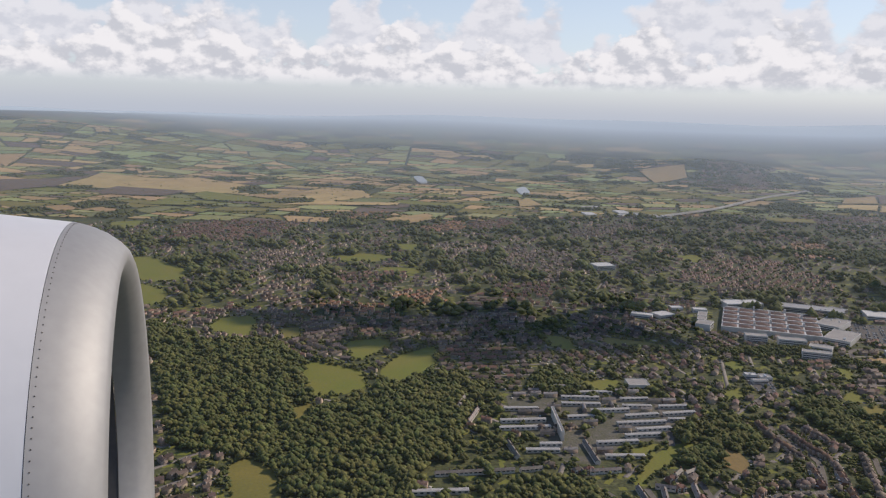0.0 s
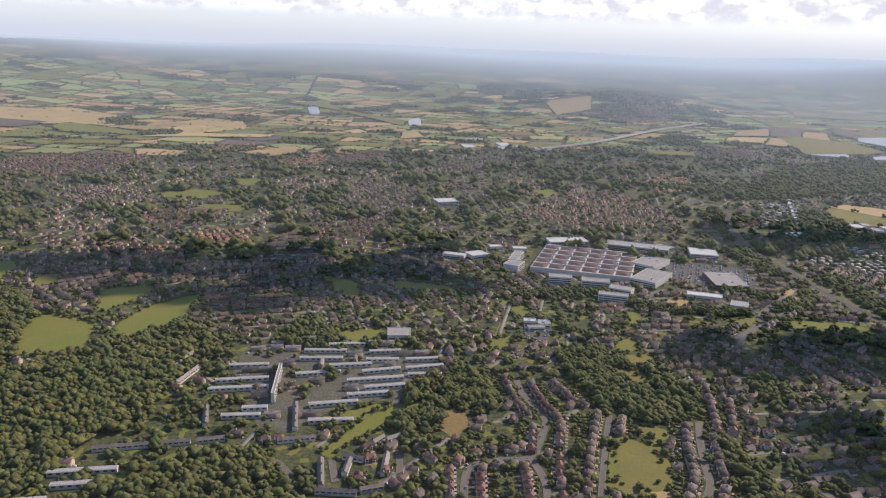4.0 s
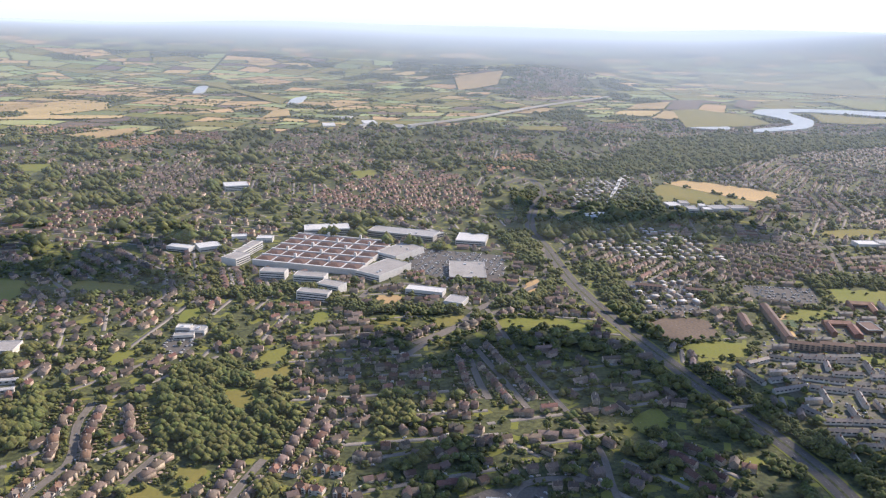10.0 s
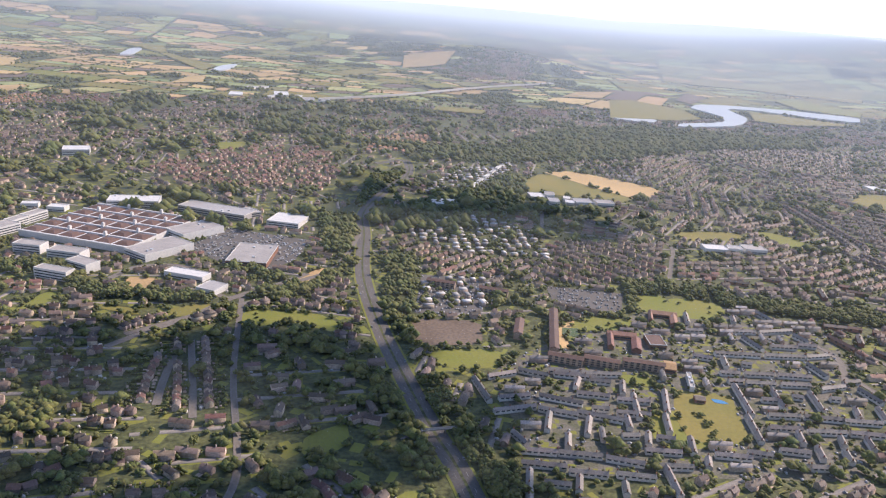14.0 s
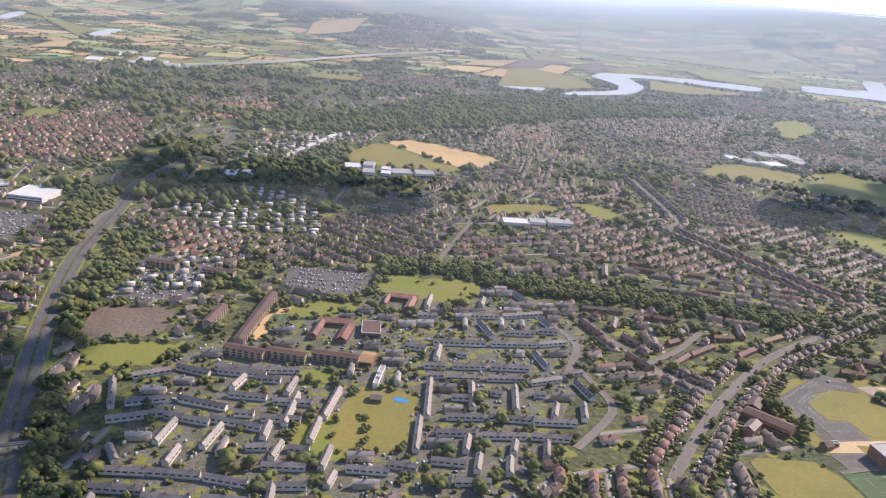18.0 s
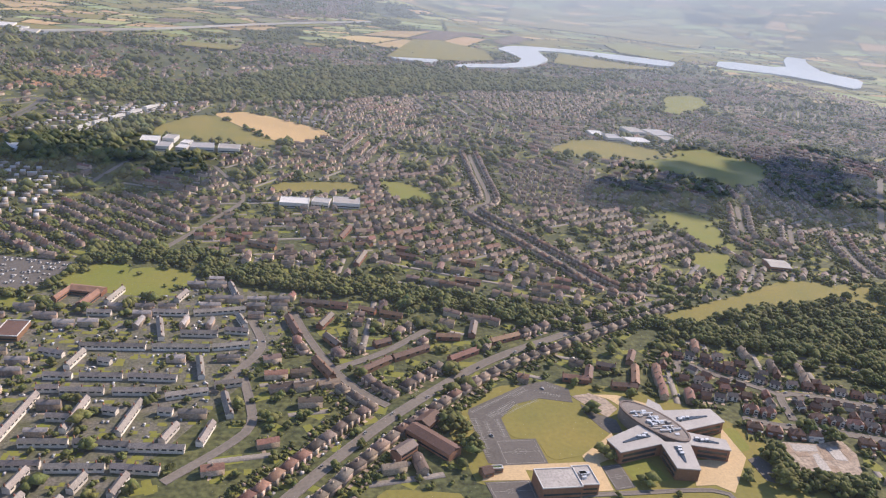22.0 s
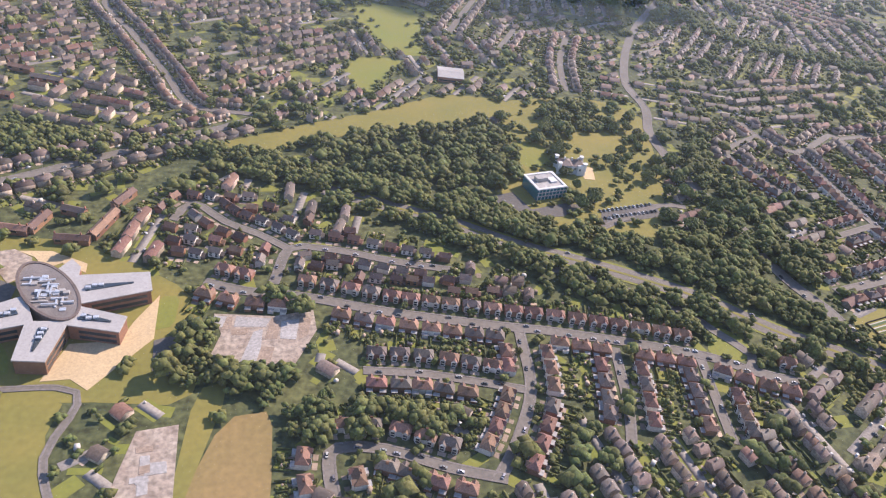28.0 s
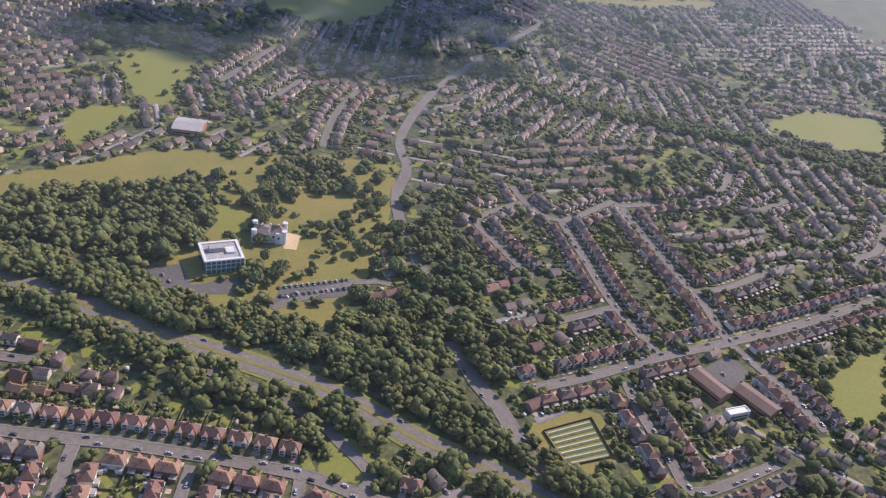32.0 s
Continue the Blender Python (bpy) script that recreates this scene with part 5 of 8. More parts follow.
# houses packed round the closes behind the long street
for k in range(26):
    for j in range(13):
        q = Vector((982 + k * 6.4 - j * 1.5, 448 + j * 7.6 - k * 0.6)) + Vector((random.uniform(-1.2, 1.2), random.uniform(-1.0, 1.0)))
        if inside([(984, 500), (1012, 486), (1062, 472), (1120, 455), (1112, 476), (1062, 502), (1030, 524), (1000, 548), (984, 540)], q.x, q.y):
            house(DETACHED, q.x, q.y, random.choice((-18, -18, 162, 70)) + random.uniform(-8, 8))
street("cross_b", SEMIS)
street("cross_c", SEMIS)
street("cross_d", SEMIS)
street("cross_e", SEMIS)
street("cross_f", SEMIS)
street("cross_g", SEMIS)
street("cross_h", SEMIS)
street("cross_i", SEMIS)
street("cross_j", SEMIS)
street("cross_k", SEMIS)
street("fork_b", SEMIS)
street("fork_c", SEMIS)
street("up_a", SEMIS)
street("up_b", SEMIS)
street("up_c", SEMIS)
street("lane_a", SEMIS, gap=8.0)
street("lane_b", SEMIS)
street("lane_c", SEMIS)
street("lane_h", SEMIS)
street("lane_l", DETACHED, gap=7.5)
street("lane_m", DETACHED, gap=7.0)
street("main_road", SEMIS, back=7)
street("far_a", SEMIS)
street("lane_j", DETACHED, gap=7.0)
street("lane_i", SEMIS)
fill(woodland, [(557, 816), (624, 839), (668, 789), (663, 716), (593, 726), (550, 766)])
fill(woodland, [(597, 970), (637, 1047), (731, 1110), (671, 1006), (623, 900), (580, 919)])
wood((-286, 730), (-209, 659), (-150, 663), (-109, 602), (-84, 506), (-41, 541), (5, 556), (18, 447), (-5, 422), (-21, 369), (-73, 367), (-90, 404), (-116, 432), (-161, 438))
wood((-52, 552), (7, 587), (38, 533), (12, 479), (-6, 423), (-22, 449))
wood((17, 363), (51, 413), (91, 404), (111, 381), (111, 348))
wood((141, 457), (159, 492), (194, 506), (202, 461), (166, 450), (161, 415), (149, 426))
wood((254, 533), (281, 546), (319, 517), (306, 457), (279, 445), (257, 488))
wood((1046, 578), (1074, 594), (1108, 589), (1132, 607), (1142, 569), (1134, 541), (1104, 537), (1073, 550), (1053, 559))
wood((1222, 565), (1249, 587), (1241, 513), (1245, 471), (1227, 469), (1217, 518))
wood((1184, 503), (1215, 506), (1222, 473), (1210, 458), (1176, 472))
wood((1170, 615), (1199, 622), (1209, 586), (1184, 570), (1167, 591))
wood((547, 826), (596, 912), (632, 965), (699, 1030), (674, 836), (624, 832), (575, 819))
wood((483, 1215), (601, 1194), (708, 1214), (837, 1394), (1009, 1498), (1151, 1467), (1286, 1466), (1442, 1606), (1239, 1340), (1026, 1274), (865, 1159), (708, 1097), (639, 1086))
wood((482, 821), (514, 823), (528, 979), (573, 1044), (552, 931), (528, 824), (517, 717), (490, 715))
wood((536, 718), (561, 708), (554, 657), (543, 552), (531, 593))
wood((463, 562), (501, 557), (511, 522), (532, 474), (538, 435), (540, 375), (548, 375), (542, 454), (523, 522))
wood((992, 464), (1000, 448), (1012, 435), (1017, 426), (1000, 425), (988, 437))
wood((1019, 422), (1057, 415), (1065, 407), (1024, 410))
wood((868, 489), (877, 489), (880, 460), (872, 455))
wood((80, 601), (137, 554), (136, 533), (58, 553))
wood((254, 536), (288, 537), (283, 503), (299, 476), (317, 497), (329, 473), (312, 442), (294, 430), (267, 451), (256, 496))
wood((151, 445), (170, 471), (200, 495), (208, 466), (194, 445), (186, 450), (172, 445), (168, 422))
wood((299, 402), (321, 427), (326, 394), (321, 362), (309, 359), (302, 379))
wood((302, 350), (324, 365), (348, 362), (343, 350), (317, 344), (304, 330), (290, 327), (297, 341))
wood((385, 372), (404, 365), (424, 359), (423, 350), (406, 353), (382, 359))
wood((364, 491), (382, 497), (382, 463), (363, 447))
wood((1026, 423), (1032, 424), (1045, 422), (1058, 416), (1070, 412), (1070, 407), (1048, 411), (1033, 416), (1026, 417))
wood((1008, 473), (1030, 471), (1031, 463), (1022, 462), (1017, 466), (1008, 465))
wood((1000, 439), (1015, 436), (1024, 435), (1027, 430), (1022, 427), (1015, 428), (1008, 433), (997, 435))
wood((992, 459), (1000, 463), (1001, 454), (999, 442), (994, 443))
belt(20, (706, 660), (754, 656), (792, 630), (842, 617), (883, 601), (927, 585), (947, 570))
belt(16, (934, 579), (971, 581), (1007, 567), (1046, 547), (1098, 526), (1131, 500))
belt(14, (1047, 551), (1094, 526), (1130, 506), (1170, 487), (1203, 456), (1230, 426), (1242, 410))
belt(9, (1050, 531), (1079, 517), (1107, 493), (1134, 470), (1159, 451), (1168, 442))
belt(6, (1115, 489), (1145, 473), (1178, 449), (1208, 423), (1246, 388))
belt(12, (548, 505), (560, 465), (568, 432), (574, 404), (578, 376))
belt(10, (428, 680), (476, 639), (447, 625))
belt(12, (251, 653), (315, 664), (359, 621), (423, 612), (458, 560))
belt(8, (509, 745), (502, 681), (485, 639), (455, 612))
belt(14, (1341, 813), (1356, 734), (1400, 702), (1452, 681), (1504, 660), (1553, 631))
belt(8, (1221, 553), (1223, 504), (1231, 471), (1231, 459))


# ---- back gardens: hedges, lawns and bushes behind the houses ----
def garden_pieces():
    hedge, turf, bushes, paved, huts = [], [], [], [], []
    rnd = random.Random(21)
    for x, y, deg in SPOTS:
        m = at(x, y, deg)
        for u in (-1.7, 1.7):
            c = m @ Vector((u + rnd.uniform(-0.3, 0.3), -3.4, 0))
            if rnd.random() < 0.85:
                paved.append((c.x, c.y, radians(deg), rnd.uniform(0.7, 1.5), 1.5))
        depth = 0.0
        for d in (4.5, 6.0, 7.5, 9.0):
            if any(taken(occupied, *[[(m @ Vector((u, d, 0)))[i]] for i in (0, 1)])[0] for u in (-3, 0, 3)):
                break
            depth = d
        if depth < 4:
            continue
        for u in (-3.5, 0.0, 3.5):
            c = m @ Vector((u, 2.6 + (depth - 2.6) / 2, 0))
            hedge.append((c.x, c.y, radians(deg), depth - 2.6))
        for u in (-1.7, 1.7):
            if rnd.random() < 0.75:
                c = m @ Vector((u, 3.4 + (depth - 3.4) / 2, 0))
                turf.append((c.x, c.y, radians(deg), (depth - 3.4) * rnd.uniform(0.6, 1.0)))
            c = m @ Vector((u + rnd.uniform(-0.4, 0.4), 2.9 + rnd.uniform(0.3, 0.8), 0))
            paved.append((c.x, c.y, radians(deg), rnd.uniform(0.8, 1.6), rnd.uniform(1.0, 2.2)))
            if rnd.random() < 0.8:
                c = m @ Vector((u + rnd.uniform(-1.2, 1.2), depth - rnd.uniform(0.3, 2.5), 0))
                huts.append((c.x, c.y, radians(deg) + rnd.choice((0, 1.57)), rnd.uniform(0.6, 1.3)))
            for _ in range(4):
                c = m @ Vector((u + rnd.uniform(-1.8, 1.8), rnd.uniform(3.4, depth), 0))
                bushes.append((c.x, c.y, rnd.uniform(0.35, 1.0) * rnd.choice((1, 1, 1, 1.6))))
        fill(occupied, [tuple(m @ Vector(p))[:2] for p in ((-3.8, 2, 0), (3.8, 2, 0), (3.8, depth, 0), (-3.8, depth, 0))])
    return map(np.array, (hedge, turf, bushes, paved, huts))


hedge, turf, bushes, paved, huts = garden_pieces()
strip = template_of(boxes((-0.14, -0.5, -0.05, 0.14, 0.5, 0.75)))
ones = np.ones(len(hedge))
ob = joined("garden_hedges", [scatter("h", strip, np.c_[hedge[:, :2], 0 * ones], hedge[:, 2], np.c_[rng.uniform(0.5, 1.2, len(hedge)), hedge[:, 3], rng.uniform(0.6, 1.3, len(hedge))], "leaf")], "leaf")
tagged(ob, "clipped dark hedges and fences between back gardens", "hedges", kind="stuff")
lawn = ([(-1, -0.5, 0.03), (1, -0.5, 0.03), (1, 0.5, 0.03), (-1, 0.5, 0.03)], [[0, 1, 2, 3]], [0])
ob = joined("garden_lawns", [scatter("l", lawn, np.c_[turf[:, :2], rng.uniform(0.01, 0.02, len(turf))], turf[:, 2], np.c_[rng.uniform(1.0, 1.75, len(turf)), turf[:, 3], np.ones(len(turf))], "grass")], "grass")
tagged(ob, "narrow green back-garden lawns", "lawns", kind="stuff")
plant(bushes[:, 0], bushes[:, 1], bushes[:, 2], HEDGE_TREES)
ob = joined("drives_and_terraces", [scatter("p", lawn, np.c_[paved[:, :2], rng.uniform(0.03, 0.05, len(paved))], paved[:, 2], np.c_[paved[:, 3], paved[:, 4], np.ones(len(paved))], "patio")], "patio")
tagged(ob, "paved drives and small terraces round the houses", "paving", kind="stuff")
bm = bmesh.new()
box(bm, -0.6, -0.45, -0.1, 0.6, 0.45, 0.85)
gable(bm, -0.6, 0.6, -0.45, 0.45, 0.85, 1.2, over=0.08, thick=0.05)
hut = template_of(bm)
ob = joined("back_garden_sheds", [scatter("s", hut, np.c_[huts[:, :2], 0 * huts[:, 0]], huts[:, 2], huts[:, 3], "patio")], "patio")
tagged(ob, "small timber sheds at the ends of gardens", "sheds", kind="stuff")


# ---- large buildings ----
def hall(name, label, cx, cy, deg, lx, ly, h, wall, roof, group="", ridge=0.0, band=True, units=0):
    """A large box building with parapet, roof, window band and roof plant."""
    ob = empty(name, at(cx, cy, deg), label, "building", group)
    part("wall", boxes((-lx / 2, -ly / 2, -0.2, lx / 2, ly / 2, h)), wall, ob)
    bm = bmesh.new()
    if ridge:
        gable(bm, -lx / 2, lx / 2, -ly / 2, ly / 2, h, h + ridge, over=0.2)
    else:
        box(bm, -lx / 2 + 0.25, -ly / 2 + 0.25, h - 0.1, lx / 2 - 0.25, ly / 2 - 0.25, h + 0.06)
    part("roof", bm, roof, ob)
    if not ridge:
        bm = bmesh.new()
        t = 0.28
        for r in ((-lx / 2, -ly / 2, lx / 2, -ly / 2 + t), (-lx / 2, ly / 2 - t, lx / 2, ly / 2), (-lx / 2, -ly / 2 + t, -lx / 2 + t, ly / 2 - t), (lx / 2 - t, -ly / 2 + t, lx / 2, ly / 2 - t)):
            box(bm, r[0], r[1], h, r[2], r[3], h + 0.4)
        part("parapet", bm, "white", ob)
    if band:
        for lev in range(max(1, int(h / 1.9))):
            z = 0.7 + lev * 1.8
            part("window", boxes((-lx / 2 + 0.6, -ly / 2 - 0.05, z, lx / 2 - 0.6, -ly / 2 + 0.1, z + 0.75)), "glass", ob, "dark ribbon window")
    rnd = random.Random(int(cx * 7 + cy))
    for k in range(units):
        x, y = rnd.uniform(-lx / 2 + 2, lx / 2 - 2), rnd.uniform(-ly / 2 + 2, ly / 2 - 2)
        part("roof_plant", boxes((x - 0.9, y - 0.7, h, x + 0.9, y + 0.7, h + 0.9)), "duct", ob)
    fill(occupied, [tuple(at(cx, cy, deg) @ Vector((sx * (lx / 2 + 2), sy * (ly / 2 + 2), 0)))[:2] for sx, sy in ((-1, -1), (1, -1), (1, 1), (-1, 1))])
    return ob


def shopping_centre(o, u, v):
    """Corner o, edges u and v: brown pyramid roofs between white service strips and towers."""
    o, u, v = Vector(o), Vector(u), Vector(v)
    deg = math.degrees(math.atan2(u.y, u.x))
    L, W = u.length, v.length
    side = 1 if u.x * v.y - u.y * v.x > 0 else -1
    ob = empty("shopping_centre", at(o.x, o.y, deg), "huge low shopping centre with brown pyramid roofs and white towers", "building")
    part("wall", boxes((0, min(0, side * W), -0.2, L, max(0, side * W), 4.2)), "white", ob)
    nu, nv = 6, 5
    pyr = tow = strip = None
    for i in range(nu):
        for j in range(nv):
            x0, y0 = (i + 0.06) * L / nu, side * (j + 0.1) * W / nv
            m = at(x0, y0, 0, 4.2)
            if pyr is None:
                bm = bmesh.new()
                a, b = L / nu * 0.88, side * W / nv * 0.8
                box(bm, 0, min(0, b), 0, a, max(0, b), 0.25)
                e = [bm.verts.new(p) for p in ((0, min(0, b), 0.25), (a, min(0, b), 0.25), (a, max(0, b), 0.25), (0, max(0, b), 0.25))]
                t = [bm.verts.new((a * p, b * q, 1.7)) for p, q in ((0.35, 0.35), (0.65, 0.35), (0.65, 0.65), (0.35, 0.65))]
                if side < 0:
                    t = [t[3], t[2], t[1], t[0]]
                for k in range(4):
                    bm.faces.new((e[k], e[(k + 1) % 4], t[(k + 1) % 4], t[k]))
                bm.faces.new(t)
                pyr = part("roof_bay", bm, "brown", ob, "low brown pyramid roof bay")
                pyr.matrix_local = m
            else:
                shared("roof_bay", pyr, ob, m)
            if (i + j) % 2 == 0 and i:
                m = at(i * L / nu, side * (j + 0.95) * W / nv, 0, 4.2)
                if tow is None:
                    tow = part("service_tower", boxes((-0.9, -1.1, 0, 0.9, 1.1, 3.4), (-0.7, -0.8, 3.4, 0.7, 0.8, 3.8)), "white", ob, "square white service tower")
                    tow.matrix_local = m
                else:
                    shared("service_tower", tow, ob, m)
    for j in range(nv + 1):
        y = side * j * W / nv
        m = at(0, y, 0, 4.2)
        if strip is None:
            strip = part("service_strip", boxes((0, -0.8, 0, L, 0.8, 0.9)), "white", ob, "raised white service strip")
            strip.matrix_local = m
        else:
            shared("service_strip", strip, ob, m)
    fill(occupied, [tuple(o + u * a + v * b)[:2] for a, b in ((-0.05, -0.05), (1.05, -0.05), (1.05, 1.05), (-0.05, 1.05))])


shopping_centre((271, 729), (84, -32), (20, 84))
hall("department_store", "big white flat-roofed store beside the shopping centre", 326.5, 826.1, 5.6, 41.2, 20.3, 6, "white", "white", units=4)
hall("retail_shed", "long grey metal-roofed retail shed", 397.0, 812.8, -23.3, 63.2, 20.2, 4.5, "metal", "metal", units=2)
hall("retail_shed", "smaller grey metal-roofed retail shed", 421.1, 808.7, 38.7, 19.2, 17.2, 4, "metal", "metal")
hall("retail_shed", "white roofed retail shed by the car park", 457.6, 791.8, -15.1, 26.9, 27.4, 4, "white", "white")
hall("supermarket", "large brown-grey roofed supermarket in its car park", 440.2, 697.2, -6.1, 28.2, 41.7, 4, "brick", "grey", units=3)
hall("warehouse", "long white warehouse with a pitched metal roof", 403.9, 653.9, -21.0, 27.9, 10.6, 3.5, "white", "white")
hall("warehouse", "grey roofed workshop beside the ring road", 423.3, 630.6, -26.6, 13.4, 14.8, 3.5, "white", "metal")
hall("long_store", "long white-walled store with ribbon windows", 375.1, 703.2, -39.8, 23.4, 40.8, 5, "white", "grey", units=2)
hall("long_store", "long white-walled store with ribbon windows", 390.1, 751.4, -43.3, 23.3, 36.7, 5, "white", "grey", units=2)
hall("office_block", "white concrete office slab with dark ribbon windows", 257.3, 736.5, 60.6, 18.4, 14.3, 6, "white", "grey", group='office slabs')
hall("office_block", "white concrete office slab with dark ribbon windows", 260.1, 753.7, 66.8, 15.2, 8.5, 6, "white", "grey", group='office slabs')
hall("office_block", "white concrete office slab with dark ribbon windows", 266.3, 770.6, 68.7, 19.3, 9.0, 6, "white", "grey", group='office slabs')
hall("office_block", "white concrete office slab with dark ribbon windows", 324.4, 646.0, -20.0, 23.4, 8.5, 6, "white", "grey", group='office slabs')
hall("office_block", "white concrete office slab with dark ribbon windows", 336.0, 662.8, -32.0, 18.9, 11.3, 6, "white", "grey", group='office slabs')
hall("office_block", "white concrete office slab with dark ribbon windows", 291.6, 696.2, -11.9, 19.4, 10.6, 6, "white", "grey", group='office slabs')
hall("office_block", "white concrete office slab with dark ribbon windows", 319.9, 684.5, -14.6, 23.8, 11.4, 6, "white", "grey", group='office slabs')
hall("industrial_unit", "low pale-roofed industrial unit", 205.8, 775.4, -21.8, 21.5, 9.5, 3.5, "white", "white", group='industrial units')
hall("industrial_unit", "low pale-roofed industrial unit", 228.1, 778.3, 25.2, 18.8, 16.2, 3.5, "white", "white", group='industrial units')
hall("industrial_unit", "low pale-roofed industrial unit", 249.8, 807.5, 8.7, 13.2, 9.0, 3.5, "white", "white", group='industrial units')
hall("industrial_unit", "low pale-roofed industrial unit", 273.3, 801.4, -4.1, 14.0, 9.8, 3.5, "white", "white", group='industrial units')
hall("works", "long white warehouse roof among trees", 596.9, 873.5, -4.8, 24.1, 21.1, 4, "white", "white", group='works')
hall("hospital", "pale block with a flat roof above the trees", 214.9, 1027.0, 15.1, 26.9, 23.8, 6, "white", "white")
hall("care_home", "long brown roofed care home wing with brick walls", 860.3, 472.3, -52, 22, 7.0, 3.4, "brick", "brown", ridge=1.3, group="care home wings")
hall("care_home", "short brown roofed care home wing with brick walls", 861.0, 486.0, 48, 10, 6.6, 3.4, "brick", "brown", ridge=1.3, group="care home wings")
hall("care_home", "small two-storey brick wing of the care home", 848.3, 466.4, 40, 9.5, 5.0, 4.0, "brick", "slate", ridge=1.2, group="care home wings")
hall("shop_parade", "long brown roofed parade of shops", 1310.8, 452.2, -70.3, 14.9, 7.0, 3, "brick", "brown", ridge=1.0)
hall("shop_parade", "long red-brown roofed hall behind the shops", 1324.5, 442.5, -66.8, 15.2, 7.6, 3, "brick", "brown", ridge=1.0)
hall("garage_block", "white flat-roofed garage beside the shops", 1313.3, 438.0, 6.3, 9.1, 3.0, 2.5, "white", "white")
hall("pub", "low white-roofed building beside the park", 1131.5, 656.6, -12.1, 14.3, 14.5, 3, "brick", "grey", ridge=1.0)
hall("school_block", "low white flat-roofed school block in a pale yard", 246.5, 592, -6, 9.0, 6.5, 3.0, "white", "white", units=1)
hall("school_block", "low white flat-roofed school block in a pale yard", 256.5, 588, -6, 9.0, 9.0, 3.0, "white", "metal", units=2)
hall("school_block", "low grey flat-roofed school wing in a pale yard", 249.0, 579.5, 4, 12.0, 5.0, 2.6, "render", "grey")
hall("school_block", "grey flat-roofed school block", 150.0, 565.5, 0.0, 16.0, 15.0, 3.5, "render", "grey")
hall("tall_block", "narrow tall slab of flats with a flat roof", 77.5, 483.0, 91.4, 42.0, 2.0, 6, "render", "grey")
hall("school_hall", "flat grey-roofed sports hall with brick walls", 899.5, 442.5, 0.0, 15.0, 11.0, 5.5, "brick", "grey")
hall("school_hall_annex", "flat-roofed annex with ducts beside the sports hall", 910.5, 444.5, 0.0, 7.0, 11.0, 4.6, "brick", "metal", units=7)
hall("caretaker_house", "small red brick house with a brown roof", 876.5, 453.5, 14.0, 4.1, 4.1, 2.2, "brick", "brown", ridge=1.2)
hall("pump_house", "small brick building with a green roof", 881.0, 455.0, 0.0, 4.0, 2.0, 1.8, "brick", "turf")
hall("primary_school", "red brick school wing with a low brown roof", 661.2, 565.0, 73.6, 17.7, 3.4, 2.6, "brick", "tile", ridge=1.3, group='primary school wings')
hall("primary_school", "red brick school wing with a low brown roof", 671.0, 574.4, -10.0, 17.3, 5.9, 2.6, "brick", "tile", ridge=1.3, group='primary school wings')
hall("primary_school", "red brick school wing with a low brown roof", 675.1, 560.2, 72.6, 16.8, 5.4, 2.6, "brick", "tile", ridge=1.3, group='primary school wings')
hall("community_centre", "low brown flat-roofed community building", 688.8, 566.1, -5.7, 10.0, 15.2, 2.6, "brick", "brown")
hall("church_hall", "red brick hall wing with a brown pitched roof", 700.7, 605.1, 71.6, 15.8, 2.5, 2.6, "brick", "tile", ridge=1.2, group='church hall wings')
hall("church_hall", "red brick hall wing with a brown pitched roof", 710.9, 609.4, -14.0, 16.5, 7.0, 2.6, "brick", "tile", ridge=1.2, group='church hall wings')
hall("church_hall", "red brick hall wing with a brown pitched roof", 713.6, 598.8, 71.6, 15.8, 4.4, 2.6, "brick", "tile", ridge=1.2, group='church hall wings')
hall("nursery", "low orange-roofed brick nursery", 684.7, 533.1, -18.4, 6.3, 10.8, 2.4, "brick", "roof_tan", ridge=1.2)
hall("shop_row", "low grey-roofed row of shops", 688.7, 515.1, 73.6, 17.7, 2.5, 2.8, "render", "grey", units=2)
hall("pavilion", "low grey-roofed pavilion beside the playground", 686.0, 497.0, -11.3, 5.1, 5.1, 2.0, "brick", "slate", ridge=0.8)
hall("infant_school", "low brown-roofed school wing round a court", 407.0, 383.5, -13.0, 15.0, 5.0, 2.6, "brick", "slate", ridge=0.9, group="infant school wings")
hall("infant_school", "low brown-roofed school wing round a court", 402.5, 390.0, 77.0, 12.0, 4.6, 2.6, "brick", "slate", ridge=0.9, group="infant school wings")
hall("infant_school", "low pale-roofed school hall beside the court", 410.0, 391.5, -13.0, 8.0, 6.0, 3.0, "render", "white", group="infant school wings")
hall("works", "low white and grey works shed beside the golden field", 697.5, 921.5, 0.0, 15.0, 19.0, 3.5, "white", "white", group='works')
hall("works", "low white and grey works shed beside the golden field", 711.3, 903.2, -5.2, 11.0, 17.5, 3.5, "render", "metal", group='works')
hall("works", "low white and grey works shed beside the golden field", 713.5, 930.7, -11.3, 10.2, 15.7, 3.5, "white", "grey", group='works')
hall("works", "low white and grey works shed beside the golden field", 726.9, 899.1, -12.5, 9.2, 12.6, 3.5, "render", "white", group='works')
hall("works", "low white and grey works shed beside the golden field", 742.0, 905.3, 3.0, 19.0, 17.6, 3.5, "white", "metal", group='works')
hall("works", "low white and grey works shed beside the golden field", 764.0, 905.0, 0.0, 18.0, 16.0, 3.5, "render", "grey", group='works')
hall("works", "low white and grey works shed beside the golden field", 728.1, 915.6, -15.9, 7.3, 11.7, 3.5, "white", "white", group='works')
hall("works", "pale metal-roofed works shed near the viaduct", 301.6, 1601.0, 5.0, 23.1, 44.1, 3.5, "white", "white", group='works')
hall("works", "pale metal-roofed works shed near the viaduct", 314.4, 1705.6, -6.3, 18.1, 43.4, 3.5, "render", "metal", group='works')
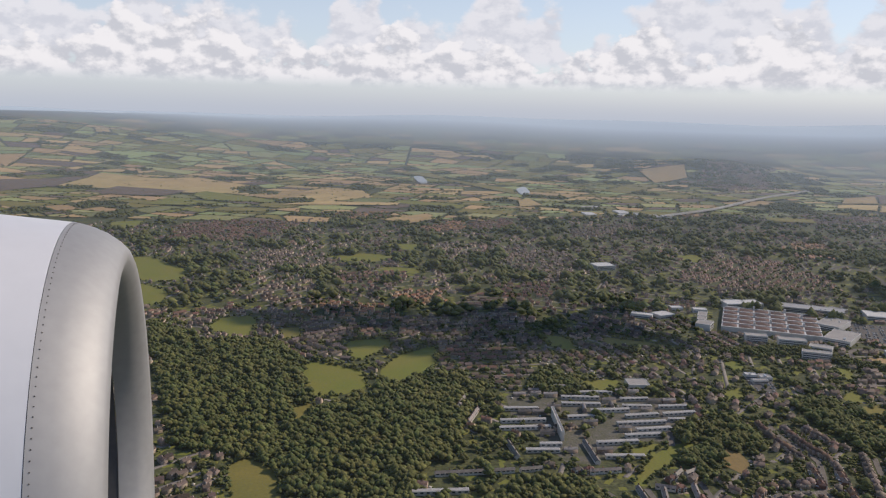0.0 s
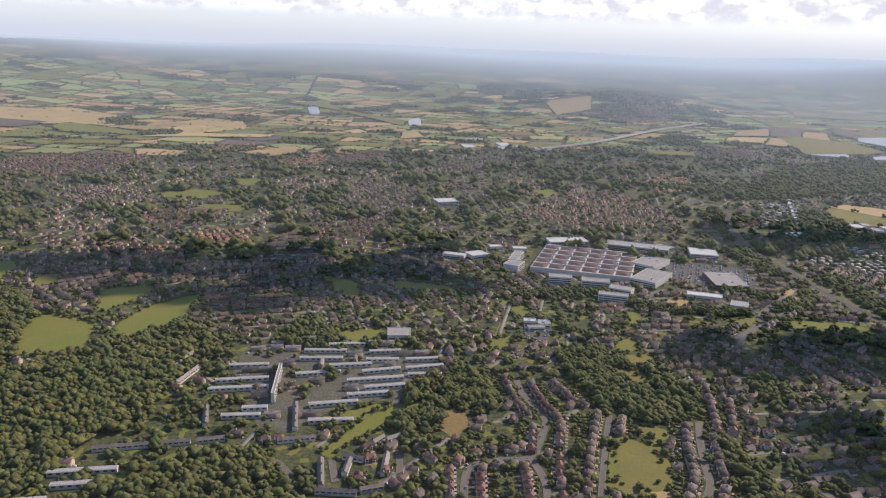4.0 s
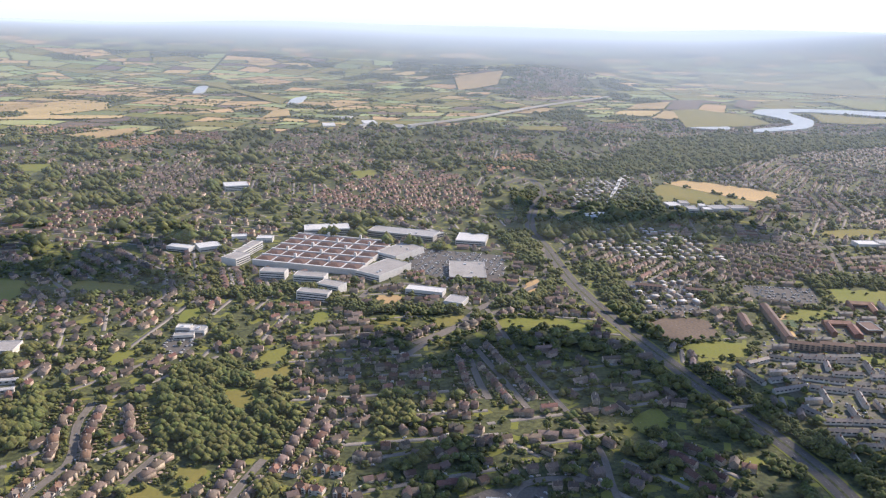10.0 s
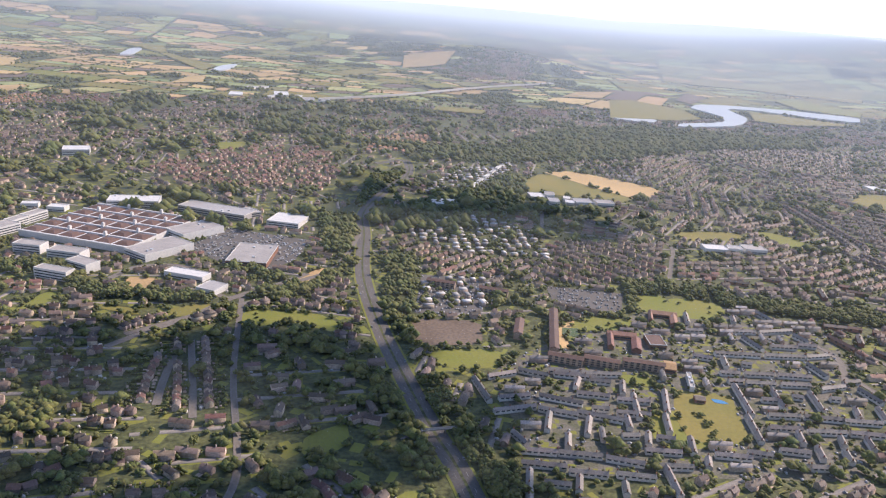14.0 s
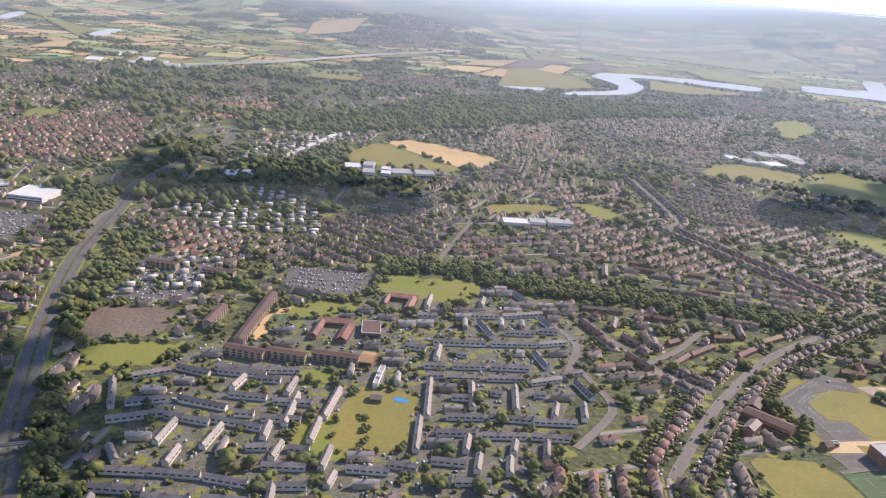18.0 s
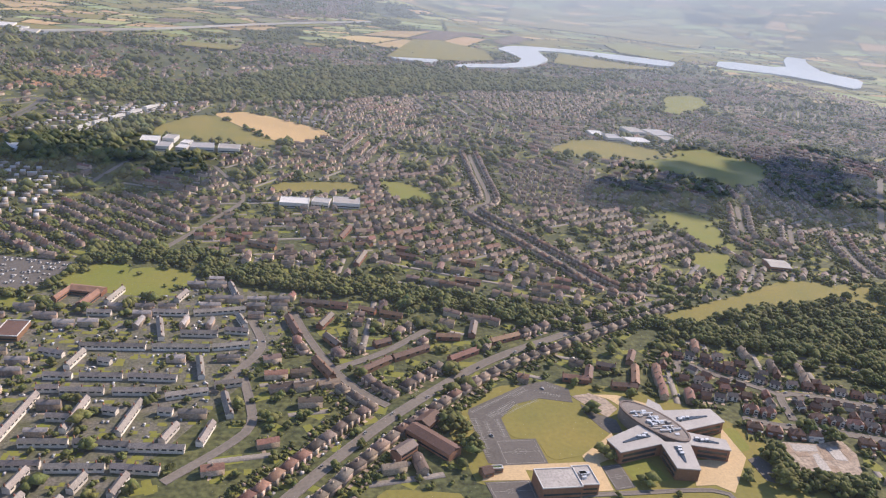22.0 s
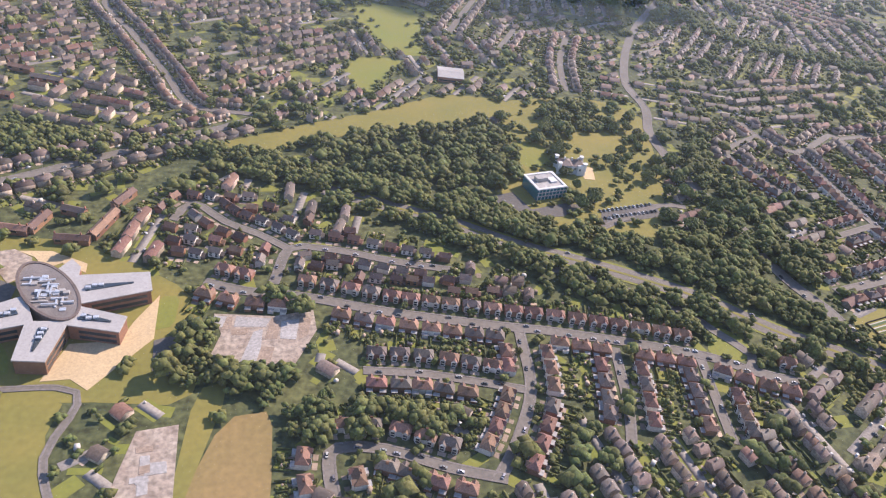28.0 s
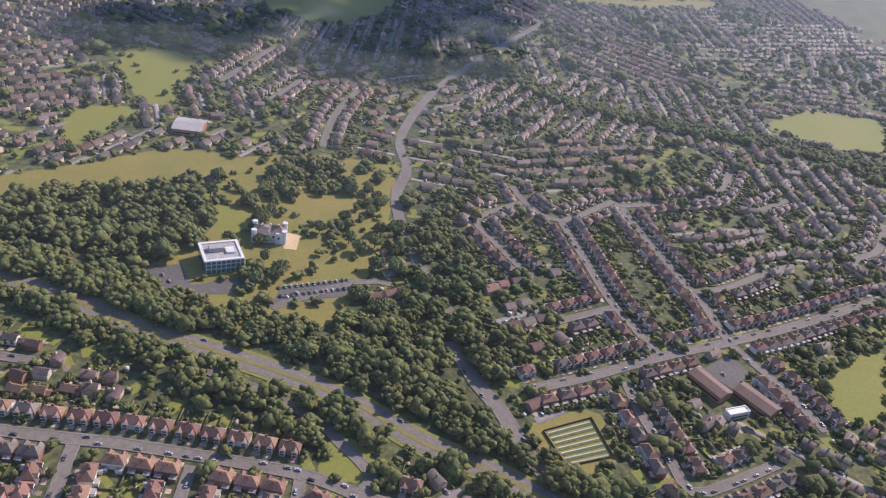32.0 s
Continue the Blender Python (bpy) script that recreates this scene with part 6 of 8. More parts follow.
hall("works", "pale metal-roofed works shed near the viaduct", 332.0, 1723.9, -32.5, 13.0, 31.8, 3.5, "white", "grey", group='works')
hall("works", "pale metal-roofed works shed near the viaduct", 378.0, 1641.3, 6.6, 26.2, 51.9, 3.5, "render", "white", group='works')
hall("works", "pale metal-roofed works shed near the viaduct", 407.6, 1609.9, -3.4, 17.0, 38.9, 3.5, "white", "metal", group='works')
hall("works", "pale metal-roofed works shed near the viaduct", 429.5, 1584.4, 4.8, 24.1, 36.9, 3.5, "render", "grey", group='works')
hall("works", "pale metal-roofed works shed near the viaduct", 458.5, 1582.5, -3.0, 19.0, 38.0, 3.5, "white", "white", group='works')
hall("works", "pale metal-roofed works shed near the viaduct", 366.6, 1596.0, -24.4, 12.1, 29.6, 3.5, "render", "metal", group='works')
hall("secondary_school", "pale flat-roofed school block beside playing fields", 1158.8, 1045.9, -3.6, 16.0, 24.8, 3.5, "white", "white", group='secondary school')
hall("secondary_school", "pale flat-roofed school block beside playing fields", 1172.0, 1032.5, 0.0, 18.0, 23.0, 3.5, "render", "metal", group='secondary school')
hall("secondary_school", "pale flat-roofed school block beside playing fields", 1217.5, 1075.5, 0.0, 21.0, 29.0, 3.5, "white", "grey", group='secondary school')
hall("secondary_school", "pale flat-roofed school block beside playing fields", 1197.1, 1020.8, 4.4, 26.1, 23.6, 3.5, "render", "white", group='secondary school')
hall("secondary_school", "pale flat-roofed school block beside playing fields", 1245.4, 1067.1, 2.2, 26.0, 31.1, 3.5, "white", "metal", group='secondary school')
hall("secondary_school", "pale flat-roofed school block beside playing fields", 1242.2, 1037.4, -3.4, 17.0, 23.9, 3.5, "render", "grey", group='secondary school')
hall("primary_school", "low pale flat-roofed school beside a playing field", 815.7, 760.0, -5.7, 20.1, 14.1, 3.5, "white", "white", group='primary school')
hall("primary_school", "low pale flat-roofed school beside a playing field", 834.4, 762.0, -14.0, 12.4, 11.4, 3.5, "render", "metal", group='primary school')
hall("primary_school", "low pale flat-roofed school beside a playing field", 852.3, 763.6, -6.0, 19.1, 15.3, 3.5, "white", "grey", group='primary school')
hall("flat_block", "narrow white-walled block of flats on the hillside", 628.3, 929.7, 65.0, 16.6, 3.9, 5, "white", "metal", group='white flats')
hall("flat_block", "narrow white-walled block of flats on the hillside", 637.8, 951.4, 66.4, 17.5, 2.9, 5, "white", "white", group='white flats')
hall("flat_block", "narrow white-walled block of flats on the hillside", 647.4, 974.3, 63.4, 17.9, 3.1, 5, "white", "metal", group='white flats')
hall("flat_block", "narrow white-walled block of flats on the hillside", 658.4, 998.9, 64.8, 18.8, 3.0, 5, "white", "white", group='white flats')
hall("flat_block", "narrow white-walled block of flats on the hillside", 669.5, 1024.3, 66.0, 19.7, 3.4, 5, "white", "metal", group='white flats')
hall("flat_block", "narrow white-walled block of flats on the hillside", 681.0, 1051.3, 65.8, 21.9, 3.4, 5, "white", "white", group='white flats')


def school(cx, cy):
    """Five wings with brick ends round an oval hub full of roof plant."""
    ob = empty("school_building", at(cx, cy), "modern star-shaped school with grey roofs and brick ends", "building")
    H = 5.2
    wings = (((-9, 7.5), (-27.6, -1.7), (-25.5, -10.2), (-5, -5.5)), ((-6.7, -5), (-7.8, -21), (0.8, -22.5), (4.9, -6)),
             ((5, -7.5), (19.5, -12), (21.2, -5.2), (6, 1.5)), ((6, 2), (27.8, 7.2), (26.7, 16.6), (4.5, 16.5)), ((-2, 19), (2.5, 25.5), (5.5, 21), (5, 12)))
    for k, q in enumerate(wings):
        q = [Vector(p) for p in q]
        mid = sum(q, Vector((0, 0))) / 4
        bm = bmesh.new()
        prism(bm, [tuple(p) for p in q], -0.2, H - 0.02 * k)
        wing = part("wing", bm, "brick", ob, "two-storey wing with red brick end wall")
        bm = bmesh.new()
        prism(bm, [tuple(mid + (p - mid) * 1.04) for p in q], H + 0.004, H + 0.4 + 0.01 * k)
        part("roof", bm, "metal", wing, "grey flat roof with a raised edge")
        if k < 4:
            root, tip = (q[0] + q[3]) / 2, (q[1] + q[2]) / 2
            d = (tip - root).normalized()
            s = Vector((-d.y, d.x))
            a, b = root + d * 3.0, root.lerp(tip, 0.78)
            bm = bmesh.new()
            prism(bm, [tuple(a - s * 1.5), tuple(b - s * 0.3), tuple(b + s * 0.3), tuple(a + s * 1.5)], H + 0.3, H + 0.7)
            part("rooflight", bm, "glass", wing, "long tapering glazed rooflight")
            for j in range(3):
                p = a + d * (0.8 + 1.9 * j) + s * random.uniform(-0.6, 0.6)
                part("roof_plant", boxes((p.x - 0.8, p.y - 0.5, H + 0.42, p.x + 0.8, p.y + 0.5, H + 1.3)), "duct", wing)
            for e0, e1 in ((q[0], q[1]), (q[3], q[2])):
                t = (e1 - e0).normalized()
                o = Vector((-t.y, t.x))
                if (mid - e0).dot(o) > 0:
                    o = -o
                for lev in (0.8, 2.9):
                    bm = bmesh.new()
                    p, r = e0.lerp(e1, 0.2), e0.lerp(e1, 0.94)
                    prism(bm, [tuple(p - o * 0.1), tuple(r - o * 0.1), tuple(r + o * 0.08), tuple(p + o * 0.08)], lev, lev + 1.1)
                    part("window", bm, "glass", wing, "dark ribbon window")
    c, n = Vector((-2.6, 9.5)), 30
    tilt = Matrix.Rotation(radians(118), 2)

    def oval(a, b):
        return [c + tilt @ Vector((math.cos(k * 2 * math.pi / n) * a, math.sin(k * 2 * math.pi / n) * b)) for k in range(n)]
    bm = bmesh.new()
    prism(bm, [tuple(p) for p in oval(16.6, 7.4)], -0.2, H + 0.45)
    part("hub", bm, "slate_pale", ob, "oval hub with grey roof deck")
    bm = bmesh.new()
    out, inn = oval(16.9, 7.7), oval(15.9, 6.8)
    for k in range(n):
        prism(bm, [tuple(out[k]), tuple(out[(k + 1) % n]), tuple(inn[(k + 1) % n]), tuple(inn[k])], H + 0.3, H + 0.85 + 0.3 * math.sin(k * 2 * math.pi / n))
    part("hub_rim", bm, "slate", ob, "dark curved parapet round the oval hub")
    rnd = random.Random(3)
    for k in range(34):
        a, r = rnd.uniform(0, 6.28), rnd.uniform(0.1, 0.8)
        p = c + tilt @ Vector((math.cos(a) * 14 * r, math.sin(a) * 5.8 * r))
        lx, ly = rnd.choice(((1.9, 0.28), (0.28, 1.9), (0.9, 0.7), (2.4, 0.24)))
        part("roof_plant", boxes((p.x - lx, p.y - ly, H + 0.44, p.x + lx, p.y + ly, H + rnd.uniform(0.7, 1.3))), rnd.choice(("duct", "duct", "grey")), ob)
    fill(occupied, [(cx + 29 * math.cos(k / 4), cy + 1 + 25 * math.sin(k / 4)) for k in range(25)])


school(955, 466)


def mansion(x, y, deg):
    ob = empty("white_mansion", at(x, y, deg), "white painted old hall with slate roofs and corner turrets", "building")
    part("wall", boxes((-6, -3.4, -0.1, 6, 3.4, 4.4), (2.6, -4.4, -0.1, 5.6, -3.4, 5.0)), "white", ob)
    bm = bmesh.new()
    hip(bm, -6, 0.2, -3.4, 3.4, 4.4, 6.0)
    hip(bm, 0.6, 6, -3.4, 3.4, 4.4, 6.2)
    part("roof", bm, "slate", ob)
    for sx, sy in ((-6, -3.4), (6, -3.4), (6, 3.4), (-6, 3.4)):
        bm = bmesh.new()
        ring = [(math.cos(k * 0.785) * 1.0, math.sin(k * 0.785) * 1.0) for k in range(8)]
        prism(bm, ring, -0.1, 5.6)
        prism(bm, [(p * 1.15, q * 1.15) for p, q in ring], 5.6, 6.0)
        part("turret", bm, "white", ob).location = (sx, sy, 0)
    for k in range(5):
        part("window", boxes((-0.4, -0.05, 0, 0.4, 0.05, 1.1)), "glass", ob).location = (-4.6 + 2.1 * k, -3.42 if k < 3 else -4.42 if k == 4 else -3.42, 2.4)
    for k in (-3, 0.4, 3.4):
        part("chimney", boxes((-0.35, -0.35, 0, 0.35, 0.35, 1.4)), "render", ob).location = (k, 0.4, 5.4)


def clinic(x, y, deg):
    ob = empty("clinic_building", at(x, y, deg), "flat-roofed clinic with teal glazing and white roof edge", "building")
    lx, ly, h = 14.5, 13.0, 5.2
    part("wall", boxes((-lx / 2, -ly / 2, -0.1, lx / 2, ly / 2, h)), "teal", ob)
    part("roof", boxes((-lx / 2 + 0.9, -ly / 2 + 0.9, h, lx / 2 - 0.9, ly / 2 - 0.9, h + 0.15)), "grey", ob)
    bm = bmesh.new()
    for r in ((-lx / 2 - 0.2, -ly / 2 - 0.2, lx / 2 + 0.2, -ly / 2 + 0.9), (-lx / 2 - 0.2, ly / 2 - 0.9, lx / 2 + 0.2, ly / 2 + 0.2), (-lx / 2 - 0.2, -ly / 2 + 0.9, -lx / 2 + 0.9, ly / 2 - 0.9), (lx / 2 - 0.9, -ly / 2 + 0.9, lx / 2 + 0.2, ly / 2 - 0.9)):
        box(bm, r[0], r[1], h, r[2], r[3], h + 0.5)
    part("roof_edge", bm, "white", ob)
    part("plant_room", boxes((-4.4, -0.4, h + 0.1, 1.0, 2.6, h + 1.8)), "grey", ob)
    part("plant_cover", boxes((1.6, -2.4, h + 0.1, 4.8, 1.4, h + 0.9)), "white", ob)
    for k in range(9):
        part("mullion", boxes((-0.1, -0.12, 0, 0.1, 0.0, h)), "white", ob).location = (-lx / 2 + 0.6 + k * 1.8, -ly / 2, 0)
    for z in (1.6, 3.4):
        part("spandrel", boxes((-lx / 2, -0.1, 0, lx / 2, 0.0, 0.5)), "grey", ob).location = (0, -ly / 2 - 0.03, z)
    fill(occupied, [(x + 11 * a, y + 9 * b) for a, b in ((-1, -1), (1, -1), (1, 1), (-1, 1))])


mansion(1163, 554, -8)
clinic(1143.5, 536.5, 10)


def footbridge(x0, y0, x1, y1):
    d = Vector((x1 - x0, y1 - y0))
    ob = empty("footbridge", at((x0 + x1) / 2, (y0 + y1) / 2, math.degrees(math.atan2(d.y, d.x))), "slim concrete footbridge over the dual carriageway", "bridge")
    L = d.length / 2
    part("deck", boxes((-L, -0.6, 2.9, L, 0.6, 3.2)), "pavement", ob)
    for s in (-1, 1):
        part("parapet", boxes((-L, s * 0.6 - 0.05, 3.2, L, s * 0.6 + 0.05, 3.75)), "metal", ob)
    for x in (-L + 0.5, 0, L - 0.5):
        part("pier", boxes((x - 0.25, -0.5, -0.2, x + 0.25, 0.5, 2.9)), "pavement", ob)
    for s in (-1, 1):
        bm = bmesh.new()
        v = [bm.verts.new(p) for p in ((s * L, -0.6, 3.2), (s * L, 0.6, 3.2), (s * (L + 9), 0.6, 0.05), (s * (L + 9), -0.6, 0.05), (s * L, -0.6, 2.9), (s * L, 0.6, 2.9), (s * (L + 9), 0.6, -0.2), (s * (L + 9), -0.6, -0.2))]
        for q in ((0, 1, 2, 3), (7, 6, 5, 4), (0, 3, 7, 4), (1, 5, 6, 2), (2, 6, 7, 3)):
            bm.faces.new([v[i] for i in q])
        part("ramp", bm, "pavement", ob)


def allotments(corners):
    c = [Vector(p) for p in corners]
    ob = empty("allotment_garden", at(*c[0]), "fenced allotment garden with pale strips and dark beds", "garden")
    for k in range(7):
        u = (k + 0.5) / 7
        a, b = c[0].lerp(c[3], u) - c[0], c[1].lerp(c[2], u) - c[0]
        a, b = a.lerp(b, 0.06), a.lerp(b, 0.94)
        bm = bmesh.new()
        ribbon(bm, [tuple(a), tuple(b)], 0.34, 0.0, 0.13)
        part("path", bm, "concrete", ob, "pale gravel path")
        d = (c[3] - c[0]).normalized() * 0.9
        bm = bmesh.new()
        ribbon(bm, [tuple(a + d), tuple(b + d)], 0.9, 0.0, 0.22)
        part("bed", bm, random.choice(("earth", "leaf", "turf")), ob, "planted vegetable bed")
    for a, b in zip(c, c[1:] + c[:1]):
        bm = bmesh.new()
        ribbon(bm, [tuple(a - c[0]), tuple(b - c[0])], 0.12, 0.0, 0.8)
        part("fence", bm, "bark", ob)


footbridge(541, 461, 563, 465)
allotments([(1240, 438), (1259, 442), (1259, 425), (1242, 423)])


# ---- pitch and court markings ----
def line_marks(ob_name, corners, inset=0.06, w=0.16, z=0.17, goals=True):
    """White lines on a pitch given by its four corners."""
    c = [Vector(p) for p in corners]

    def uv(u, v):
        return tuple(c[0].lerp(c[1], u).lerp(c[3].lerp(c[2], u), v))
    bm = bmesh.new()
    a, b = inset, 1 - inset
    strokes = [[(a, a), (b, a)], [(b, a), (b, b)], [(b, b), (a, b)], [(a, b), (a, a)], [(a, 0.5), (b, 0.5)]]
    if goals:
        for s in (0, 1):
            f = lambda v: v if s == 0 else 1 - v
            strokes += [[(0.28, f(a)), (0.28, f(0.22))], [(0.28, f(0.22)), (0.72, f(0.22))], [(0.72, f(0.22)), (0.72, f(a))]]
    strokes.append([(0.5 + 0.14 * math.cos(k * 0.35), 0.5 + 0.10 * math.sin(k * 0.35)) for k in range(19)])
    for k, s in enumerate(strokes):
        ribbon(bm, [uv(*p) for p in s], w, z - 0.1, z + 0.006 + 0.001 * k)
    tagged(part(ob_name, bm, "paint"), "white painted line markings of a sports pitch", "marking", kind="structure")


for kind, edge in FIELDS:
    if kind in ("turf", "court") and len(edge) == 4:
        line_marks("pitch_marking", edge, goals=kind == "turf", w=0.085)


# ---- parked cars ----
def car_kind(i):
    ob = empty("parked_car", at(30 * i, -260), "small parked car with dark windows", "car", "parked cars")
    bm = bmesh.new()
    box(bm, -1.0, -0.42, 0.12, 1.0, 0.42, 0.42, taper=0.03)
    box(bm, -0.46, -0.25, 0.68, 0.34, 0.25, 0.73)
    for sx in (-0.62, 0.62):
        box(bm, sx - 0.17, -0.43, 0.0, sx + 0.17, 0.43, 0.26, mat=1)
    part("body", bm, ["car", "tyre"], ob)
    bm = bmesh.new()
    box(bm, -0.62, -0.38, 0.42, 0.5, 0.38, 0.70, taper=0.12)
    part("cabin", bm, "glass", ob)
    return ob


CAR = car_kind(0)


def car(x, y, deg, z=0.2):
    copy_thing(CAR, at(x, y, deg, z))


def kerb_cars(name, gap=11.0, both=True):
    line, w = ROADS[name]
    nxt, run = random.uniform(2, 8), 0.0
    for a, b in zip(line, line[1:]):
        d = Vector(b) - Vector(a)
        while nxt < run + d.length:
            q = Vector(a) + d * ((nxt - run) / d.length)
            s = random.choice((-1, 1))
            n = Vector((-d.y, d.x)).normalized() * s * (w / 2 - 0.55)
            car(q.x + n.x, q.y + n.y, math.degrees(math.atan2(d.y, d.x)) + (180 if s > 0 else 0))
            nxt += random.uniform(0.4, 1.6) * gap
        run += d.length


kerb_cars("street_a", 7)
kerb_cars("street_b", 8)
kerb_cars("street_c", 8)
kerb_cars("street_d", 9)
kerb_cars("street_e", 9)
kerb_cars("street_f", 9)
kerb_cars("cross_b", 10)
kerb_cars("cross_c", 10)
kerb_cars("cross_e", 11)
kerb_cars("cross_j", 7)
kerb_cars("cross_a", 14)
kerb_cars("dual", 45)
kerb_cars("main_road", 18)
kerb_cars("expressway", 40)
kerb_cars("lane_a", 12)
kerb_cars("close_a", 10)
for k in range(26):
    car(1164 + k % 13 * 2.2, 513.5 + (k // 13) * 5.5 + k % 13 * 0.35, 96 + random.uniform(-3, 3))


# ---- trees one by one in the parks and gardens near the streets ----
def parkland(n, x0, x1, y0, y1, r0=1.3, r1=2.6, clear=True):
    made = tries = 0
    while made < n and tries < n * 30:
        tries += 1
        x, y = random.uniform(x0, x1), random.uniform(y0, y1)
        if not (taken(occupied, x, y) if clear else taken(woodland, x, y)):
            tree(x, y, random.uniform(r0, r1))
            made += 1


parkland(44, 1140, 1225, 500, 600, 1.8, 3.6)
parkland(26, 1000, 1160, 560, 625, 1.8, 3.4)
parkland(45, 1010, 1190, 385, 480, 0.6, 1.5)
parkland(32, 1230, 1420, 400, 620, 0.7, 1.7)
parkland(14, 1005, 1100, 440, 520, 0.7, 1.6)
parkland(25, 640, 800, 440, 640, 0.9, 1.8)
parkland(12, 870, 1000, 520, 560, 0.9, 2.0)
parkland(20, 150, 460, 345, 520, 1.0, 2.4)


# ---- the rest of the town: houses and gardens as far as the fields ----
def house_templates():
    out = []
    for L, w, h, r in ((6.4, 3.8, 2.4, 1.4), (4.4, 3.6, 2.4, 1.3), (9.5, 3.6, 2.5, 1.2), (5.6, 4.2, 1.5, 1.3)):
        bm = bmesh.new()
        a, b, e = L / 2, w / 2, 0.15
        lo = [bm.verts.new(p) for p in ((-a, -b, -0.2), (a, -b, -0.2), (a, b, -0.2), (-a, b, -0.2))]
        hi = [bm.verts.new(p) for p in ((-a, -b, h), (a, -b, h), (a, b, h), (-a, b, h))]
        tip = [bm.verts.new((x, 0, h + r - 0.05)) for x in (-a, a)]
        for f in ((lo[0], lo[1], hi[1], hi[0]), (lo[2], lo[3], hi[3], hi[2]), (lo[1], lo[2], hi[2], tip[1], hi[1]), (lo[3], lo[0], hi[0], tip[0], hi[3])):
            bm.faces.new(f).material_index = 1
        eave = [bm.verts.new((x, y, z)) for x in (-a - e, a + e) for y, z in ((-b - e, h - 0.1), (0, h + r), (b + e, h - 0.1))]
        for f in ((0, 3, 4, 1), (1, 4, 5, 2)):
            bm.faces.new([eave[i] for i in f])
        if L != 5.6:
            q = [bm.verts.new((x, y, z)) for z in (h + r * 0.7, h + r + 0.7) for x, y in ((-0.3, 0), (0.3, 0), (0.3, 0.5), (-0.3, 0.5))]
            for f in ((0, 1, 5, 4), (1, 2, 6, 5), (2, 3, 7, 6), (3, 0, 4, 7), (4, 5, 6, 7)):
                bm.faces.new([q[i] for i in f]).material_index = 1
        out.append(template_of(bm))
    bm = bmesh.new()
    box(bm, -3.3, -1.9, -0.3, 3.3, 1.9, 2.5, mat=1)
    box(bm, -2.7, -2.5, -0.3, -1.2, -1.8, 2.5, mat=1)
    box(bm, 1.2, -2.5, -0.3, 2.7, -1.8, 2.5, mat=1)
    hip(bm, -3.3, 3.3, -1.9, 1.9, 2.5, 4.2)
    box(bm, -0.45, 0.2, 3.4, 0.45, 0.6, 4.7, mat=1)
    out.append(template_of(bm))
    return out


HT = house_templates()
bm = bmesh.new()
box(bm, -3.4, -2, -0.3, 3.4, 2, 2.5, mat=1)
box(bm, -3.5, -2.1, 2.5, 3.5, 2.1, 2.8, mat=2)
FLAT = template_of(bm)
ESTATE_CHUNKS = {"red": [], "tan": [], "brown": [], "grey": []}


def estate_homes(kind, deg, *edge):
    """A planned estate: short rows of like houses along curving closes."""
    edge = list(edge)
    ex, ey = np.array(edge).T
    cx, cy, R = ex.mean(), ey.mean(), max(np.ptp(ex), np.ptp(ey))
    u, v = np.meshgrid(np.arange(-R, R, 7.6), np.arange(-R, R, 10.5))
    row = np.round(v / 10.5)
    u, v = u.ravel() + 3 * np.sin(row.ravel() * 1.7) + rng.uniform(-0.8, 0.8, u.size), v.ravel() + 6 * np.sin(u.ravel() / 34) + rng.uniform(-1, 1, u.size)
    a = radians(deg)
    x, y = cx + u * math.cos(a) - v * math.sin(a), cy + u * math.sin(a) + v * math.cos(a)
    ok = inside(edge, x, y) & ~taken(occupied, x, y) & ~taken(woodland, x, y) & (rng.uniform(0, 1, x.size) < 0.74)
    x, y, n = x[ok], y[ok], int(ok.sum())
    yaw = a + 0.17 * np.cos(u[ok] / 34) + np.where(rng.uniform(0, 1, n) < 0.25, 1.57, 0.0)
    for k in (0, 1):
        s = np.arange(n) % 2 == k
        p = np.c_[x[s], y[s], hills(x[s], y[s])]
        ESTATE_CHUNKS[kind].append(scatter("h", HT[k], p, yaw[s], np.c_[rng.uniform(0.8, 1.1, s.sum()), rng.uniform(0.9, 1.1, s.sum()), rng.uniform(0.9, 1.2, s.sum())], "x"))
    near = rng.uniform(0, 1, n) < 0.8
    plant(x[near] + rng.uniform(-4, 4, near.sum()), y[near] + rng.uniform(-5, 5, near.sum()), rng.uniform(1.2, 2.8, near.sum()), FAR_TREES)
    fill(occupied, edge)


estate_homes("red", 12, (-467, 1309), (-437, 1377), (-358, 1408), (-251, 1400), (-267, 1241), (-325, 1174), (-410, 1184))
estate_homes("tan", -20, (-154, 778), (-117, 810), (-53, 796), (-37, 731), (-129, 729))
estate_homes("red", 25, (-148, 946), (-91, 977), (-48, 972), (-43, 925), (-119, 891))
estate_homes("tan", 40, (-64, 849), (-32, 872), (-3, 869), (7, 806), (-44, 793))
estate_homes("red", -15, (60, 898), (125, 933), (150, 879), (120, 845), (69, 844))
estate_homes("brown", 60, (-293, 1099), (-177, 1121), (-153, 990), (-229, 982))
estate_homes("red", 5, (39, 1439), (131, 1499), (133, 1386), (47, 1356))
estate_homes("tan", 5, (-254, 1539), (-115, 1584), (-90, 1486), (-167, 1447))
estate_homes("red", 48, (299, 977), (343, 1055), (389, 1116), (481, 1132), (497, 993), (480, 903), (432, 909), (392, 900), (330, 931))
estate_homes("tan", 20, (528, 1210), (595, 1285), (627, 1249), (579, 1124), (529, 1129))
estate_homes("tan", 5, (-43, 1362), (29, 1465), (61, 1380), (-18, 1301))
estate_homes("brown", 10, (212, 1368), (347, 1474), (366, 1388), (231, 1299))
estate_homes("brown", 30, (85, 1044), (86, 1175), (182, 1139), (194, 1079), (161, 963), (135, 921))
estate_homes("brown", 15, (587, 1206), (697, 1227), (766, 1264), (734, 1156), (577, 1099))
